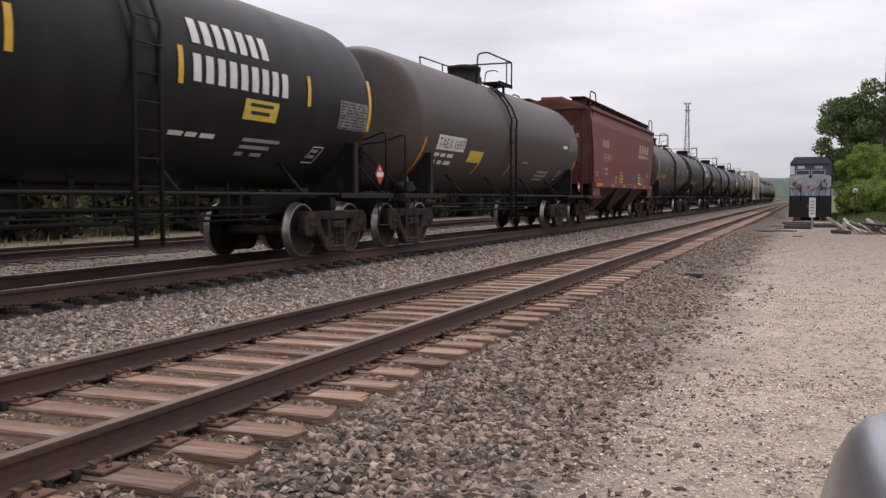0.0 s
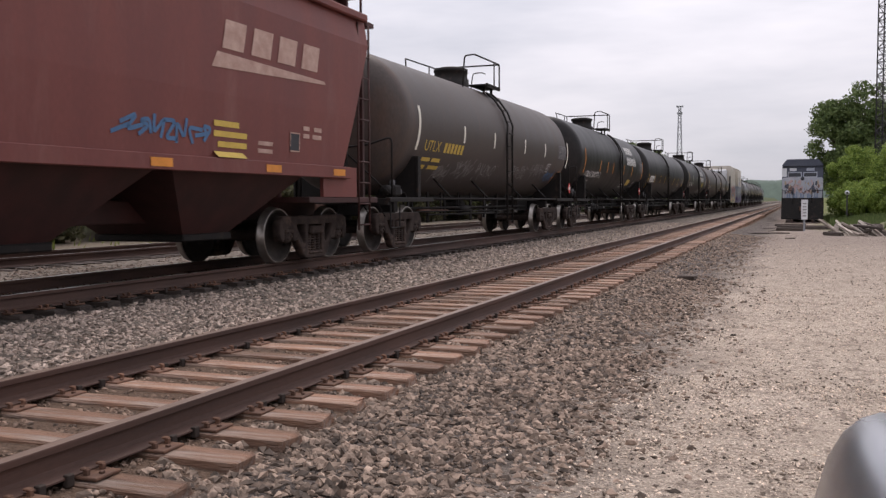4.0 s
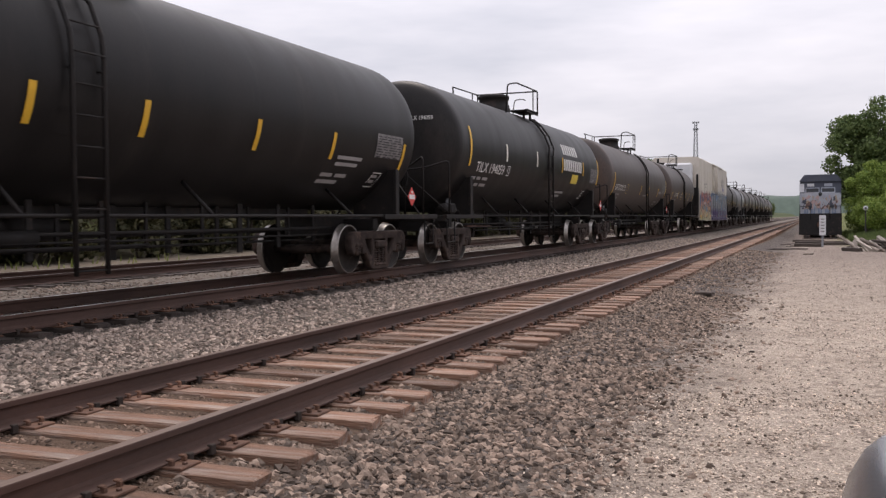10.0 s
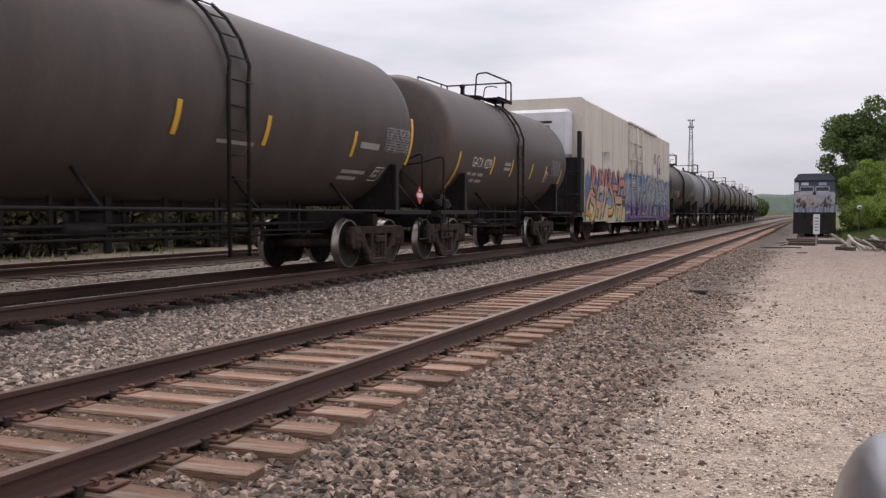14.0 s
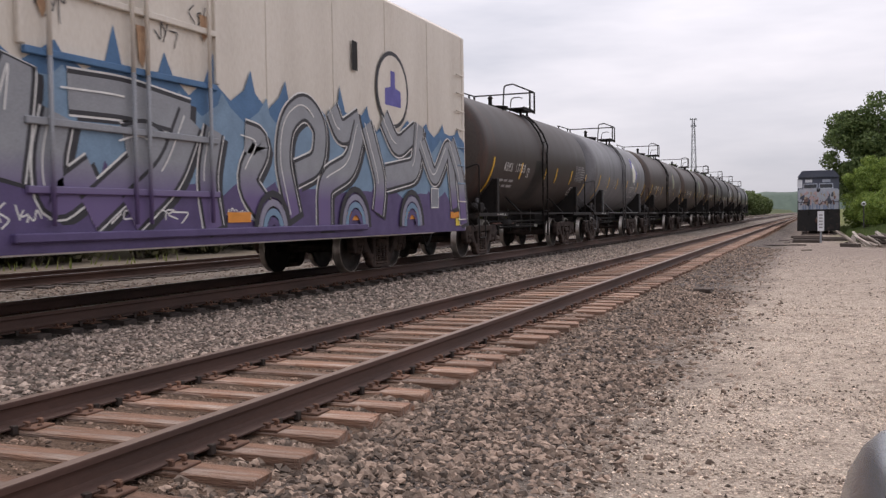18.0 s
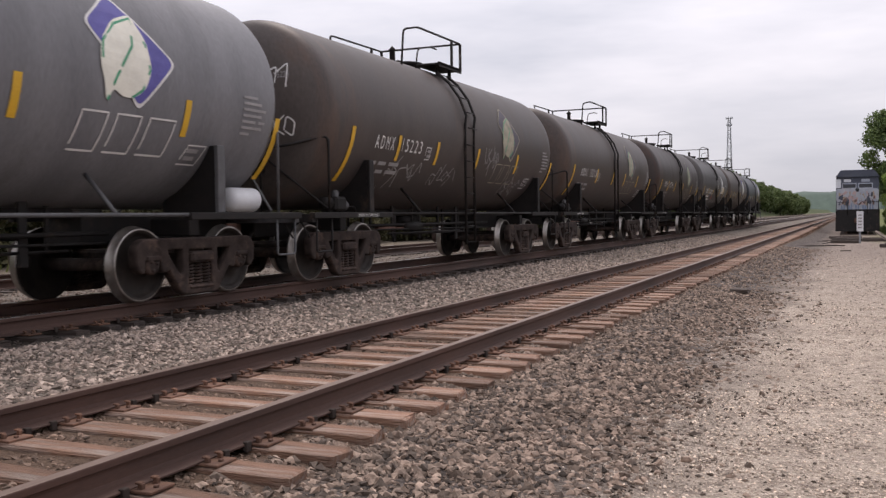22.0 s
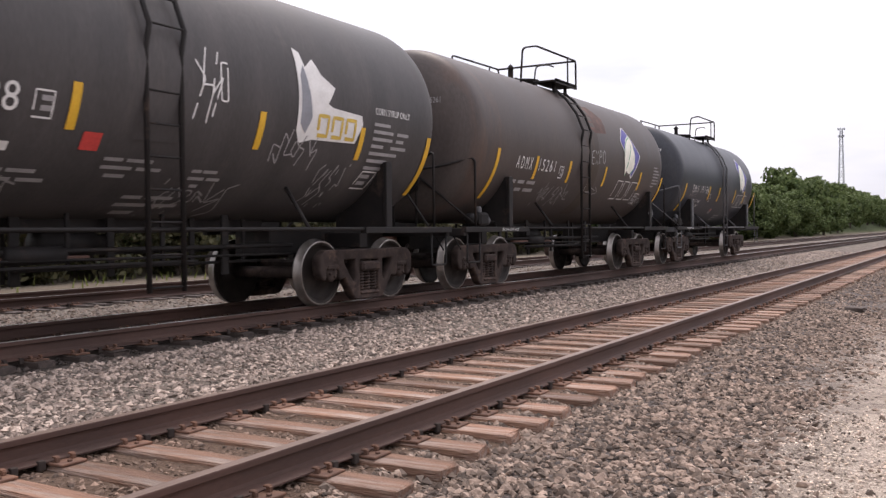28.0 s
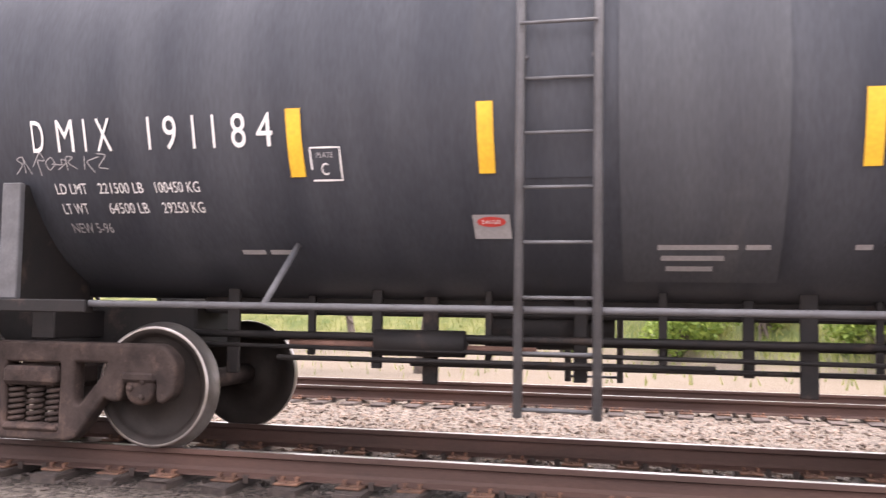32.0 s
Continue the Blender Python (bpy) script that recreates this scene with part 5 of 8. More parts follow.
def adm(number, dim=False, tags=0, paint_marks="white", logo_y=8.0, shift=0.0, bands=(3.2, 4.88, 7.02, 9.55)):
    def marks(s, L, zc, r):
        spaced(s, number, 2.36 + shift, 2.2, 0.24, paint_marks, 1.9)
        weights(s, 2.3 + shift, 1.93, 0.06, "faded")
        end_stripe(s, 1.5, 1.62, 2.5)
        end_stripe(s, L - 0.85, 1.58, 2.42)
        stripes(s, bands)
        if logo_y:
            leaf_sign(s, logo_y, 2.47, dim)
        else:
            panel(s, L - 2.35, 2.15, 0.9, 0.5)
            s.sheet("repainted_patch", 5.3, 6.3, 1.5, 2.6, "black", 0.004, label="square patch of newer black paint")
        s.bars(L - 1.6, 2.62, [[(0, 0.3)], [(0, 0.4)], [(0, 0.5)], [(0, 0.42)], [(0, 0.3), (0.36, 0.5)], [(0, 0.45)], [(0, 0.2)]], 0.035, 0.045, "faded")
        consolidated(s, 4.4 + shift, 2.1, 0.22, 0.24)
        consolidated(s, L - 2.6, 1.7, 0.36, 0.25, 0.3)
        shoes(s, 1.6)
        head_text(s, number, zc, r, zc + 0.5, mat="faded")
        if tags:
            end = Head(s, zc, r)
            scribble(end, -0.15, zc + 0.35, 1.1, 0.42, "white", 301, 12, 0.04)
            scribble(end, 0.1, zc - 0.55, 0.95, 0.5, "white", 302, 10, 0.04)
        for k in range(tags):
            scribble(s, (3.1, 7.4, 9.3, 5.0)[k % 4], (1.55, 2.0, 1.5, 1.6)[k % 4], (1.3, 0.9, 1.0, 1.2)[k % 4], (0.55, 0.5, 0.4, 0.4)[k % 4], "faded", 60 + 7 * k + len(number), 12, 0.035)
    return marks


def marks_15(s, L, zc, r):
    s.text("DMIX", 2.51, 2.14, 0.27, "white", width=0.85)
    s.text("190328", 3.55, 2.14, 0.27, "white", width=1.08)
    s.bars(2.45, 1.95, [[(0, 0.5), (0.6, 1.1), (1.2, 1.6)], [(0, 0.4), (0.7, 1.2), (1.3, 1.7), (1.8, 2.2)]], 0.08, 0.07, "white")
    end_stripe(s, 1.5, 1.63, 2.53)
    end_stripe(s, 11.6, 1.6, 2.47)
    stripes(s, (3.43, 5.17, 7.78, 9.84))
    consolidated(s, 4.78, 2.1, 0.22, 0.26)
    s.sheet("notice", 5.4, 5.62, 1.86, 2.03, "red_sign", 0.007)
    # company emblem: a white-edged patch over a gold word
    e = 8.45
    s.poly("emblem_border", [(e + p, 2.2 + q) for p, q in ((0.02, 0.12), (0.0, 1.14), (0.12, 1.1), (0.18, 0.92), (0.36, 1.05), (0.5, 0.86), (0.78, 0.72), (0.62, 0.5), (0.72, 0.46), (1.38, 0.42), (1.42, 0.3), (1.3, 0.04), (0.36, 0.02), (0.12, -0.04))], "white", 0.006, "white patch with a pale green leaf and gold word")
    s.poly("emblem_leaf", [(e + p, 2.2 + q) for p, q in ((0.08, 0.2), (0.06, 0.8), (0.14, 0.95), (0.24, 0.6), (0.3, 0.3), (0.2, 0.08))], "spray_grey", 0.01)
    for k in range(3):
        a = e + 0.42 + 0.3 * k
        s.ring("letter_block", a, a + 0.25, 2.26, 2.56, "gold", 0.05, 0.011)
    scribble(s, 6.72, 2.2, 0.5, 0.9, "white", 88, 9, 0.035)
    for k, (y, z, w, h) in enumerate(((3.4, 1.5, 0.9, 0.4), (8.1, 1.85, 0.9, 0.4), (9.2, 1.35, 0.7, 0.6), (6.7, 1.25, 1.2, 0.35), (3.9, 1.3, 1.0, 0.3))):
        scribble(s, y, z, w, h, "faded", 90 + k, 14, 0.03)
    for y, z, w in ((5.75, 1.78, 0.8), (4.5, 1.62, 0.7), (7.0, 1.72, 0.5), (6.3, 1.42, 0.9)):
        s.bars(y, z, [[(0, w * 0.3), (w * 0.36, w * 0.8)], [(0, w * 0.5), (w * 0.58, w)], [(0.1, w * 0.45)]], 0.034, 0.045, "faded")
    s.text("CORN SYRUP ONLY", 10.15, 2.68, 0.1, "white", width=0.9)
    s.bars(10.15, 2.52, [[(0, 0.4)], [(0, 0.5), (0.6, 0.9)], [(0, 0.5), (0.6, 0.8)], [(0, 0.3), (0.5, 0.9)], [(0, 0.7)], [(0, 0.5)], [(0, 0.6)]], 0.045, 0.055, "faded")
    consolidated(s, 10.1, 1.65, 0.36, 0.25, 0.3)
    shoes(s, 1.6)


def marks_16(s, L, zc, r):
    adm("ADMX 15261", logo_y=8.1)(s, L, zc, r)
    scribble(s, 3.9, 1.5, 1.5, 0.5, "faded", 120, 14, 0.03)
    for k, strokes in enumerate(([[(0.7, 1), (0, 0.95), (0.05, 0), (0.7, 0.05)], [(0, 0.5), (0.6, 0.5)]], [[(0, 1), (0.8, 0)], [(0.75, 1), (0.05, 0)]], [[(0.15, 0), (0.1, 1), (0.7, 0.95), (0.7, 0.55), (0.1, 0.5)]], [[(0.4, 1), (0.05, 0.75), (0.1, 0.2), (0.5, 0), (0.9, 0.3), (0.8, 0.85), (0.4, 1)]])):
        for pts in strokes:
            s.stroke("scrawled_letter", [(p.x, p.y) for p in arc([(6.1 + 0.22 * k + 0.2 * p, 2.48 + 0.015 * k + 0.3 * q, 0) for p, q in pts], 0.08)], 0.028, "faded")
    scribble(s, 6.05, 1.74, 0.95, 0.28, "faded", 122, 7, 0.03)
    scribble(s, 9.6, 1.62, 0.8, 0.25, "faded", 123, 8, 0.03)
    s.sheet("stained_band", 5.98, 6.55, 1.4, 4.2, "brown_stain", 0.004, 40, label="brown stain run down beside the ladder")
    s.poly("rust_patch", [(6.1, 3.35), (6.5, 3.2), (7.2, 3.25), (7.35, 3.6), (6.9, 3.85), (6.2, 3.8)], "rust_wash", 0.005)
    bm = bm_new()
    prism(bm, [(0, -0.2), (0.2, 0), (0, 0.2), (-0.2, 0)], 0.012, lambda u, v, w: (1.46 + w, 10.6 + u, 1.45 + v))
    part("placard_holder", bm, MAT["iron_grey"], s.car)


def marks_17(s, L, zc, r):
    for c, y, w in zip("DMIX191184", (2.56, 2.76, 2.98, 3.09, 3.46, 3.61, 3.8, 3.95, 4.12, 4.31), (0.11, 0.15, 0.03, 0.12, 0.055, 0.11, 0.055, 0.055, 0.115, 0.12)):
        s.text(c, y, 2.15, 0.235, "white", width=w)
    s.text("LD LMT", 2.68, 1.865, 0.075, "white", width=0.26)
    s.text("221500 LB", 3.03, 1.865, 0.075, "white", width=0.36)
    s.text("100450 KG", 3.47, 1.865, 0.075, "white", width=0.36)
    s.text("LT WT", 2.69, 1.73, 0.075, "white", width=0.21)
    s.text("64500 LB", 3.07, 1.73, 0.075, "white", width=0.32)
    s.text("29250 KG", 3.5, 1.73, 0.075, "white", width=0.33)
    s.text("NEW 5-96", 2.7, 1.6, 0.07, "faded", width=0.34)
    end_stripe(s, 1.7, 1.58, 2.38)
    end_stripe(s, L - 1.0, 1.58, 2.38)
    stripes(s, (4.53, 5.83, 8.13, 9.6), 1.95, 2.39)
    s.ring("stencil_box", 4.68, 4.9, 1.92, 2.14, "white", 0.012)
    s.text("PLATE", 4.725, 2.07, 0.035, "faded", width=0.12)
    s.text("C", 4.75, 1.96, 0.08, "white", width=0.055)
    s.sheet("warning_label", 5.75, 6.0, 1.55, 1.7, "faded", 0.006, label="small red and white warning label")
    s.poly("warning_oval", [(5.875 + 0.1 * math.cos(q), 1.655 + 0.032 * math.sin(q)) for q in (k * 0.5236 for k in range(12))], "red_sign", 0.009)
    s.text("DANGER", 5.81, 1.642, 0.025, "white", width=0.13, lift=0.012)
    scribble(s, 2.4, 2.0, 0.75, 0.14, "faded", 140, 18, 0.012)
    s.bars(4.0, 1.45, [[(0, 0.18), (0.22, 0.4)]], 0.03, 0.03, "faded")
    s.bars(6.95, 1.48, [[(0, 0.5), (0.55, 0.7)], [(0.02, 0.42)], [(0.05, 0.35)]], 0.03, 0.035, "faded")
    s.bars(8.15, 1.48, [[(0, 0.1)]], 0.03, 0.03, "faded")
    leaf_sign(s, 8.6, 2.5)
    s.sheet("faded_band", 6.72, 7.72, 1.28, 4.05, "slate_pale", 0.004, 40, label="paler sun-faded strip of paint")
    shoes(s, 1.55)
    head_text(s, "DMIX 191184", zc, r, 3.3)


TRUCKS = ((2.25, 15.33), (18.75, 31.58), (35.23, 48.2), (51.88, 64.5), (68.2, 81.2), (85.16, 100.33), (104.3, 117.2), (121.0, 134.0), (137.7, 146.16), (152.35, 167.35), (173.3, 181.9), (186.03, 194.3), (198.2, 207.46), (211.4, 220.8), (224.64, 233.5), (237.34, 245.95), (249.85, 258.42), (262.46, 270.35))
CARS = (
    ("black tank car with white company lettering", 16.7, "black", dict(ladder=9.3, marks=marks_0, r=1.53, zc=2.7)),
    ("dusty black tank car with a white number board", 16.5, "black_dusty", dict(marks=marks_1, ladder=7.6, heads=0.72, r=1.53, zc=2.7)),
    None,
    ("black tank car with chalky scrawls along its belly", 16.34, "black_dusty", dict(marks=marks_3, ladder=8.3, r=1.52, zc=2.69)),
    ("black tank car with orange stripes and white lettering", 16.8, "black", dict(marks=marks_4, ladder=9.3, r=1.52, zc=2.69)),
    ("long black tank car with yellow stripes and a white number board", 19.2, "black", dict(marks=marks_5, ladder=8.9, r=1.485, zc=2.68)),
    ("black tank car with white company lettering by its rear end", 16.7, "black", dict(marks=marks_6, ladder=8.8, tanklet="reefer_white", r=1.53, zc=2.7)),
    ("black tank car with white number and red hazard placard", 16.7, "black_dusty", dict(marks=marks_7, ladder=9.4, r=1.53, zc=2.7)),
    ("short black tank car with an arched platform rail", 12.45, "black_dusty", dict(marks=marks_8, dome="hatch", ladder=6.2, heads=0.6, rise=0.56, r=1.52, zc=2.69)),
    None,
    ("short brownish black tank car with a dusty barrel", 12.5, "black_brown", dict(marks=adm("ADMX 17750", logo_y=0, shift=0.1, bands=(3.93, 6.4, 7.66, 9.55)), dome="hatch", r=1.53, zc=2.69, stout=True, heads=0.5, rise=0.58)),
    ("short grey tank car with a leaf emblem", 12.3, "grey_tank", dict(marks=adm("ADMX 17536", logo_y=8.0, paint_marks="faded"), dome="hatch", r=1.52, zc=2.68, stout=True, heads=0.5, rise=0.58, saddle="iron_grey", tanklet="reefer_white")),
    ("short black tank car with sprayed tags and a leaf emblem", 13.1, "black_dusty", dict(marks=adm("ADMX 15223", True, logo_y=8.35, tags=4, shift=0.0), dome="hatch", r=1.54, zc=2.7, stout=True, heads=0.5, rise=0.58)),
    ("short black tank car with a faded leaf emblem", 13.4, "black_dusty", dict(marks=adm("ADMX 15218", True, logo_y=8.5, bands=(4.26, 6.4, 8.15, 10.24)), dome="hatch", r=1.52, zc=2.68, stout=True, heads=0.68, rise=0.58)),
    ("short rust-tinged black tank car with a faded leaf emblem", 12.47, "black_brown", dict(marks=adm("ADMX 19354", True, logo_y=8.0), dome="hatch", r=1.55, zc=2.72, stout=True, heads=0.5, rise=0.58)),
    ("short tank car with a white patch emblem and many tags", 12.63, "black_grey", dict(marks=marks_15, dome="hatch", heads=0.5, r=1.57, zc=2.76, rise=0.58, ladder=6.28)),
    ("short dusty black tank car with leaf emblem and tags", 12.2, "black_dusty", dict(marks=marks_16, dome="hatch", heads=0.45, r=1.56, zc=2.74, rise=0.58, ladder=5.72, tail=0.25)),
    ("short slate black tank car with clean white stencilling", 12.25, "slate", dict(marks=marks_17, dome="hatch", saddle="iron_grey", ladder=6.36, back=0.28, heads=0.95, r=1.52, zc=2.65, rise=0.58)),
)
FRONTS = (0.3, 17.0, 33.5, 50.06, 66.4, 83.2, 102.4, 119.1, 135.8, 148.25, 171.5, 184.0, 196.1, 209.25, 222.8, 235.27, 247.82, 260.1)


def hopper_car(trucks):
    L = 16.56
    car = tagged(new("hopper_car"), "oxide red covered hopper car with cream lettering", "hopper car", "mixed cars of the freight train")
    # body with sloped ends: outline along the length, swept to both sides
    ends = [(1.35, 1.62), (0.75, 3.6), (0.75, 4.12), (L - 0.75, 4.12), (L - 0.75, 3.6), (L - 1.75, 1.62)]
    bm = bm_new()
    rings = []
    sec = [(-1.56, 1.55), (-1.6, 2.4), (-1.6, 3.6), (-1.5, 4.05), (-0.9, 4.3), (0, 4.36), (0.9, 4.3), (1.5, 4.05), (1.6, 3.6), (1.6, 2.4), (1.56, 1.55)]

    def end_y(z, front):
        s = min(1, max(0, (z - 1.55) / 2.1))
        return 1.45 - 0.75 * s if front else L - 1.75 + 1.0 * s
    for k in range(2):
        rings.append([bm.verts.new((x, end_y(z, k == 0), z)) for x, z in sec])
    for i in range(len(sec) - 1):
        bm.faces.new((rings[0][i], rings[0][i + 1], rings[1][i + 1], rings[1][i])).smooth = 2 < i < 7
    bm.faces.new(rings[0][::-1])
    bm.faces.new(rings[1])
    bm.faces.new((rings[0][0], rings[1][0], rings[1][-1], rings[0][-1]))
    part("hopper_body", bm, MAT["hopper"], car)
    for s in (-1, 1):
        bm = bm_new()
        box(bm, s * 1.6 - 0.04, s * 1.6 + 0.05, 1.3, L - 1.6, 1.42, 1.62, 0.01)
        part("side_sill", bm, MAT["hopper"], car)
        bm = bm_new()
        box(bm, s * 1.56 - 0.05, s * 1.56 + 0.06, 0.8, L - 0.8, 3.98, 4.1, 0.02)
        part("top_chord", bm, MAT["hopper"], car)
    # discharge hoppers
    for a, b in ((2.9, 6.4), (6.6, 10.0), (10.2, 13.7)):
        bm = bm_new()
        m = (a + b) / 2
        t = [bm.verts.new((sx * 1.5, y, 1.5)) for sx, y in ((-1, a), (1, a), (1, b), (-1, b))]
        q = [bm.verts.new((sx * 0.75, y, 0.55)) for sx, y in ((-1, m - 0.55), (1, m - 0.55), (1, m + 0.55), (-1, m + 0.55))]
        for i in range(4):
            j = (i + 1) % 4
            bm.faces.new((t[i], t[j], q[j], q[i]))
        bm.faces.new(q)
        # under-car shade is in this darker colour
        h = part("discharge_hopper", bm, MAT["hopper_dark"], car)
        part("outlet_gate", box(bm_new(), -0.8, 0.8, m - 0.6, m + 0.6, 0.45, 0.56, 0.02), MAT["iron"], h)
    bm = bm_new()
    box(bm, -0.3, 0.3, 0.45, L - 0.45, 0.72, 1.05, 0.02)
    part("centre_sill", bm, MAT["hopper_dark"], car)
    for e, t in ((0.3, 1), (L - 0.3, -1)):
        bm = bm_new()
        for x in (-1.3, -0.5, 0.5, 1.3):
            box(bm, x - 0.04, x + 0.04, e + t * 0.15 - 0.04, e + t * 0.15 + 0.04, 1.05, 4.0, 0.006)
        box(bm, -1.55, 1.55, min(e, e + t * 2.6), max(e, e + t * 2.6), 1.0, 1.1, 0.01)
        box(bm, -1.5, 1.5, min(e, e + t * 0.3), max(e, e + t * 0.3), 3.96, 4.04, 0.01)
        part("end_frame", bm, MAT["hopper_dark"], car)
        bm = bm_new()
        prism(bm, [(0.0, 1.1), (0.0, 1.62), (1.25, 1.62), (1.25, 1.1)], 0.06, lambda u, v, w, e=e, t=t: (1.5 + w, e + t * (0.9 + u), v))
        part("end_web", bm, MAT["hopper"], car)
        for s in (-1, 1):
            bm = bm_new()
            for d in (0.35, 0.8):
                tube(bm, [(s * 1.55, e + t * d, 0.5), (s * 1.55, e + t * d, 3.95)], 0.022, 6)
            part("end_ladder_rail", bm, MAT["hopper_dark"], car)
            for k in range(9):
                part("ladder_rung", tube(bm_new(), [(s * 1.55, e + t * 0.35, 0.6 + 0.38 * k), (s * 1.55, e + t * 0.8, 0.6 + 0.38 * k)], 0.016, 6), MAT["hopper_dark"], car)
    bm = bm_new()
    for s in (-1, 1):
        box(bm, s * 1.05 - 0.28, s * 1.05 + 0.28, 0.7, L - 0.7, 4.38, 4.42, 0.006)
    for k in range(17):
        y = 1.0 + (L - 2) * k / 16
        for s in (-1, 1):
            box(bm, s * 1.05 - 0.26, s * 1.05 + 0.26, y - 0.03, y + 0.03, 4.14, 4.39)
    part("roof_walkway", bm, MAT["hopper_dark"], car)
    for k in range(5):
        y = 2.2 + (L - 4.4) * k / 4
        part("roof_hatch", box(bm_new(), -0.42, 0.42, y - 1.2, y + 1.2, 4.33, 4.47, 0.03), MAT["hopper"], car)
    for e, t in ((0.85, 1), (L - 0.85, -1)):
        for s in (-1, 1):
            part("roof_grab", tube(bm_new(), arc([(s * 1.5, e, 4.0), (s * 1.5, e, 4.6), (s * 1.5, e + t * 1.0, 4.6), (s * 1.5, e + t * 1.0, 4.1)], 0.2), 0.025, 6), MAT["hopper_dark"], car)
    for e, s in ((0.0, -1), (L, 1)):
        coupler(car, e, s)
    for y in trucks:
        make_truck(car, y)
    s = Side(car, lambda z: 1.601 if z > 2.4 else 1.56 + 0.04 * (z - 1.55) / 0.85 if z > 1.63 else 1.651)
    for x, h, z, n in ((0.35, 0.16, 3.55, 4), (0.25, 0.16, 3.25, 6)):
        for k in range(n):
            part("end_stencil", box(bm_new(), x + 0.15 * k, x + 0.11 + 0.15 * k, 0.735, 0.742, z, z + h), MAT["hopper_letter"], car)
    wordmark(s, 2.75, 2.98, 1.35, 0.3, 4, "hopper_letter")
    s.text("485494", 2.78, 2.44, 0.34, "hopper_letter", width=1.7)
    s.text("LD LMT", 2.62, 2.1, 0.1, "hopper_letter", width=0.55)
    s.bars(3.3, 2.1, [[(0, 0.55)]], 0.1, 0.08, "hopper_letter")
    s.text("LT WT", 2.62, 1.92, 0.1, "hopper_letter", width=0.45)
    s.bars(3.3, 1.92, [[(0, 0.5)]], 0.1, 0.08, "hopper_letter")
    # company emblem: four slanted blocks over a wedge
    wordmark(s, 11.2, 3.12, 2.85, 0.4, 4, "hopper_letter", 0.25, 0.72)
    s.poly("emblem_wedge", [(10.95, 2.84), (11.08, 3.06), (14.1, 3.0), (14.15, 2.95)], "hopper_letter")
    s.bars(1.6, 1.95, [[(0, 0.45)], [(0.05, 0.4)]], 0.06, 0.05, "hopper_letter")
    s.bars(5.3, 1.85, [[(0, 0.5)], [(0, 0.5)], [(0, 0.5)]], 0.06, 0.05, "hopper_letter")
    s.bars(6.4, 2.05, [[(0.1, 0.6)], [(0, 0.8)], [(0, 0.8)], [(0, 0.8)]], 0.07, 0.06, "gold")
    scribble(s, 9.0, 1.78, 1.9, 0.3, "spray_blue", 7, 16, 0.09)
    s.bars(11.0, 2.05, [[(0, 0.6)], [(0, 0.8)], [(0.1, 0.8)], [(0, 0.7)]], 0.08, 0.06, "gold")
    s.sheet("data_plate", 13.0, 13.3, 1.8, 2.1, "spray_black", 0.007)
    s.ring("stencil_box", 13.0, 13.3, 1.8, 2.1, "hopper_letter", 0.02, 0.01)
    s.bars(12.1, 1.85, [[(0, 0.4)], [(0, 0.4)]], 0.06, 0.05, "hopper_letter")
    s.bars(13.4, 2.15, [[(0, 0.2), (0.35, 0.6)], [(0, 0.2), (0.3, 0.6)]], 0.07, 0.05, "hopper_letter")
    for y in (1.5, 2.05, 4.35, 6.9, 9.6, 12.2, 14.3):
        s.sheet("reflective_stripe", y, y + (0.5 if y < 5 else 0.42), 1.46, 1.57, "orange", 0.008, 1)
    s.ring("stencil_box", 6.6, 6.75, 3.0, 3.3, "hopper_dark", 0.02)
    # the roof stands a little higher over the same sills
    for o in car.children:
        if o.name.split(".")[0] in ("hopper_body", "top_chord", "roof_walkway", "roof_hatch", "roof_grab", "end_frame", "end_ladder_rail"):
            for v in o.data.vertices:
                v.co.z += 0.12 * max(0.0, v.co.z - 1.62)
    return car


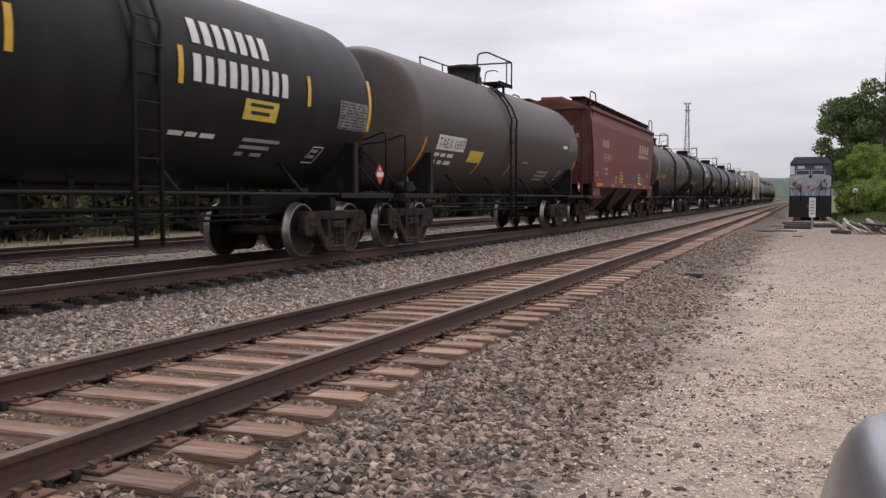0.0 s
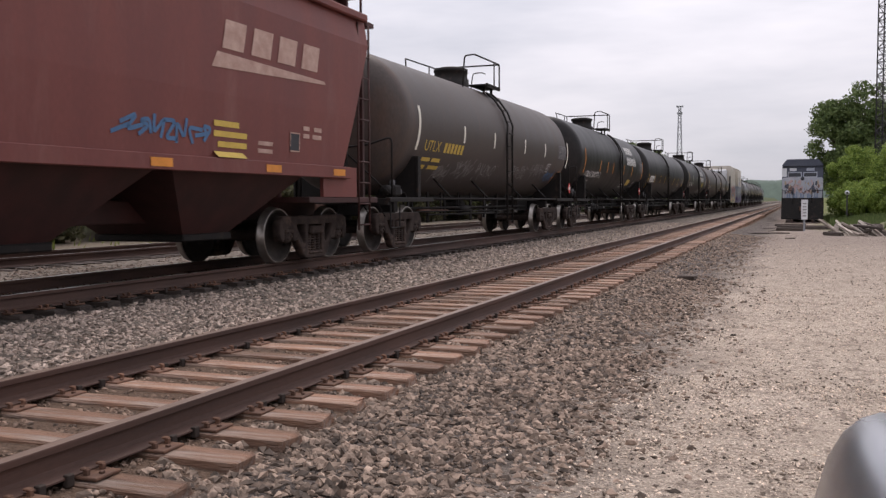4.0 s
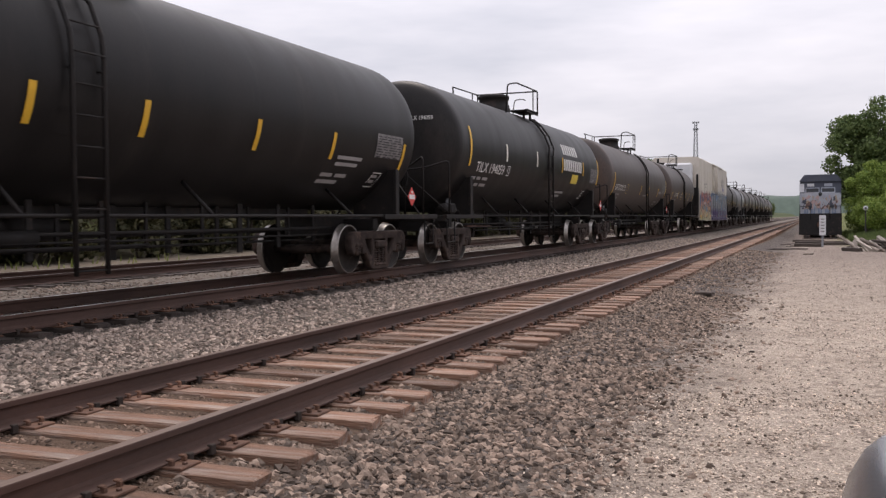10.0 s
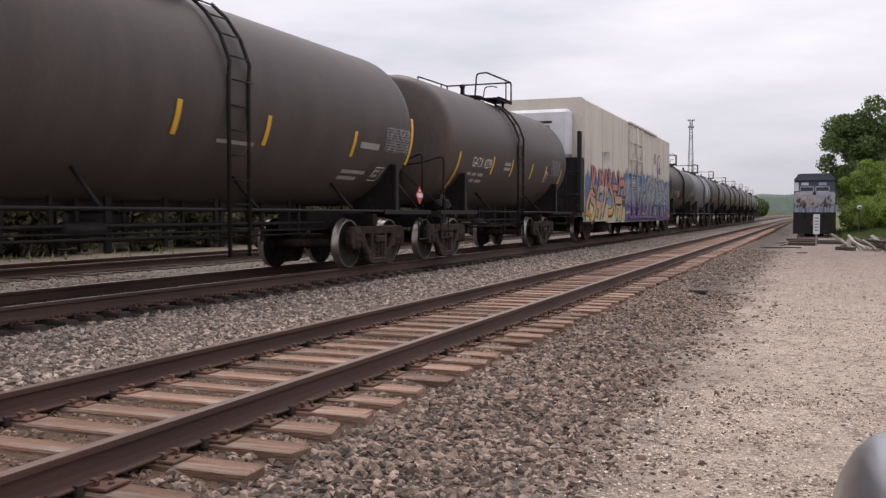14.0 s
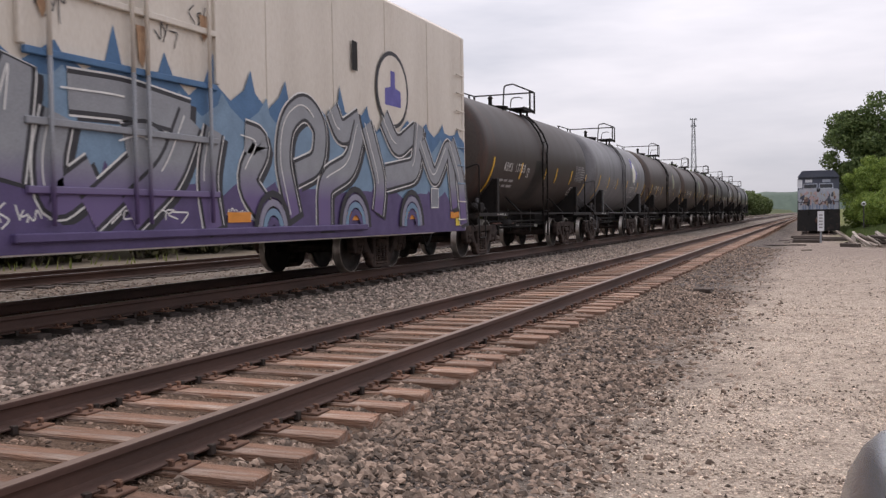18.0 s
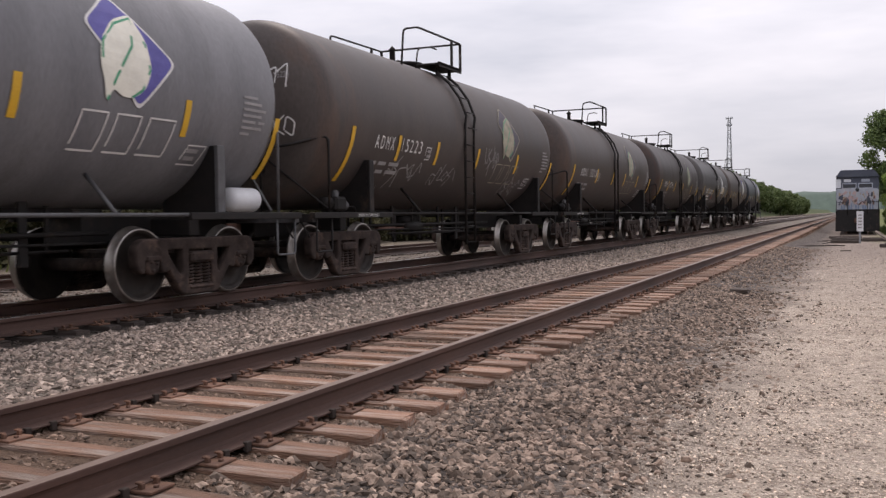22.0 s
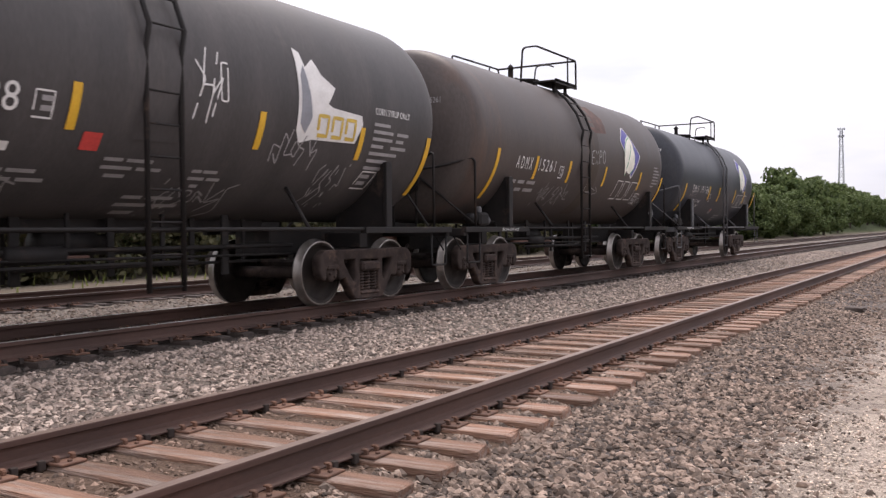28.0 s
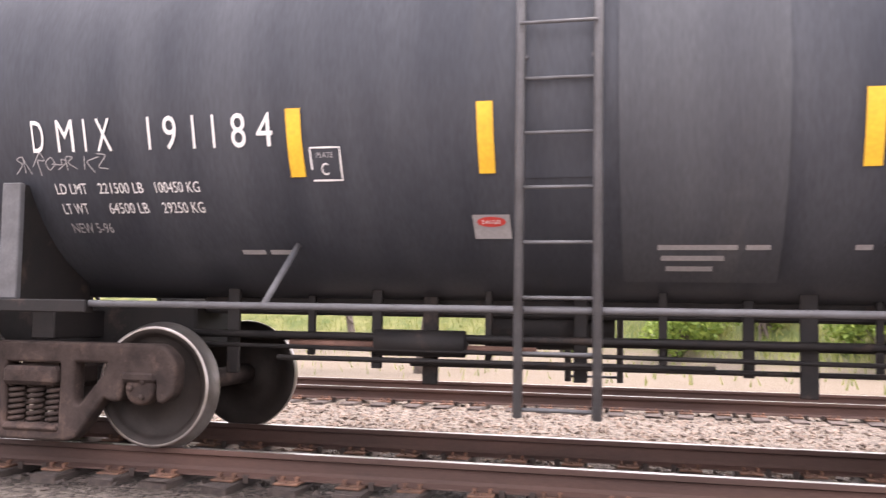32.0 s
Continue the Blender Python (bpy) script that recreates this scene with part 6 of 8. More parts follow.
def box_car(trucks):
    L = 23.25
    car = tagged(new("box_car"), "off-white refrigerator box car covered in spray paint", "box car", "mixed cars of the freight train")
    y0, y1, zb, zt, x = 1.4, 22.45, 0.72, 5.14, 1.6
    bm = bm_new()
    prism(bm, [(-x, zb + 0.2), (-x, zt - 0.12), (-x + 0.15, zt), (x - 0.15, zt), (x, zt - 0.12), (x, zb + 0.2)], y1 - y0, lambda u, v, w: (u, y0 + w, v))
    part("body_shell", bm, MAT["reefer"], car)
    for s in (-1, 1):
        bm = bm_new()
        prism(bm, [(y0, zb + 0.26), (y1, zb + 0.26), (y1, 0.72), (y1 - 1.6, 0.72), (y1 - 2.0, 0.68), (5.4, 0.68), (5.2, 0.74), (y0, 0.74)], 0.06, lambda u, v, w, s=s: (s * (x - 0.06) + s * w, u, v))
        part("side_sill", bm, MAT["reefer"], car)
    for k in range(11):
        y = y0 + 0.9 + k * 2.0
        if not 9.3 < y < 13.4:
            part("panel_seam", box(bm_new(), x, x + 0.012, y - 0.02, y + 0.02, 1.0, zt - 0.14, 0.004), MAT["reefer"], car)
    # plug door
    door = part("plug_door", box(bm_new(), x - 0.03, x + 0.018, 9.85, 13.15, 0.95, 4.95, 0.012), MAT["reefer"], car)
    for y in (10.1, 11.35, 11.6, 12.8):
        part("door_rod", tube(bm_new(), [(x + 0.1, y, 2.72), (x + 0.1, y, 4.9)], 0.026, 8), MAT["reefer"], door)
        part("door_rod", tube(bm_new(), [(x + 0.1, y, 0.98), (x + 0.1, y, 2.72)], 0.026, 8), MAT["spray_fade"], door)
    for z in (1.35, 2.05, 2.75, 3.45, 4.2):
        part("door_rib", box(bm_new(), x + 0.016, x + 0.08, 9.8, 13.0, z - 0.04, z + 0.04, 0.01), MAT["reefer" if z > 2.9 else "spray_blue" if z > 2.5 else "spray_fade"], door)
    for z, m in ((5.0, "reefer"), (0.86, "spray_purple")):
        part("door_track", box(bm_new(), x + 0.0, x + 0.1, 9.6, 17.3, z - 0.05, z + 0.05, 0.015), MAT[m], car)
    for y in (9.78, 13.02):
        part("door_jamb", box(bm_new(), x + 0.0, x + 0.07, y - 0.04, y + 0.04, 2.8, 4.75, 0.01), MAT["reefer"], car)
    # machinery end
    bm = bm_new()
    box(bm, -1.5, 1.5, 0.75, y0, 0.95, 1.1, 0.01)
    box(bm, -1.56, 1.56, 1.0, y0 + 0.02, 1.1, 3.0, 0.02)
    part("end_platform", bm, MAT["iron"], car)
    unit = part("refrigeration_unit", box(bm_new(), -1.15, 1.15, 0.8, y0 + 0.03, 3.0, 4.7, 0.12), MAT["reefer_white"], car, "white refrigeration unit")
    part("unit_grille", box(bm_new(), -0.8, 0.8, 0.775, 0.8, 3.1, 3.5, 0.01), MAT["iron"], unit)
    for k in range(2):
        part("unit_print", box(bm_new(), -0.55 + 0.1 * k, 0.55 - 0.1 * k, 0.785, 0.8, 4.2 - 0.16 * k, 4.28 - 0.16 * k), MAT["spray_black"], unit)
    for s in (-1, 1):
        part("end_post", box(bm_new(), s * 1.5 - 0.07, s * 1.5 + 0.07, 0.85, 1.0, 1.1, 3.9, 0.02), MAT["iron"], car)
        bm = bm_new()
        tube(bm, [(s * 1.5, 0.8, 2.5), (s * 0.6, 0.8, 2.5)], 0.02, 6)
        tube(bm, [(s * 1.5, 0.8, 1.7), (s * 0.6, 0.8, 1.7)], 0.02, 6)
        part("end_grab", bm, MAT["iron"], car)
    bm = bm_new()
    box(bm, -0.3, 0.3, 0.45, L - 0.45, 0.72, 1.0, 0.02)
    for k in range(7):
        y = 5.6 + k * 2.0
        box(bm, -1.3, 1.3, y - 0.06, y + 0.06, 0.72, 0.92, 0.01)
    part("centre_sill", bm, MAT["iron"], car)
    part("fuel_tank", lathe(bm_new(), [(0, 6.0), (0.28, 6.05), (0.28, 7.6), (0, 7.65)], 16, (0.9, 0, 0.55)), MAT["iron"], car)
    for k in range(9):
        y = L - 0.92
        part("ladder_rung", tube(bm_new(), [(x + 0.05, y1 - 0.62, 0.95 + 0.4 * k), (x + 0.05, y1 - 0.14, 0.95 + 0.4 * k)], 0.016, 6), MAT["spray_sky" if 1 < k < 5 else "reefer"], car)
    for e, s in ((0.0, -1), (L, 1)):
        coupler(car, e, s)
    for y in trucks:
        make_truck(car, y)
    s = Side(car, lambda z: x + 0.024)
    graffiti(s, y0, y1)
    s.text("793979", 3.55, 1.82, 0.27, "reefer_white", width=1.28, lift=0.036)
    # the same number written by hand
    hand = ([(0, 0.9), (0.7, 1), (0.35, 0)], [(0.75, 0.6), (0.2, 0.65), (0.3, 1), (0.75, 0.9), (0.7, 0.05)], [(0.1, 0.9), (0.7, 0.95), (0.35, 0.55), (0.75, 0.3), (0.2, 0.05)], [(0.75, 0.6), (0.2, 0.65), (0.3, 1), (0.75, 0.9), (0.7, 0.05)], [(0, 0.9), (0.7, 1), (0.35, 0)], [(0.75, 0.6), (0.2, 0.65), (0.3, 1), (0.75, 0.9), (0.7, 0.05)])
    for k, pts in enumerate(hand):
        s.stroke("handwritten_digit", [(p.x, p.y) for p in arc([(4.1 + 0.235 * k + 0.22 * p, 3.0 + 0.02 * k + 0.36 * q, 0) for p, q in pts], 0.06)], 0.035, "spray_black", 0.01)
    for k, y in enumerate((1.5, 5.3, 7.9, 13.2, 16.6, 19.0, 21.4)):
        s.sheet("reflective_stripe", y, y + 0.55, 0.98, 1.12, "orange", 0.02, 1)
    s.sheet("notice", 21.7, 22.2, 0.82, 1.0, "yellow_sign", 0.02, 1)
    s.sheet("notice", 1.97, 2.42, 0.84, 1.07, "yellow_sign", 0.034, 1)
    s.bars(2.02, 0.98, [[(0, 0.34)], [(0, 0.28)]], 0.035, 0.03, "spray_black").location.x = 0.03
    s.sheet("data_plate", 20.3, 20.72, 1.2, 1.62, "spray_grey", 0.02, 1)
    s.ring("stencil_box", 20.3, 20.72, 1.2, 1.62, "white", 0.025, 0.023)
    s.sheet("vent", 16.9, 17.1, 3.55, 4.05, "iron", 0.02, 1)
    s.sheet("data_plate", 8.1, 8.75, 1.4, 1.8, "rust_wash", 0.03, 1)
    s.ring("stencil_box", 8.1, 8.75, 1.4, 1.8, "spray_black", 0.04, 0.033)
    # round-topped badge, kept plain
    s.poly("badge", [(18.55 + 0.72 * math.cos(q), 3.4 + 0.72 * math.sin(q)) for q in (k * 0.2618 for k in range(24))], "spray_black", 0.004)
    s.poly("badge_face", [(18.55 + 0.64 * math.cos(q), 3.4 + 0.64 * math.sin(q)) for q in (k * 0.2618 for k in range(24))], "reefer", 0.007)
    s.poly("badge_shield", [(18.2, 3.1), (18.2, 3.4), (18.45, 3.45), (18.45, 3.75), (18.65, 3.75), (18.65, 3.45), (18.9, 3.4), (18.9, 3.1)], "emblem_blue", 0.01)
    return car


# running strokes of the two sprayed pieces: warm ones ahead of the door, grey ones from the door on
WARM = (
    ((2.4, 2.8), (2.45, 2.25), (2.05, 1.75), (1.6, 1.4), (1.5, 1.0)), ((2.9, 2.7), (2.5, 2.05), (2.9, 1.85), (2.1, 1.75)), ((2.2, 1.6), (2.95, 1.4), (2.65, 0.95), (2.2, 0.85)),
    ((3.7, 2.7), (3.75, 2.2), (3.35, 1.7), (3.1, 0.95)), ((3.75, 2.5), (4.35, 2.35), (4.3, 2.05), (3.6, 1.95)), ((3.2, 1.4), (3.95, 1.3), (3.55, 0.95)),
    ((4.9, 2.75), (4.8, 2.15), (4.65, 1.6), (4.05, 1.0)), ((5.55, 2.8), (5.4, 2.2), (6.15, 1.8), (6.3, 1.35), (5.95, 1.1), (5.2, 1.1)), ((5.7, 2.4), (5.0, 2.0), (5.1, 1.65)),
    ((6.3, 2.75), (6.45, 2.05), (6.85, 1.45), (7.05, 0.8)), ((6.15, 2.1), (7.15, 2.1)),
    ((7.3, 2.8), (7.65, 2.25), (7.15, 1.5)), ((7.7, 2.3), (8.55, 2.4), (8.8, 1.9), (7.95, 1.35), (7.7, 0.75)), ((6.85, 1.6), (8.85, 1.6)),
)
COOL = (
    ((9.6, 2.2), (9.75, 2.65), (9.65, 1.95), (9.55, 1.45)), ((10.25, 2.15), (10.1, 1.65), (10.15, 1.2), (10.75, 1.55)), ((10.4, 2.4), (11.3, 2.42), (12.45, 2.3)),
    ((11.25, 1.9), (11.6, 2.0), (11.85, 1.9), (11.25, 1.5), (10.65, 1.1)), ((12.45, 2.3), (12.05, 1.6), (11.3, 1.1)), ((12.95, 2.2), (12.75, 1.55), (12.9, 0.9)), ((13.65, 2.15), (14.1, 2.1), (13.6, 1.55), (14.15, 1.1)),
    ((14.9, 1.05), (14.6, 1.9), (14.75, 2.5), (15.3, 2.8), (15.8, 2.5), (15.7, 1.9), (15.0, 1.7)), ((16.15, 2.8), (16.45, 2.4), (17.15, 2.7)), ((17.15, 2.6), (16.8, 1.9), (15.85, 1.6), (15.85, 0.85)),
)
COOL_END = (
    ((17.4, 2.65), (17.95, 1.65), (17.8, 1.1)), ((18.1, 2.85), (18.65, 2.3), (19.55, 2.7)), ((19.75, 2.85), (19.55, 1.95), (18.15, 1.75)), ((19.85, 2.5), (20.5, 1.75), (21.35, 2.6), (21.65, 1.2)), ((21.45, 2.6), (22.05, 1.85), (22.2, 0.85)),
)


def graffiti(s, y0, y1):
    """Sprayed colour fields and two pieces of fat interlocking strokes along the lower half."""
    r = random.Random(42)

    def field(a, b, low, top, mat, lift, teeth, name="sprayed_field", jag=0.45):
        n = max(2, int((b - a) / teeth))
        up = []
        for k in range(n + 1):
            p = a + (b - a) * k / n
            up.append((p, top + r.uniform(-0.2, 0.05)))
            if k < n:
                w = (b - a) / n
                up += [(p + w * 0.36, top + 0.12 * jag), (p + w * r.uniform(0.45, 0.6), top + r.uniform(0.25, 1.0) * jag), (p + w * 0.66, top + 0.1 * jag)]
        s.poly(name, [(a, low), (b, low)] + up[::-1], mat, lift)

    def soft(pts):
        return [(p.x, p.y) for p in arc([(*p, 0) for p in pts], 0.3, 5)]

    def piece(strokes, width, fill, lift, edge=None, gleam="spray_pink"):
        lines = [(soft(pts), width * r.uniform(0.85, 1.2)) for pts in strokes]
        for sm, w in lines:
            s.stroke("letter_shadow", [(p + 0.12, q - 0.07) for p, q in sm], w + 0.08, "spray_black", lift)
            if edge:
                s.stroke("letter_rim", sm, w + 0.15, edge, lift + 0.002)
        for k, (sm, w) in enumerate(lines):
            up = lift + 0.005 + 0.0006 * k
            s.stroke("letter_outline", sm, w + 0.1, "spray_black", up)
            s.stroke("letter_fill", sm, w, fill, up + 0.0003)
            s.stroke("letter_highlight", [(p - w * 0.3, q + 0.03) for p, q in sm[: max(3, len(sm) * 2 // 3)]], 0.022, gleam, up + 0.012)
    # pale yellow foot and blue clouds behind the first piece
    field(y0 + 0.05, 8.95, 1.3, 2.45, "spray_blue", 0.0005, 0.62, jag=0.55)
    field(2.4, 8.7, 1.2, 2.05, "spray_sky", 0.002, 0.8, jag=0.4)
    s.poly("sprayed_field", [(y0 + 0.03, 0.76), (9.0, 0.76), (8.95, 1.25), (7.5, 1.45), (6.0, 1.3), (4.5, 1.5), (3.0, 1.35), (y0 + 0.03, 1.5)], "spray_cream", 0.003)
    piece(WARM, 0.25, "spray_sunset", 0.006)
    for k, (p, q) in enumerate(((2.35, 2.55), (2.75, 1.95), (3.9, 2.1), (5.5, 2.1), (7.55, 2.45), (8.4, 2.15), (3.4, 1.15), (6.1, 1.35))):
        s.stroke("sprayed_ring", [(p + 0.1 * math.cos(t), q + 0.1 * math.sin(t)) for t in (j * math.pi / 6 for j in range(13))], 0.025, "spray_pink", 0.032)
    for k in range(14):
        scribble(s, 1.9 + 0.48 * k, 1.05 + 0.3 * (k % 5), r.uniform(0.2, 0.4), r.uniform(0.15, 0.3), ("spray_black", "spray_cream", "spray_sky")[k % 3], 500 + k, 6, 0.03)
    s.sheet("sprayed_patch", 1.5, 2.0, 1.2, 1.5, "spray_orange", 0.004)
    # blue flames over the door and beyond, then grey strokes running to purple
    field(8.85, 22.35, 0.72, 2.75, "spray_blue", 0.001, 0.85, jag=0.5)
    field(8.85, 22.35, 0.72, 2.5, "spray_sky", 0.0025, 0.95, jag=0.3)
    field(8.85, 22.35, 0.7, 1.45, "spray_purple", 0.004, 0.8, jag=0.25)
    piece(COOL, 0.36, "spray_fade", 0.006, "white", "white")
    piece(COOL_END, 0.36, "spray_fade", 0.02, "white", "white")
    for y, q in ((16.9, 0.55), (19.3, 0.55), (14.3, 0.45)):
        for k, m in enumerate(("spray_black", "spray_lilac", "spray_sky", "spray_purple")):
            rad = q - 0.11 * k
            s.stroke("sprayed_arch", [(y + rad * math.cos(t), 0.85 + rad * 1.2 * math.sin(t)) for t in (j * math.pi / 10 for j in range(11))], 0.1, m, 0.036 + 0.001 * k)
    # small tags along the foot
    for y, w, seed in ((9.2, 0.9, 401), (10.7, 1.7, 402), (13.2, 0.6, 403)):
        scribble(s, y, 0.98, w, 0.2, "white", seed, 14, 0.035)
    scribble(s, 6.6, 1.1, 0.9, 0.2, "spray_black", 404, 14, 0.03)
    s.stroke("chalked_oval", [(1.75 + 0.17 * math.cos(t), 3.05 + 0.42 * math.sin(t)) for t in (j * math.pi / 8 for j in range(17))], 0.03, "spray_pencil", 0.006)
    s.stroke("chalked_oval", [(1.75 + 0.07 * math.cos(t), 3.05 + 0.22 * math.sin(t)) for t in (j * math.pi / 8 for j in range(17))], 0.025, "spray_pencil", 0.006)
    for k in range(5):
        scribble(s, 10.0 + 0.62 * k, 3.1 + 0.3 * (k % 3), 0.4, 0.35, "spray_black", 410 + k, 4, 0.025)
    # rust bled from the door gear
    for y, z, h in ((10.05, 3.1, 0.3), (11.55, 2.8, 0.5), (12.75, 3.3, 0.35)):
        s.poly("rust_streak", [(y - 0.08, z + h), (y + 0.1, z + h), (y + 0.07, z + 0.1), (y + 0.02, z), (y - 0.04, z + 0.12)], "rust_stain", 0.022)


TRAIN = []


def build_train():
    for spec, u, tc in zip(CARS, FRONTS, TRUCKS):
        local = (tc[0] - u, tc[1] - u)
        if spec:
            label, length, paint, more = spec
            short = length < 14
            car = tank_car(label, length, paint, trucks=local, platform=more.get("ladder", length / 2 - 0.1) - 0.08 if short else None, **dict(ladder=length / 2 - 0.1) | more)
        else:
            car = hopper_car(local) if u < 100 else box_car(local)
        TRAIN.append((car, u))


build_train()

# ---- vegetation ----
def leaf_material(name, a, b):
    m = bpy.data.materials.new(name)
    m.use_nodes = True
    n, l = m.node_tree.nodes, m.node_tree.links
    p = n["Principled BSDF"]
    r = n.new("ShaderNodeNewGeometry")
    ramp = n.new("ShaderNodeValToRGB")
    ramp.color_ramp.elements[0].color, ramp.color_ramp.elements[1].color = (*a, 1), (*b, 1)
    l.new(r.outputs["Random Per Island"], ramp.inputs["Fac"])
    l.new(ramp.outputs["Color"], p.inputs["Base Color"])
    p.inputs["Roughness"].default_value = 0.65
    p.inputs["Specular IOR Level"].default_value = 0.25
    tr = n.new("ShaderNodeBsdfTranslucent")
    l.new(ramp.outputs["Color"], tr.inputs["Color"])
    mx = n.new("ShaderNodeMixShader")
    mx.inputs["Fac"].default_value = 0.3
    l.new(p.outputs["BSDF"], mx.inputs[1])
    l.new(tr.outputs["BSDF"], mx.inputs[2])
    l.new(mx.outputs[0], n["Material Output"].inputs["Surface"])
    return m


# the shade leaves are darkened and browned for the shadow under the tree row
LEAF = dict(dark=leaf_material("dark_leaves", (0.06, 0.098, 0.036), (0.175, 0.23, 0.08)), spring=leaf_material("spring_leaves", (0.1, 0.17, 0.035), (0.3, 0.38, 0.085)),
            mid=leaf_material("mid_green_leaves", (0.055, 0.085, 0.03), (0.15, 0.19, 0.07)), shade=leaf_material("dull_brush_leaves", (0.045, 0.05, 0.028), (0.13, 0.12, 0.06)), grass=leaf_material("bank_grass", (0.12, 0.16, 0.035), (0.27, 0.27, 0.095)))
MAT["bark"] = material("grey_bark", (0.13, 0.105, 0.085), (0.075, 0.06, 0.05), 9, 60, 0.95, 0, 0.5, 0.02)


def quads(pts, sizes, mat, name, out=None):
    """Many small diamond leaves at points, turned more or less outwards, as one mesh."""
    n = len(pts)
    face = rng.normal(size=(n, 3)) * 0.75
    if out is not None:
        face += out
    face /= np.linalg.norm(face, axis=1)[:, None]
    a = np.cross(face, rng.normal(size=(n, 3)))
    a /= np.linalg.norm(a, axis=1)[:, None]
    b = np.cross(face, a)
    s = sizes[:, None]
    v = np.stack([pts - a * s, pts + b * s * 0.6, pts + a * s, pts - b * s * 0.6], 1).reshape(-1, 3)
    me = bpy.data.meshes.new(name)
    me.vertices.add(4 * n)
    me.vertices.foreach_set("co", v.astype(np.float32).ravel())
    me.loops.add(4 * n)
    me.loops.foreach_set("vertex_index", np.arange(4 * n, dtype=np.int32))
    me.polygons.add(n)
    me.polygons.foreach_set("loop_start", np.arange(0, 4 * n, 4, dtype=np.int32))
    me.update(calc_edges=True)
    me.materials.append(mat)
    return me


def make_tree(name, label, height, spread, leaves, mat, leaf=0.16, bare=0.22, seed=1, stems=1, lobes=26, group="", lobe=0.34):
    """Tapered trunk and limbs that reach into a crown of many uneven lobes of leaves."""
    r = random.Random(seed)
    tree = tagged(new(name), label, "tree" if name == "tree" else "bush", group)
    half = height * (1 - bare) / 2
    mid = height * bare + half
    cores = []
    for k in range(lobes):
        while True:
            p = Vector((r.uniform(-1, 1), r.uniform(-1, 1), r.uniform(-1, 1)))
            if 0.25 < p.length < 1:
                break
        taper = 1.0 - 0.3 * max(0, p.z)
        rad = spread * lobe * r.uniform(0.6, 1.2)
        cores.append((Vector((p.x * (spread - rad * 0.7) * taper, p.y * (spread - rad * 0.7) * taper, mid + p.z * (half - rad * 0.5))), rad))
    bm = bm_new()

    def bough(a, b, r0, r1, seg):
        n = 4
        bend = Vector((r.uniform(-1, 1), r.uniform(-1, 1), 0)) * (b - a).length * 0.09
        prev = None
        for k in range(n + 1):
            s = k / n
            c = a.lerp(b, s) + bend * math.sin(math.pi * s)
            d = (b - a).normalized()
            side = d.orthogonal().normalized()
            up = d.cross(side)
            q = r0 + (r1 - r0) * s
            ring = [bm.verts.new(c + q * (math.cos(t) * side + math.sin(t) * up)) for t in (2 * math.pi * i / seg for i in range(seg))]
            if prev:
                for i in range(seg):
                    bm.faces.new((prev[i], prev[(i + 1) % seg], ring[(i + 1) % seg], ring[i])).smooth = True
            prev = ring
    thick = height * 0.014 + 0.02
    for k in range(stems):
        foot = Vector((r.uniform(-0.2, 0.2), r.uniform(-0.2, 0.2), -0.2)) * (1 if stems > 1 else 0) + Vector((0, 0, -0.1))
        top = Vector((r.uniform(-0.2, 0.2) * spread, r.uniform(-0.2, 0.2) * spread, height * 0.75))
        bough(foot, top, thick, thick * 0.3, 7)
        for c, rad in cores[k::stems]:
            s = min(0.9, max(0.15, c.z / height * 0.7))
            bough(foot.lerp(top, s), c, thick * 0.4 * (1 - s * 0.6), thick * 0.1, 4)
    part("trunk", bm, MAT["bark"], tree)
    weight = [rad ** 2 for c, rad in cores]
    pts, outs = [], []
    for (c, rad), w in zip(cores, weight):
        n = max(6, int(leaves * w / sum(weight)))
        q = rng.normal(size=(n, 3))
        q /= np.linalg.norm(q, axis=1)[:, None]
        shell = (0.72 + 0.4 * rng.random(n) ** 1.6)[:, None] * (1 + 0.18 * np.sin(7 * q[:, :1] + 3 * q[:, 1:2]) * np.cos(5 * q[:, 2:3]))
        pts.append(np.array(c) + q * shell * rad * np.array((1, 1, 0.85)))
        outs.append(q)
    pts, outs = np.concatenate(pts), np.concatenate(outs)
    low = pts[:, 2] > height * bare * 0.5
    pts, outs = pts[low], outs[low]
    crown = new("crown", quads(pts, rng.uniform(leaf * 0.6, leaf * 1.3, len(pts)), mat, "crown", outs))
    crown.parent = tree
    return tree


def strew(base, places, r):
    base.matrix_basis = pose(*places[0][:2], ground_height(*places[0][:2]) + (places[0][2] if len(places[0]) > 2 else 0), 0, 0, r.uniform(0, 360))
    for p in places[1:]:
        copy_thing(base, pose(p[0], p[1], ground_height(p[0], p[1]), 0, 0, r.uniform(0, 360)))


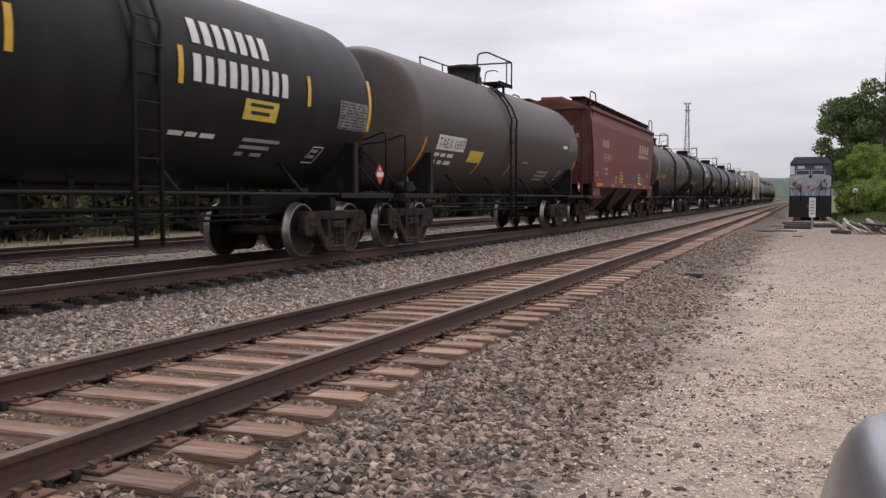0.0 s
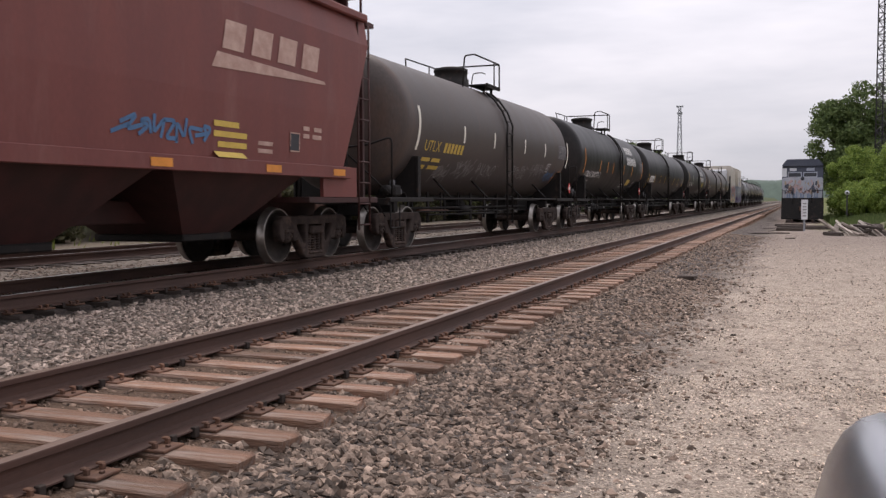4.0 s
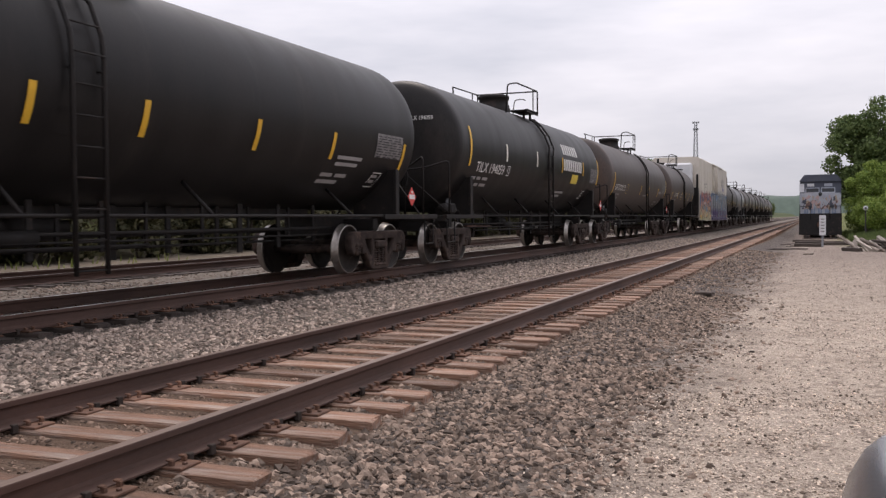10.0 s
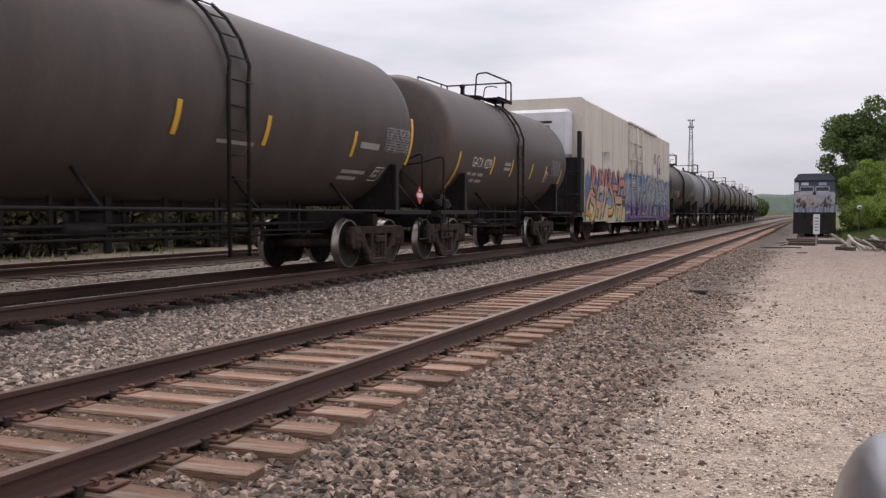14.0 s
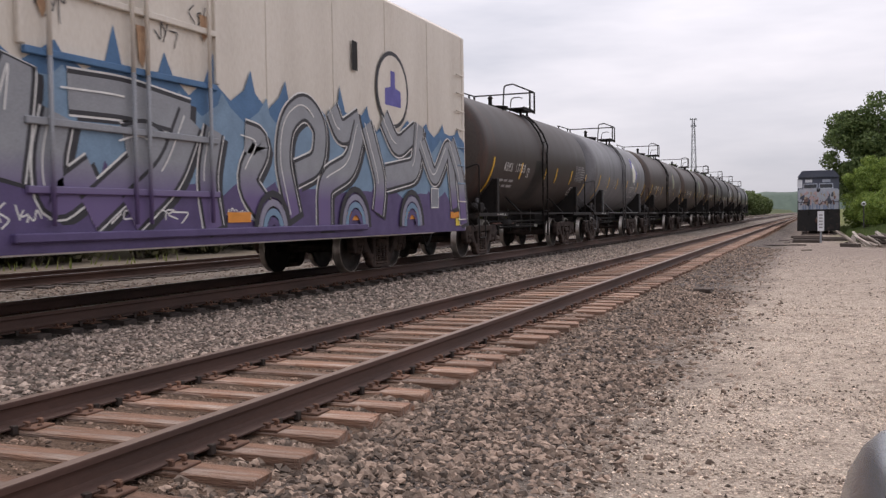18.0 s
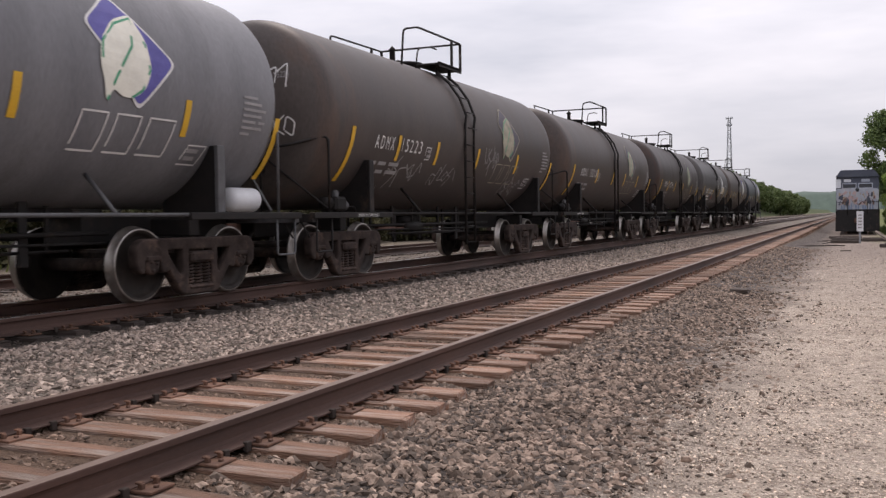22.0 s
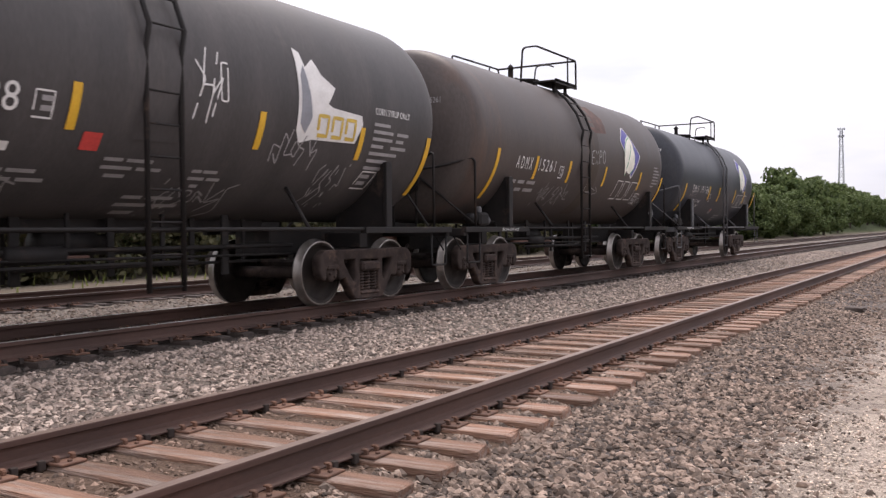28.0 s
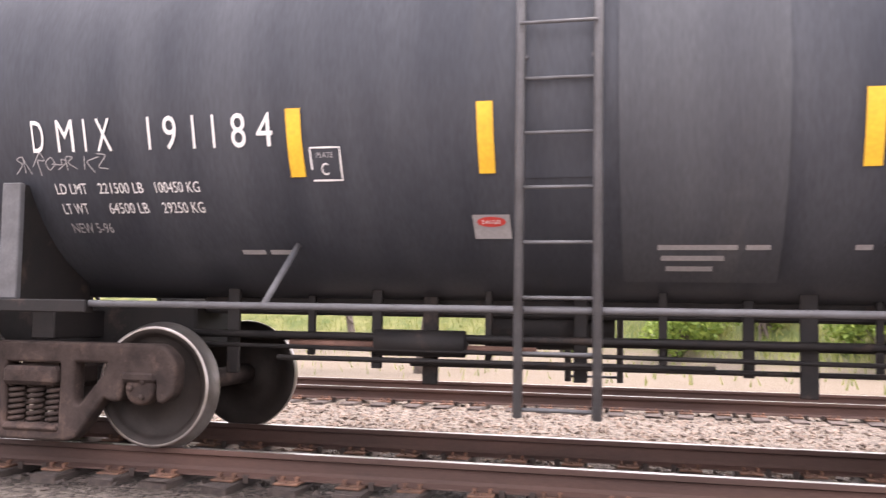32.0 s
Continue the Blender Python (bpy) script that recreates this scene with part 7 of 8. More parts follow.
def build_green():
    r = random.Random(5)
    # trees beyond the parked locomotive
    t = make_tree("tree", "tall leafy broadleaf tree behind the locomotive", 14.6, 6.2, 48000, LEAF["dark"], 0.165, 0.06, 3, lobes=110, group="trees beyond the locomotive", lobe=0.2)
    strew(t, [(6.2, 112), (14.5, 118), (19, 108), (17, 130), (24, 122), (28, 112)], r)
    t = make_tree("tree", "bright green young tree beside the siding", 6.0, 2.5, 24000, LEAF["spring"], 0.08, 0.06, 8, 5, 70, group="young trees beside the siding", lobe=0.22)
    strew(t, [(4.4, 84), (7.4, 79), (10.2, 81), (13.6, 77), (6.0, 92)], r)
    b = make_tree("bush", "yellow-green bush on the bank beside the siding", 3.0, 2.0, 9000, LEAF["spring"], 0.08, 0.03, 15, 6, 40, group="bushes beside the siding", lobe=0.24)
    strew(b, [(3.9, 80.5), (5.0, 77), (6.4, 72), (8.6, 70), (7.3, 64), (8.8, 57), (11.2, 69), (10.5, 63), (12.5, 60), (14.5, 63)], r)
    # the tree line behind the far track
    spots = [(-25.5 - r.uniform(0, 3) + min(3.0, k * 0.12), 13 + k * 4.2 + r.uniform(-1, 1)) for k in range(36)]
    t = make_tree("tree", "dense green tree in the row behind the far track", 7.2, 3.4, 8000, LEAF["mid"], 0.19, 0.0, 21, 3, 38, group="tree row behind the far track", lobe=0.3)
    strew(t, spots[0::2], r)
    t = make_tree("tree", "broad bushy tree in the row behind the far track", 6.2, 3.5, 8000, LEAF["mid"], 0.19, 0.0, 22, 4, 38, group="tree row behind the far track", lobe=0.28)
    strew(t, spots[1::2], r)
    far = [(-22.5 - r.uniform(0, 9), 165 + k * 7 + r.uniform(-2, 2)) for k in range(54)]
    t = make_tree("tree", "far green tree along the line", 10.2, 4.6, 3200, LEAF["mid"], 0.4, 0.0, 23, 3, 24, group="far trees along the line")
    strew(t, far, r)
    # leaf colour carries the shadow at the foot of the row
    b = make_tree("bush", "low green bush, coloured as in shade, at the foot of the tree row", 2.6, 1.9, 3400, LEAF["shade"], 0.12, 0.0, 31, 6, 20, group="bushes behind the far track")
    strew(b, [(-22.6 - r.uniform(0, 1.4), 11 + k * 2.7 + r.uniform(-0.8, 0.8)) for k in range(34)], r)
    # bank beside the end of the view
    t = make_tree("tree", "thin young tree in light spring leaf on the bank", 8.2, 2.4, 2600, LEAF["mid"], 0.09, 0.14, 44, 1, 22, group="young trees on the bank", lobe=0.26)
    strew(t, [(-21.5, -6.3), (-31, -11)], r)
    b = make_tree("bush", "leafy bush on the grassy bank", 1.9, 1.3, 2600, LEAF["spring"], 0.085, 0.0, 47, 6, 18, group="bushes on the bank")
    strew(b, [(-25.0, 4.0), (-24.6, 7.6), (-27, 1.6), (-26, 9.5), (-29, -0.6), (-31.5, -4), (-30, 5.5), (-31, 3.2), (-32, 7.5), (-23.9, 10.4)], r)
    # grass on the bank, thin on the dirt at its foot
    n = 34000
    px, py = rng.uniform(-38, -19.5, n), rng.uniform(-22, 26, n)
    pz = np.array([ground_height(a, b) for a, b in zip(px, py)])
    keep = (pz > 0.3) | (rng.random(n) < 0.035)
    px, py, pz = px[keep], py[keep], pz[keep]
    n = len(px)
    h = rng.uniform(0.12, 0.38, n)
    w = rng.uniform(-0.12, 0.12, (n, 2))
    v = np.stack([np.stack([px - 0.02, py - 0.02, pz - 0.02], 1), np.stack([px + 0.02, py + 0.02, pz - 0.02], 1), np.stack([px + w[:, 0], py + w[:, 1], pz + h], 1)], 1).reshape(-1, 3)
    me = raw("grass", v, np.arange(3 * n).reshape(-1, 3), LEAF["grass"])
    tagged(new("grass", me), "rough yellow-green grass on the bank", "grass", kind="stuff")
    n = 26000
    px, py = rng.uniform(2.4, 15, n), 46 + 49 * rng.random(n) ** 1.3
    pz = np.array([ground_height(a, b) for a, b in zip(px, py)])
    h = rng.uniform(0.15, 0.6, n)
    v = np.stack([np.stack([px - 0.04, py, pz - 0.02], 1), np.stack([px + 0.04, py, pz - 0.02], 1), np.stack([px + rng.uniform(-0.1, 0.1, n), py, pz + h], 1)], 1).reshape(-1, 3)
    me = raw("weeds", v, np.arange(3 * n).reshape(-1, 3), LEAF["mid"])
    tagged(new("weeds", me), "tall weeds on the slope beside the siding", "weeds", kind="stuff")


build_green()


# ---- far hills ----
def build_hills():
    m = material("wooded_hill", (0.1, 0.14, 0.11), (0.07, 0.1, 0.085), 0.02, 0.2, 0.95, 0, 0)
    verts, faces = [], []
    n = 90
    for k in range(n):
        x = -900 + 1800 * k / (n - 1)
        h = 26 + 10 * noise.noise((x * 0.004, 0, 0)) + 6 * noise.noise((x * 0.02, 3, 0)) + 2.2 * noise.noise((x * 0.09, 5, 0))
        h *= 1.25 if x > 0 else 1.45
        verts += [(x, 1500, -8), (x, 1530, h * 0.8), (x, 1600, h)]
    for k in range(n - 1):
        for j in range(2):
            faces.append((3 * k + j, 3 * k + 3 + j, 3 * k + 4 + j, 3 * k + 1 + j))
    tagged(new("backdrop_hills", raw("hills", verts, faces, m, True)), "low wooded hills on the horizon", "hills", kind="structure")


build_hills()


# ---- masts ----
def lattice(name, label, x, y, z, height, foot, top, mat, legs=4, bays=20, rad=0.06, heads=True):
    mast = tagged(new(name), label, "mast")
    mast.matrix_basis = pose(x, y, z, 0, 0, 20)

    def corner(k, s):
        w = foot + (top - foot) * s
        a = 2 * math.pi * (k + 0.5) / legs
        return (w * math.cos(a), w * math.sin(a), height * s)
    for k in range(legs):
        part("leg", tube(bm_new(), [corner(k, 0), corner(k, 1)], rad, 5), mat, mast)
    for j in range(bays):
        a, b = j / bays, (j + 1) / bays
        bm = bm_new()
        for k in range(legs):
            q = (k + 1) % legs
            tube(bm, [corner(k, a), corner(q, b)] if (j + k) % 2 else [corner(q, a), corner(k, b)], rad * 0.5, 4)
            tube(bm, [corner(k, b), corner(q, b)], rad * 0.45, 4)
        tagged(part("brace_bay", bm, mat, mast), kind="stuff")
    if heads:
        for zz, w in ((1.0, top * 2.2), (0.93, top * 1.7)):
            bm = bm_new()
            for k in range(6):
                a = k * math.pi / 3
                box(bm, w * math.cos(a) - 0.12, w * math.cos(a) + 0.12, w * math.sin(a) - 0.12, w * math.sin(a) + 0.12, height * zz - 0.45, height * zz + 0.45, 0.05)
                tube(bm, [(0, 0, height * zz), (w * math.cos(a), w * math.sin(a), height * zz)], rad, 4)
            part("antenna_ring", bm, mat, mast)
    return mast


MAT["galv"] = material("galvanised_steel", (0.3, 0.31, 0.33), (0.22, 0.23, 0.25), 2, 20, 0.6, 0.3, 0.05)
MAT["mast_dark"] = material("dark_weathered_steel", (0.075, 0.07, 0.075), (0.05, 0.047, 0.05), 2, 20, 0.7, 0.2, 0.05)
lattice("radio_tower", "pale lattice radio tower with antenna rings at its top", -46.3, 400, 0, 41.0, 2.0, 0.6, MAT["galv"], 4, 16, 0.13)
lattice("lattice_mast", "dark slender lattice mast among the trees", 7.62, 98.5, 0, 40, 0.62, 0.4, MAT["mast_dark"], 3, 60, 0.07, False)


# ---- parked locomotive ----
def build_locomotive():
    MAT["loco_blue"] = material("faded_blue_loco_paint", (0.05, 0.058, 0.085), (0.07, 0.078, 0.105), 1.2, 30, 0.6, 0, 0.03, soil=(0.1, 0.1, 0.115), soil_at=0.6)
    MAT["loco_pale"] = material("pale_blue_loco_band", (0.45, 0.46, 0.5), (0.3, 0.33, 0.4), 1.6, 30, 0.6, 0, 0.03, soil=(0.25, 0.2, 0.18), soil_at=0.58)
    MAT["glass_dark"] = material("dark_window_glass", (0.03, 0.034, 0.04), (0.04, 0.044, 0.05), 2, 20, 0.15, 0, 0)
    loco = tagged(new("locomotive"), "parked faded blue locomotive with sprayed nose", "locomotive")
    part("frame", box(bm_new(), -1.5, 1.5, 0.4, 18, 1.05, 1.5, 0.03), MAT["iron"], loco)
    part("pilot", prism(bm_new(), [(-1.58, 0.02), (1.58, 0.02), (1.58, 1.72), (-1.55, 1.72)], 0.45, lambda u, v, w: (u, 0.1 + w + 0.25 * (v > 1), v)), MAT["iron"], loco)
    part("nose", prism(bm_new(), rounded([(-1.52, 1.3), (1.52, 1.3), (1.52, 3.0), (1.44, 3.12), (-1.44, 3.12), (-1.52, 3.0)], 0.05), 1.6, lambda u, v, w: (u, 0.55 + w, v)), MAT["loco_pale"], loco)
    cab = part("cab", prism(bm_new(), rounded([(-1.55, 1.4), (1.55, 1.4), (1.55, 3.9), (1.15, 4.32), (-1.15, 4.32), (-1.55, 3.9)], 0.12), 2.2, lambda u, v, w: (u, 1.6 + w, v)), MAT["loco_blue"], loco)
    part("cab_roof", prism(bm_new(), rounded([(-1.6, 3.95), (1.6, 3.95), (1.2, 4.42), (-1.2, 4.42)], 0.1), 2.5, lambda u, v, w: (u, 1.4 + w, v)), MAT["loco_blue"], loco)
    for a, b in ((-1.05, -0.12), (0.12, 1.05)):
        w = part("windscreen", box(bm_new(), a, b, 1.56, 1.6, 3.2, 3.46, 0.01), MAT["glass_dark"], cab)
        bm = bm_new()
        for x0, x1, z0, z1 in ((a - 0.06, b + 0.06, 3.46, 3.52), (a - 0.06, b + 0.06, 3.13, 3.2), (a - 0.06, a, 3.2, 3.46), (b, b + 0.06, 3.2, 3.46)):
            box(bm, x0, x1, 1.54, 1.6, z0, z1)
        part("window_frame", bm, MAT["loco_pale"], cab)
    for a, b in ((-0.98, -0.45), (0.3, 0.9)):
        part("brow_panel", box(bm_new(), a, b, 1.55, 1.6, 3.6, 3.8, 0.01), MAT["reefer_white" if a < 0 else "loco_pale"], cab)
    part("side_window", box(bm_new(), -1.57, -1.2, 1.54, 1.62, 3.2, 3.8, 0.01), MAT["reefer_white"], cab)
    part("number_board", box(bm_new(), -0.5, 0.5, 1.54, 1.6, 3.98, 4.12, 0.02), MAT["loco_blue"], cab)
    part("headlight", lathe(bm_new(), [(0, 0.5), (0.14, 0.5), (0.14, 0.7), (0, 0.7)], 14, (0, 0, 3.05)), MAT["glass_dark"], loco)
    part("long_hood", prism(bm_new(), rounded([(-0.95, 1.5), (0.95, 1.5), (0.95, 3.9), (0.7, 4.15), (-0.7, 4.15), (-0.95, 3.9)], 0.1), 13.5, lambda u, v, w: (u, 3.8 + w, v)), MAT["loco_blue"], loco)
    r = random.Random(3)
    MAT["loco_rust"] = material("faded_brown_spray", (0.2, 0.12, 0.1), (0.13, 0.085, 0.08), 6, 40, 0.7, 0, 0.03)
    MAT["loco_ochre"] = material("faded_ochre_spray", (0.4, 0.3, 0.2), (0.33, 0.27, 0.22), 6, 40, 0.7, 0, 0.03)
    MAT["loco_haze"] = material("faded_blue_spray", (0.16, 0.22, 0.34), (0.24, 0.28, 0.36), 4, 40, 0.7, 0, 0.03)
    MAT["loco_pink"] = material("faded_pink_spray", (0.5, 0.34, 0.32), (0.42, 0.32, 0.32), 6, 40, 0.7, 0, 0.03)
    for k in range(120):
        x, z = r.uniform(-1.32, 1.28), r.uniform(2.15, 2.95)
        w, h, a = r.uniform(0.06, 0.17), r.uniform(0.1, 0.3), r.uniform(-0.6, 0.6)
        if z + h > 3.0 or abs(x) + w > 1.42:
            continue
        shape = [(x + p * w * math.cos(a) - q * h * math.sin(a), z + p * w * math.sin(a) + q * h * math.cos(a)) for p, q in ((-1, -0.7), (0.1, -1), (1, -0.2), (0.6, 0.9), (-0.4, 0.7))]
        part("sprayed_shape", prism(bm_new(), shape, 0.004, lambda u, v, w, k=k: (u, 0.545 - 0.0004 * k - w, v)), MAT[("loco_ochre", "loco_pink", "loco_rust", "loco_pale", "loco_pink", "loco_blue", "loco_pale")[k % 7]], loco)
    for k in range(16):
        x = -1.36 + 0.17 * k
        part("sprayed_drip", prism(bm_new(), [(x, 1.7), (x + 0.14, 1.7), (x + 0.12, 2.05 + r.uniform(-0.1, 0.25)), (x + 0.03, 2.15 + r.uniform(-0.15, 0.15))], 0.004, lambda u, v, w: (u, 0.548 - w, v)), MAT["loco_haze" if k % 3 else "loco_pale"], loco)
    for s in (-1, 1):
        bm = bm_new()
        tube(bm, arc([(s * 1.5, 0.3, 1.2), (s * 1.5, 0.3, 2.4), (s * 1.5, 1.5, 2.6)], 0.1), 0.025, 6)
        tube(bm, arc([(s * 0.7, 0.25, 1.3), (s * 0.7, 0.25, 2.3), (s * 1.5, 0.3, 2.3)], 0.1), 0.025, 6)
        part("handrail", bm, MAT["iron"], loco)
        for k in range(4):
            part("step", box(bm_new(), s * 1.3 - 0.22, s * 1.3 + 0.22, 0.35, 0.75, 0.35 + 0.28 * k, 0.39 + 0.28 * k), MAT["iron"], loco)
    for y in (3.4, 14.6):
        bm = bm_new()
        for s in (-1, 1):
            box(bm, s * 1.0 - 0.1, s * 1.0 + 0.1, y - 1.9, y + 1.9, 0.45, 0.95, 0.05)
        part("truck_frame", bm, MAT["iron"], loco)
        for d in (-1.35, 0, 1.35):
            part("wheelset", lathe(bm_new(), [(0, -0.83), (0.5, -0.83), (0.5, -0.7), (0.12, -0.7), (0.12, 0.7), (0.5, 0.7), (0.5, 0.83), (0, 0.83)], 28, (0, y + d, 0.5), "x"), MAT["wheel"], loco)
    part("fuel_tank", box(bm_new(), -1.3, 1.3, 6.4, 11.4, 0.3, 1.05, 0.15), MAT["iron"], loco)
    coupler(loco, 0.0, -1)
    for o in loco.children_recursive:
        if o.name.split(".")[0] in ("nose", "cab", "cab_roof", "windscreen", "window_frame", "side_window", "brow_panel", "number_board", "headlight", "long_hood", "sprayed_shape", "sprayed_drip"):
            for v in o.data.vertices:
                v.co.z += 0.15 * max(0.0, v.co.z - 1.6)
    loco.matrix_basis = pose(SIDING, 78.5, RAIL_S)


build_locomotive()


# ---- small things by the siding ----
def timber(label, x, y, z, rx, rz, length, w=0.22, h=0.17, mat="old_timber", group="old timbers in the debris pile", ry=0):
    bm = box(bm_new(), -length / 2, length / 2, -w / 2, w / 2, 0, h, 0.015)
    for v in bm.verts:
        v.co += Vector((rng.uniform(-0.03, 0.03), rng.uniform(-0.012, 0.012), rng.uniform(-0.012, 0.012)))
    o = thing("timber", bm, MAT[mat], label, "timber", group)
    o.matrix_basis = pose(x, y, z, rx, ry, rz)
    return o


def build_siding_things():
    MAT["old_timber"] = material("grey_rotten_timber", (0.28, 0.235, 0.2), (0.13, 0.105, 0.088), 4, 40, 0.95, 0, 0.6, 0.02, rand=0.35, streak=(0.4, 3, 3), soil=(0.06, 0.05, 0.045), soil_at=0.6)
    MAT["pale_timber"] = material("bleached_split_wood", (0.52, 0.47, 0.41), (0.27, 0.23, 0.195), 4, 40, 0.95, 0, 0.6, 0.02, rand=0.3, streak=(0.4, 3, 3), soil=(0.1, 0.08, 0.07), soil_at=0.6)
    MAT["dark_timber"] = material("dark_rotten_timber", (0.1, 0.08, 0.068), (0.06, 0.047, 0.04), 4, 40, 0.95, 0, 0.6, 0.02, rand=0.35, streak=(0.4, 3, 3))
    r = random.Random(11)
    # broken ends fan out towards the lot, the rest lies tangled behind them
    for k in range(9):
        x, y = 1.4 + 2.0 * (k + r.uniform(-0.3, 0.3)) / 9, 42.2 + r.uniform(-0.3, 0.5)
        long, up = r.uniform(1.0, 1.5), r.uniform(24, 34)
        timber("pale split timber leaning on the debris pile", x, y, ground_height(x, y) + long / 2 * math.sin(radians(up)) - 0.08, r.uniform(-30, 30), r.uniform(118, 150), long, r.uniform(0.08, 0.15), r.uniform(0.07, 0.11), "pale_timber" if k % 4 else "old_timber", "timbers leaning on the debris pile", ry=-up)
    for k in range(34):
        x, y = 1.15 + 2.4 * r.random(), 42.6 + r.uniform(-0.7, 3)
        lvl = r.choice((0, 1, 1, 2, 3))
        timber("grey weathered timber thrown on the debris pile" if k % 4 == 0 else "dark rotten timber thrown on the debris pile", x, y, ground_height(x, y) + 0.11 * lvl, r.uniform(-20, 20), r.uniform(60, 160), r.uniform(0.7, 1.4), r.uniform(0.12, 0.2), r.uniform(0.09, 0.15), "old_timber" if k % 4 == 0 else "dark_timber", ry=r.uniform(-24, 14) if lvl else 0)
    for k in range(26):
        x, y = 3.6 + 2.4 * r.random(), 43.5 + r.uniform(-1.5, 4)
        timber("dark splintered wood on the earth bank", x, y, ground_height(x, y) + 0.1 * r.random() + 0.22 * max(0.0, x - 3.9), r.uniform(-30, 30), r.uniform(20, 160), r.uniform(0.3, 1.1), r.uniform(0.07, 0.16), r.uniform(0.06, 0.12), ("dark_timber", "old_timber", "dark_timber")[k % 3], "broken wood on the earth bank", ry=r.uniform(-25, 25))
    for k in range(9):
        x, y = r.uniform(-1.2, 2.4), 58 + r.uniform(-6, 10)
        timber("dark old tie lying flat near the siding", x, y, ground_height(x, y), 0, r.uniform(-25, 25), r.uniform(1.2, 2.4), mat="dark_timber", group="old ties by the siding")
    for x, y, l, a in ((-1.7, 43, 1.3, 4), (-1.0, 44.5, 1.5, -8), (-0.75, 45, 0.5, 40), (-1.2, 51, 0.6, 70), (-0.9, 54, 0.7, -30), (-0.2, 38, 0.4, 20), (-1.6, 58, 0.7, 10), (-1.3, 62, 0.8, 50)):
        timber("dark splintered stick on the gravel", x, y, ground_height(x, y), 0, a, l, 0.06, 0.05, "dark_timber", "sticks on the gravel")
    timber("dark chunk of rotten wood on the ballast shoulder", -1.85, 17.4, ground_height(-1.85, 17.4) + 0.02, 5, -25, 0.34, 0.13, 0.07, "dark_timber", "sticks on the gravel")
    # low mound of earth and rubble behind the timbers
    bm = bm_new()
    bmesh.ops.create_icosphere(bm, subdivisions=4, radius=1.0)
    for v in bm.verts:
        q = 1 + 0.16 * noise.noise(v.co * 2.2) + 0.08 * noise.noise(v.co * 7)
        v.co = Vector((v.co.x * 2.4 * q, v.co.y * 3.0 * q, v.co.z * 0.75 * q))
    o = thing("dirt_mound", bm, material("dark_earth", (0.12, 0.1, 0.075), (0.16, 0.17, 0.07), 2, 30, 0.95, 0, 0.6, 0.05), "low mound of dark earth behind the timber pile", "mound")
    o.matrix_basis = pose(5.9, 46.5, ground_height(5.9, 46.5) - 0.1)
    # marker board
    m = tagged(new("marker_board"), "grey-white marker board on a short post", "sign")
    part("post", box(bm_new(), -0.05, 0.05, -0.03, 0.03, -0.2, 1.5, 0.008), MAT["galv"], m)
    b = part("board", box(bm_new(), -0.16, 0.16, -0.045, -0.03, 0.62, 1.66, 0.005), MAT["reefer_white"], m)
    bm = bm_new()
    for k in range(5):
        box(bm, -0.09, 0.09, -0.05, -0.045, 0.78 + 0.16 * k, 0.85 + 0.16 * k)
    part("board_print", bm, MAT["faded"], m)
    m.matrix_basis = pose(0.42, 52, ground_height(0.42, 52))
    s = tagged(new("round_sign"), "small round white sign on a dark post", "sign")
    part("post", box(bm_new(), -0.05, 0.05, -0.03, 0.03, -0.2, 2.2, 0.008), MAT["mast_dark"], s)
    d = part("disc", lathe(bm_new(), [(0, -0.05), (0.18, -0.05), (0.18, -0.03), (0, -0.03)], 20, (0, 0, 2.2)), MAT["reefer_white"], s)
    part("disc_print", box(bm_new(), -0.07, 0.07, -0.056, -0.05, 2.14, 2.26), MAT["spray_black"], s)
    s.matrix_basis = pose(3.6, 76, ground_height(3.6, 76))


build_siding_things()


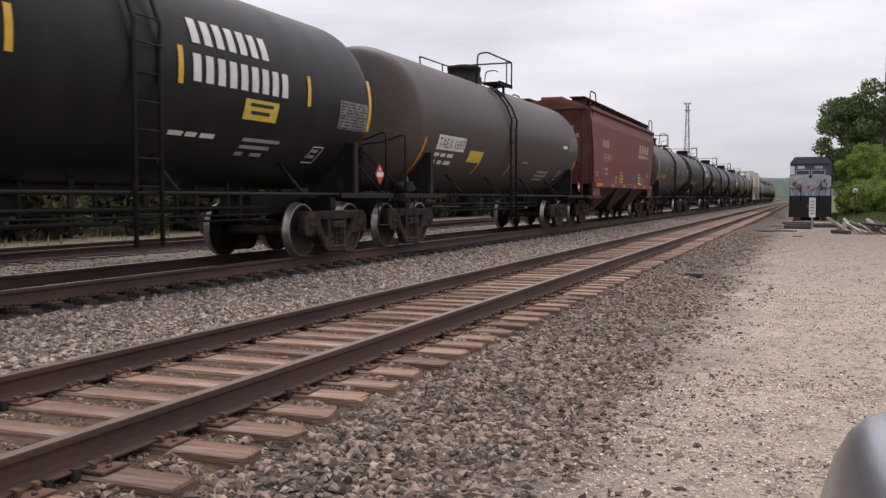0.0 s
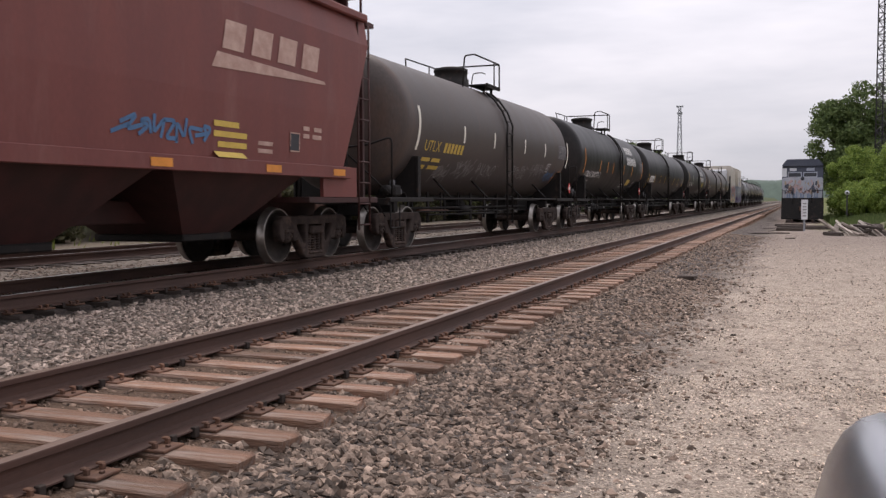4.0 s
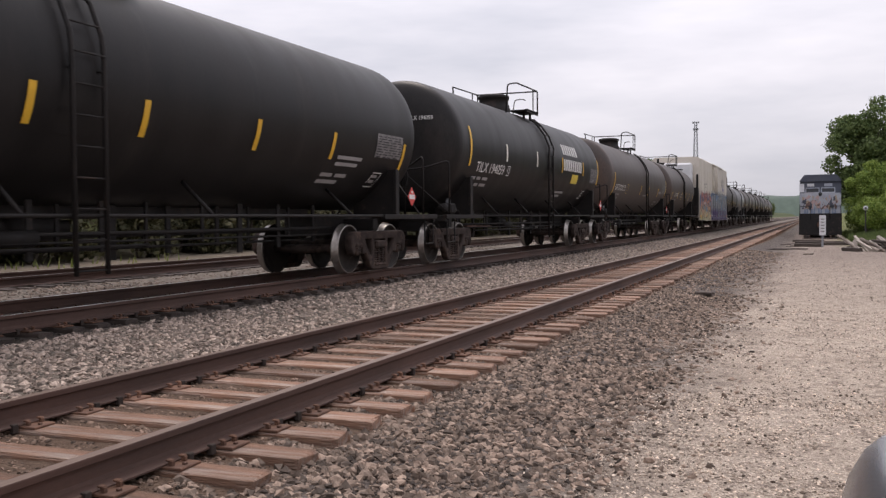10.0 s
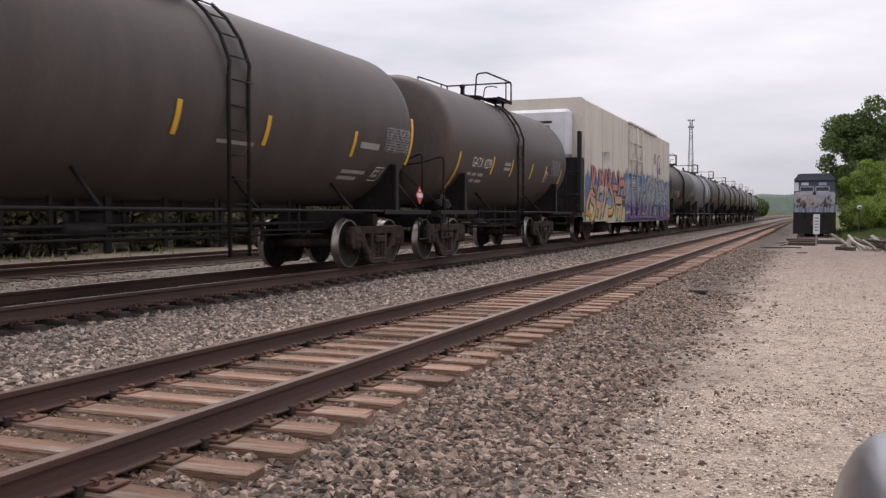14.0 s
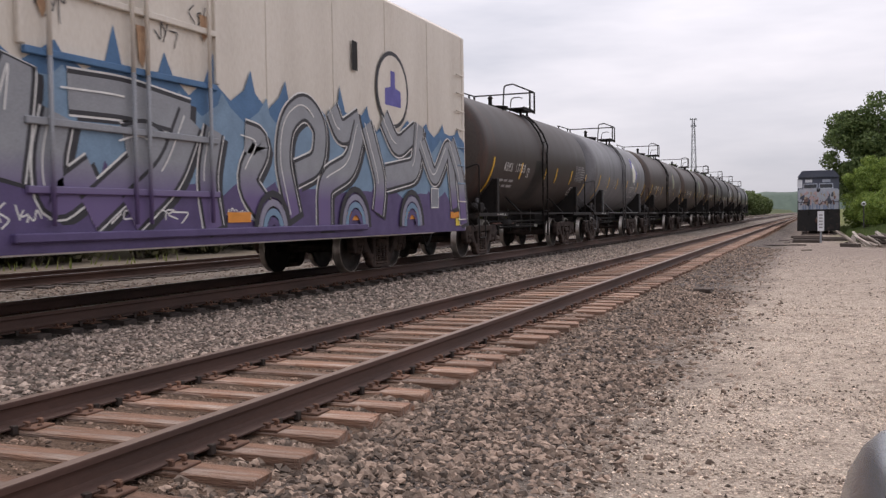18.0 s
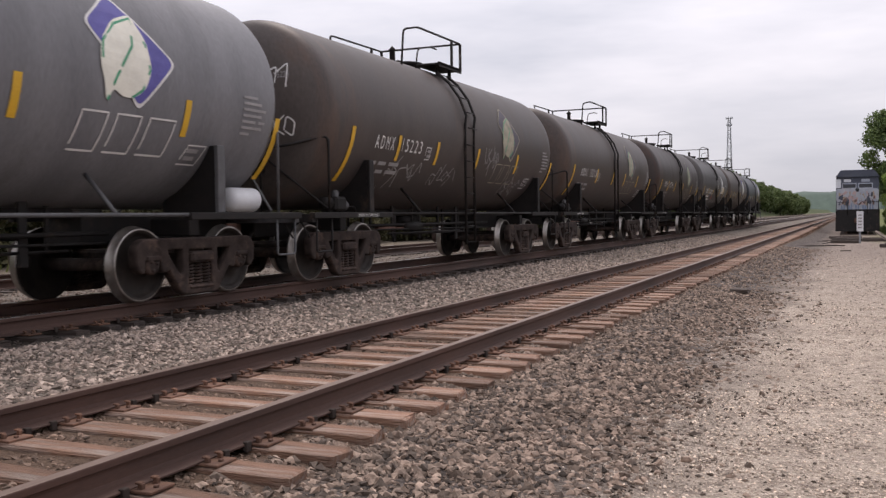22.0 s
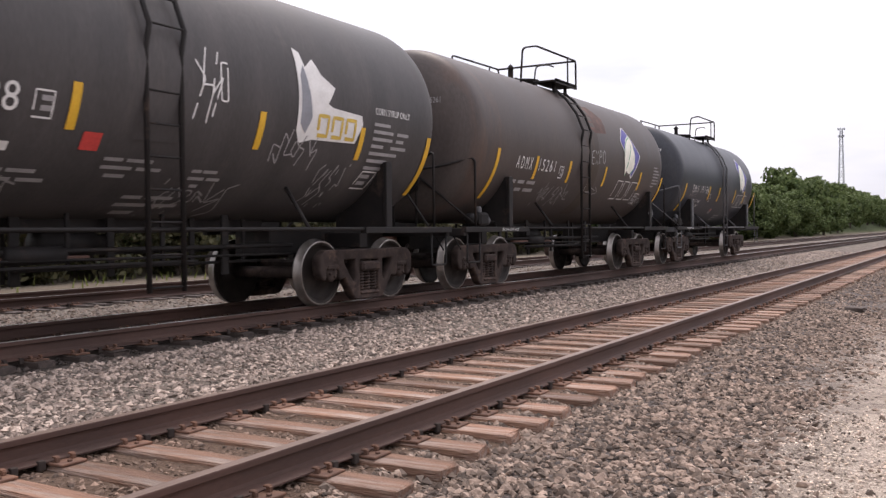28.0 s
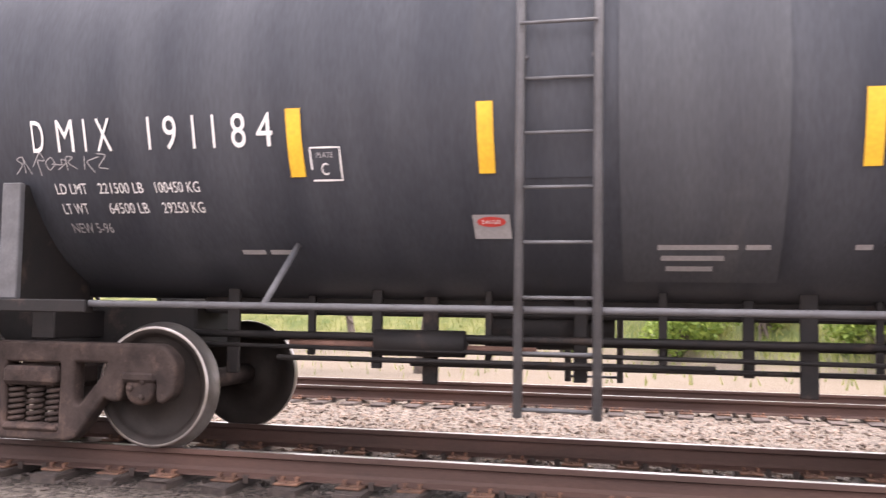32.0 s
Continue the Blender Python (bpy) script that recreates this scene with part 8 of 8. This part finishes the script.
# ---- the silver car beside the camera ----
def build_silver_car():
    MAT["silver"] = material("silver_metallic_paint", (0.36, 0.37, 0.395), (0.33, 0.34, 0.36), 2, 200, 0.26, 0.8, 0.02, 0.001)
    MAT["lens"] = material("clear_lamp_lens", (0.5, 0.52, 0.55), (0.4, 0.42, 0.45), 8, 40, 0.08, 0.2, 0)
    MAT["rubber"] = material("black_rubber", (0.02, 0.02, 0.02), (0.03, 0.03, 0.03), 8, 60, 0.8, 0, 0.1)
    car = tagged(new("car"), "silver car parked on the gravel lot", "car")

    def shell(stations, mat, name, n=20, crease=False):
        bm = bm_new()
        rings = []
        if crease:
            # finer stations, eased between the given ones
            fine = []
            for i in range(len(stations) - 1):
                p0, p1, p2, p3 = (stations[min(len(stations) - 1, max(0, i + j))] for j in (-1, 0, 1, 2))
                for t in (0, 0.25, 0.5, 0.75):
                    fine.append(tuple(0.5 * (2 * b + (c - a) * t + (2 * a - 5 * b + 4 * c - d) * t * t + (3 * b - a - 3 * c + d) * t ** 3) for a, b, c, d in zip(p0, p1, p2, p3)))
            stations = fine + [stations[-1]]
        for y, hw, lo, hi, sq in stations:
            ring = []
            if crease:
                # flank, rounded shoulder, hollow beside it and crowned bonnet
                h = hi - lo
                side_line = [(1.0, 0.0), (1.03, 0.3), (1.025, 0.5), (1.0, 0.68), (0.965, 0.82), (0.92, 0.91), (0.87, 0.96), (0.81, 0.985), (0.76, 0.975), (0.71, 0.93), (0.66, 0.915), (0.6, 0.94), (0.3, 1.02)]
                line = side_line + [(0, 1.04)] + [(-p, q) for p, q in side_line[::-1]]
                ring = [bm.verts.new((-hw * p, y, lo + h * q)) for p, q in line]
            else:
                for k in range(n + 1):
                    a = math.pi * k / n
                    c, s = math.cos(a), math.sin(a)
                    ring.append(bm.verts.new((-hw * math.copysign(abs(c) ** sq, c), y, lo + (hi - lo) * abs(s) ** sq)))
            rings.append(ring)
        m = len(rings[0]) - 1
        for a, b in zip(rings, rings[1:]):
            for k in range(m):
                bm.faces.new((a[k], a[k + 1], b[k + 1], b[k])).smooth = True
        bm.faces.new(rings[0])
        bm.faces.new(rings[-1][::-1])
        return part(name, bm, mat, car)
    shell([(2.32, 0.3, 0.32, 0.62, 0.45), (2.27, 0.5, 0.28, 0.74, 0.34), (2.18, 0.66, 0.25, 0.83, 0.34), (2.06, 0.76, 0.22, 0.89, 0.26), (1.95, 0.8, 0.21, 0.935, 0.26), (1.8, 0.83, 0.2, 0.955, 0.24), (1.5, 0.86, 0.2, 0.975, 0.24), (0.9, 0.89, 0.2, 0.99, 0.36), (0.2, 0.9, 0.2, 0.98, 0.4), (-1.2, 0.9, 0.2, 0.98, 0.4), (-1.9, 0.86, 0.22, 0.97, 0.4), (-2.2, 0.7, 0.3, 0.85, 0.45)], MAT["silver"], "body", crease=True)
    shell([(1.0, 0.72, 0.9, 0.95, 0.5), (0.3, 0.68, 0.9, 1.32, 0.45), (-0.2, 0.64, 0.9, 1.42, 0.42), (-0.9, 0.62, 0.9, 1.42, 0.42), (-1.5, 0.64, 0.9, 1.25, 0.45), (-1.9, 0.7, 0.9, 0.98, 0.5)], MAT["glass_dark"], "cabin_glass")
    shell([(0.0, 0.6, 1.36, 1.42, 0.5), (-0.3, 0.6, 1.38, 1.45, 0.45), (-0.9, 0.58, 1.38, 1.45, 0.45), (-1.3, 0.56, 1.32, 1.38, 0.5)], MAT["silver"], "roof")
    for s in (-1, 1):
        shell_bm = bm_new()
        prism(shell_bm, rounded([(0.36, 0.66), (0.66, 0.7), (0.74, 0.8), (0.62, 0.85), (0.38, 0.78)], 0.05), 0.06, lambda u, v, w, s=s: (s * u, 2.235 - (u - 0.4) * 0.62 + w, v))
        lamp = part("headlight", shell_bm, MAT["glass_dark"], car, "dark headlight lens")
        part("mirror", box(bm_new(), s * 0.98 - 0.1, s * 0.98 + 0.1, -0.05, 0.1, 1.0, 1.14, 0.04), MAT["silver"], car)
        for y in (1.35, -1.35):
            w = part("wheel", lathe(bm_new(), [(0.2, s * 0.7), (0.3, s * 0.7), (0.33, s * 0.74), (0.33, s * 0.86), (0.3, s * 0.9), (0.2, s * 0.9)], 28, (0, y, 0.33), "x"), MAT["rubber"], car)
            part("rim", lathe(bm_new(), [(0.0, s * 0.86), (0.08, s * 0.87), (0.2, s * 0.88), (0.21, s * 0.9)], 20, (0, y, 0.33), "x"), MAT["galv"], w)
    bm = bm_new()
    tube(bm, arc([(-0.62, 2.12, 0.855), (-0.64, 1.85, 0.935), (-0.7, 1.0, 0.985)], 0.3), 0.012, 4)
    tube(bm, arc([(0.62, 2.12, 0.855), (0.64, 1.85, 0.935), (0.7, 1.0, 0.985)], 0.3), 0.006, 4)
    part("bonnet_gap", bm, MAT["rubber"], car)
    part("grille", box(bm_new(), -0.4, 0.4, 2.26, 2.31, 0.42, 0.52, 0.02), MAT["rubber"], car)
    car.matrix_basis = pose(1.095, 0.76, -0.025, 0, 0, 7)


build_silver_car()

# ---- tracks in place ----
make_track("track_near", "rusty rails on weathered wooden ties in ballast", MID_1, RAIL_1, -40, 900, MAT["tie"], MAT["railtop_dull"], (1.0, 90, 1.0, 26), half=1.345, tall=0.168)
make_track("track_middle", "shiny rails on dark ties carrying the train", MID_2, RAIL_2, -80, 900, MAT["tie_dark"], MAT["railtop"], (-8, 40, -8, 18), first=0.1, half=1.06)
make_track("track_far", "rails on dark ties behind the train", MID_3, RAIL_3, -80, 900, MAT["tie_dark"], MAT["railtop"], (-10, 40, -8, 12), first=0.2)
make_track("siding", "short siding under the parked locomotive", SIDING, RAIL_S, 76, 140, MAT["tie_dark"], MAT["railtop_dull"], (76, 84, 0, 0))


# ---- ballast ----
def on_tie(mid, first, half=1.25, step=TIE_STEP):
    def test(x, y):
        if abs(x - mid) > half + 0.02:
            return False
        k = (y - first) / step
        return abs(k - round(k)) * step < 0.13
    return test


t1, t2, t3 = on_tie(MID_1, TIE_FIRST, 1.345), on_tie(MID_2, 0.1), on_tie(MID_3, 0.2)
loose = random.Random(17)


def thin_out(x, y):
    """The shoulder stone gives way to the gravel lot along a ragged line."""
    edge = -1.25 + 0.3 * noise.noise((x * 0.6, y * 0.45, 9)) + 0.14 * noise.noise((x * 2, y * 2, 4))
    return t1(x, y) or loose.random() < ease(0, 0.97, (x - edge + 0.5) / 0.9)


def thin_in(x, y):
    edge = -1.25 + 0.3 * noise.noise((x * 0.6, y * 0.45, 9)) + 0.14 * noise.noise((x * 2, y * 2, 4))
    return loose.random() > ease(0.0, 1, (x - edge + 0.6) / 0.8)


scatter("ballast_shoulder", "grey-brown crushed stone along the near track", MAT["stone_dark"], [(-3.05, -0.5, 2.6, 9.0, 19000), (-3.05, -0.4, 9.0, 18, 14000), (-3.05, -0.4, 18, 40, 10000)], (0.016, 0.05), thin_out, 0.35, STONES[:4] + CRUMBS)
scatter("ballast_between", "pale crushed stone between the two tracks", MAT["stone_pale"], [(-7.75, -5.15, -1, 10, 14500), (-7.75, -5.15, 10, 25, 9500), (-7.75, -5.15, 25, 55, 7000)], (0.02, 0.056), lambda x, y: t1(x, y) or t2(x, y), 0.35, CRUMBS)
scatter("ballast_near_track", "rust-stained stone between the near rails", MAT["stone_brown"], [(-5.4, -2.85, 2.5, 14, 13000), (-5.4, -2.85, 14, 34, 8000)], (0.012, 0.034), t1, 0.42, STONES[:3] + CRUMBS)
scatter("ballast_beyond", "pale crushed stone round the far track", MAT["stone_far"], [(-17.0, -9.5, -8, 16, 16000), (-17.0, -9.5, 16, 40, 5000)], (0.02, 0.055), lambda x, y: t2(x, y) or t3(x, y), 0.35, CRUMBS)
scatter("ballast_oily", "dark stone under the running track", MAT["stone_blackish"], [(-10.3, -7.6, -8, 14, 11000), (-10.3, -7.6, 14, 34, 5000)], (0.018, 0.05), t2, 0.4, CRUMBS)
scatter("lot_pebbles", "tan limestone chips on the gravel lot", MAT["pebble"], [(-1.9, 1.9, 3.0, 8, 26000), (-1.9, 3.2, 8, 16, 16000), (-1.9, 5, 16, 34, 9000)], (0.004, 0.018), thin_in, 0.3, CRUMBS)
scatter("lot_wood_chips", "dark wood bits and stones strewn on the gravel lot", MAT["chip"], [(-1.4, 1.9, 3.0, 9, 2600), (-1.4, 3.5, 9, 22, 3600), (-1.4, 5.0, 22, 46, 3600)], (0.004, 0.022), None, 0.3, CRUMBS)


# ---- what moves ----
def motions():
    for car, u in TRAIN:
        walk(car, [(t, pose(MID_2, u + TRAIN_SHIFT - SPEED * t, RAIL_2)) for t in range(0, 33, 2)])
    turn = SPEED / 0.4572
    keyed = {}
    for ws in WHEELSETS:
        y = round(ws.matrix_basis.translation.y, 3)
        if y not in keyed:
            walk(ws, [(k / 15, pose(0, y, 0.4572, math.degrees(turn * k / 15) % 360)) for k in range(0, 481)])
            keyed[y] = ws
        else:
            # every wheelset rolls alike, so the others take over the same keys
            ws.rotation_mode = "QUATERNION"
            ws.animation_data_create()
            ws.animation_data.action = keyed[y].animation_data.action
            ws.animation_data.action_slot = keyed[y].animation_data.action_slot


motions()
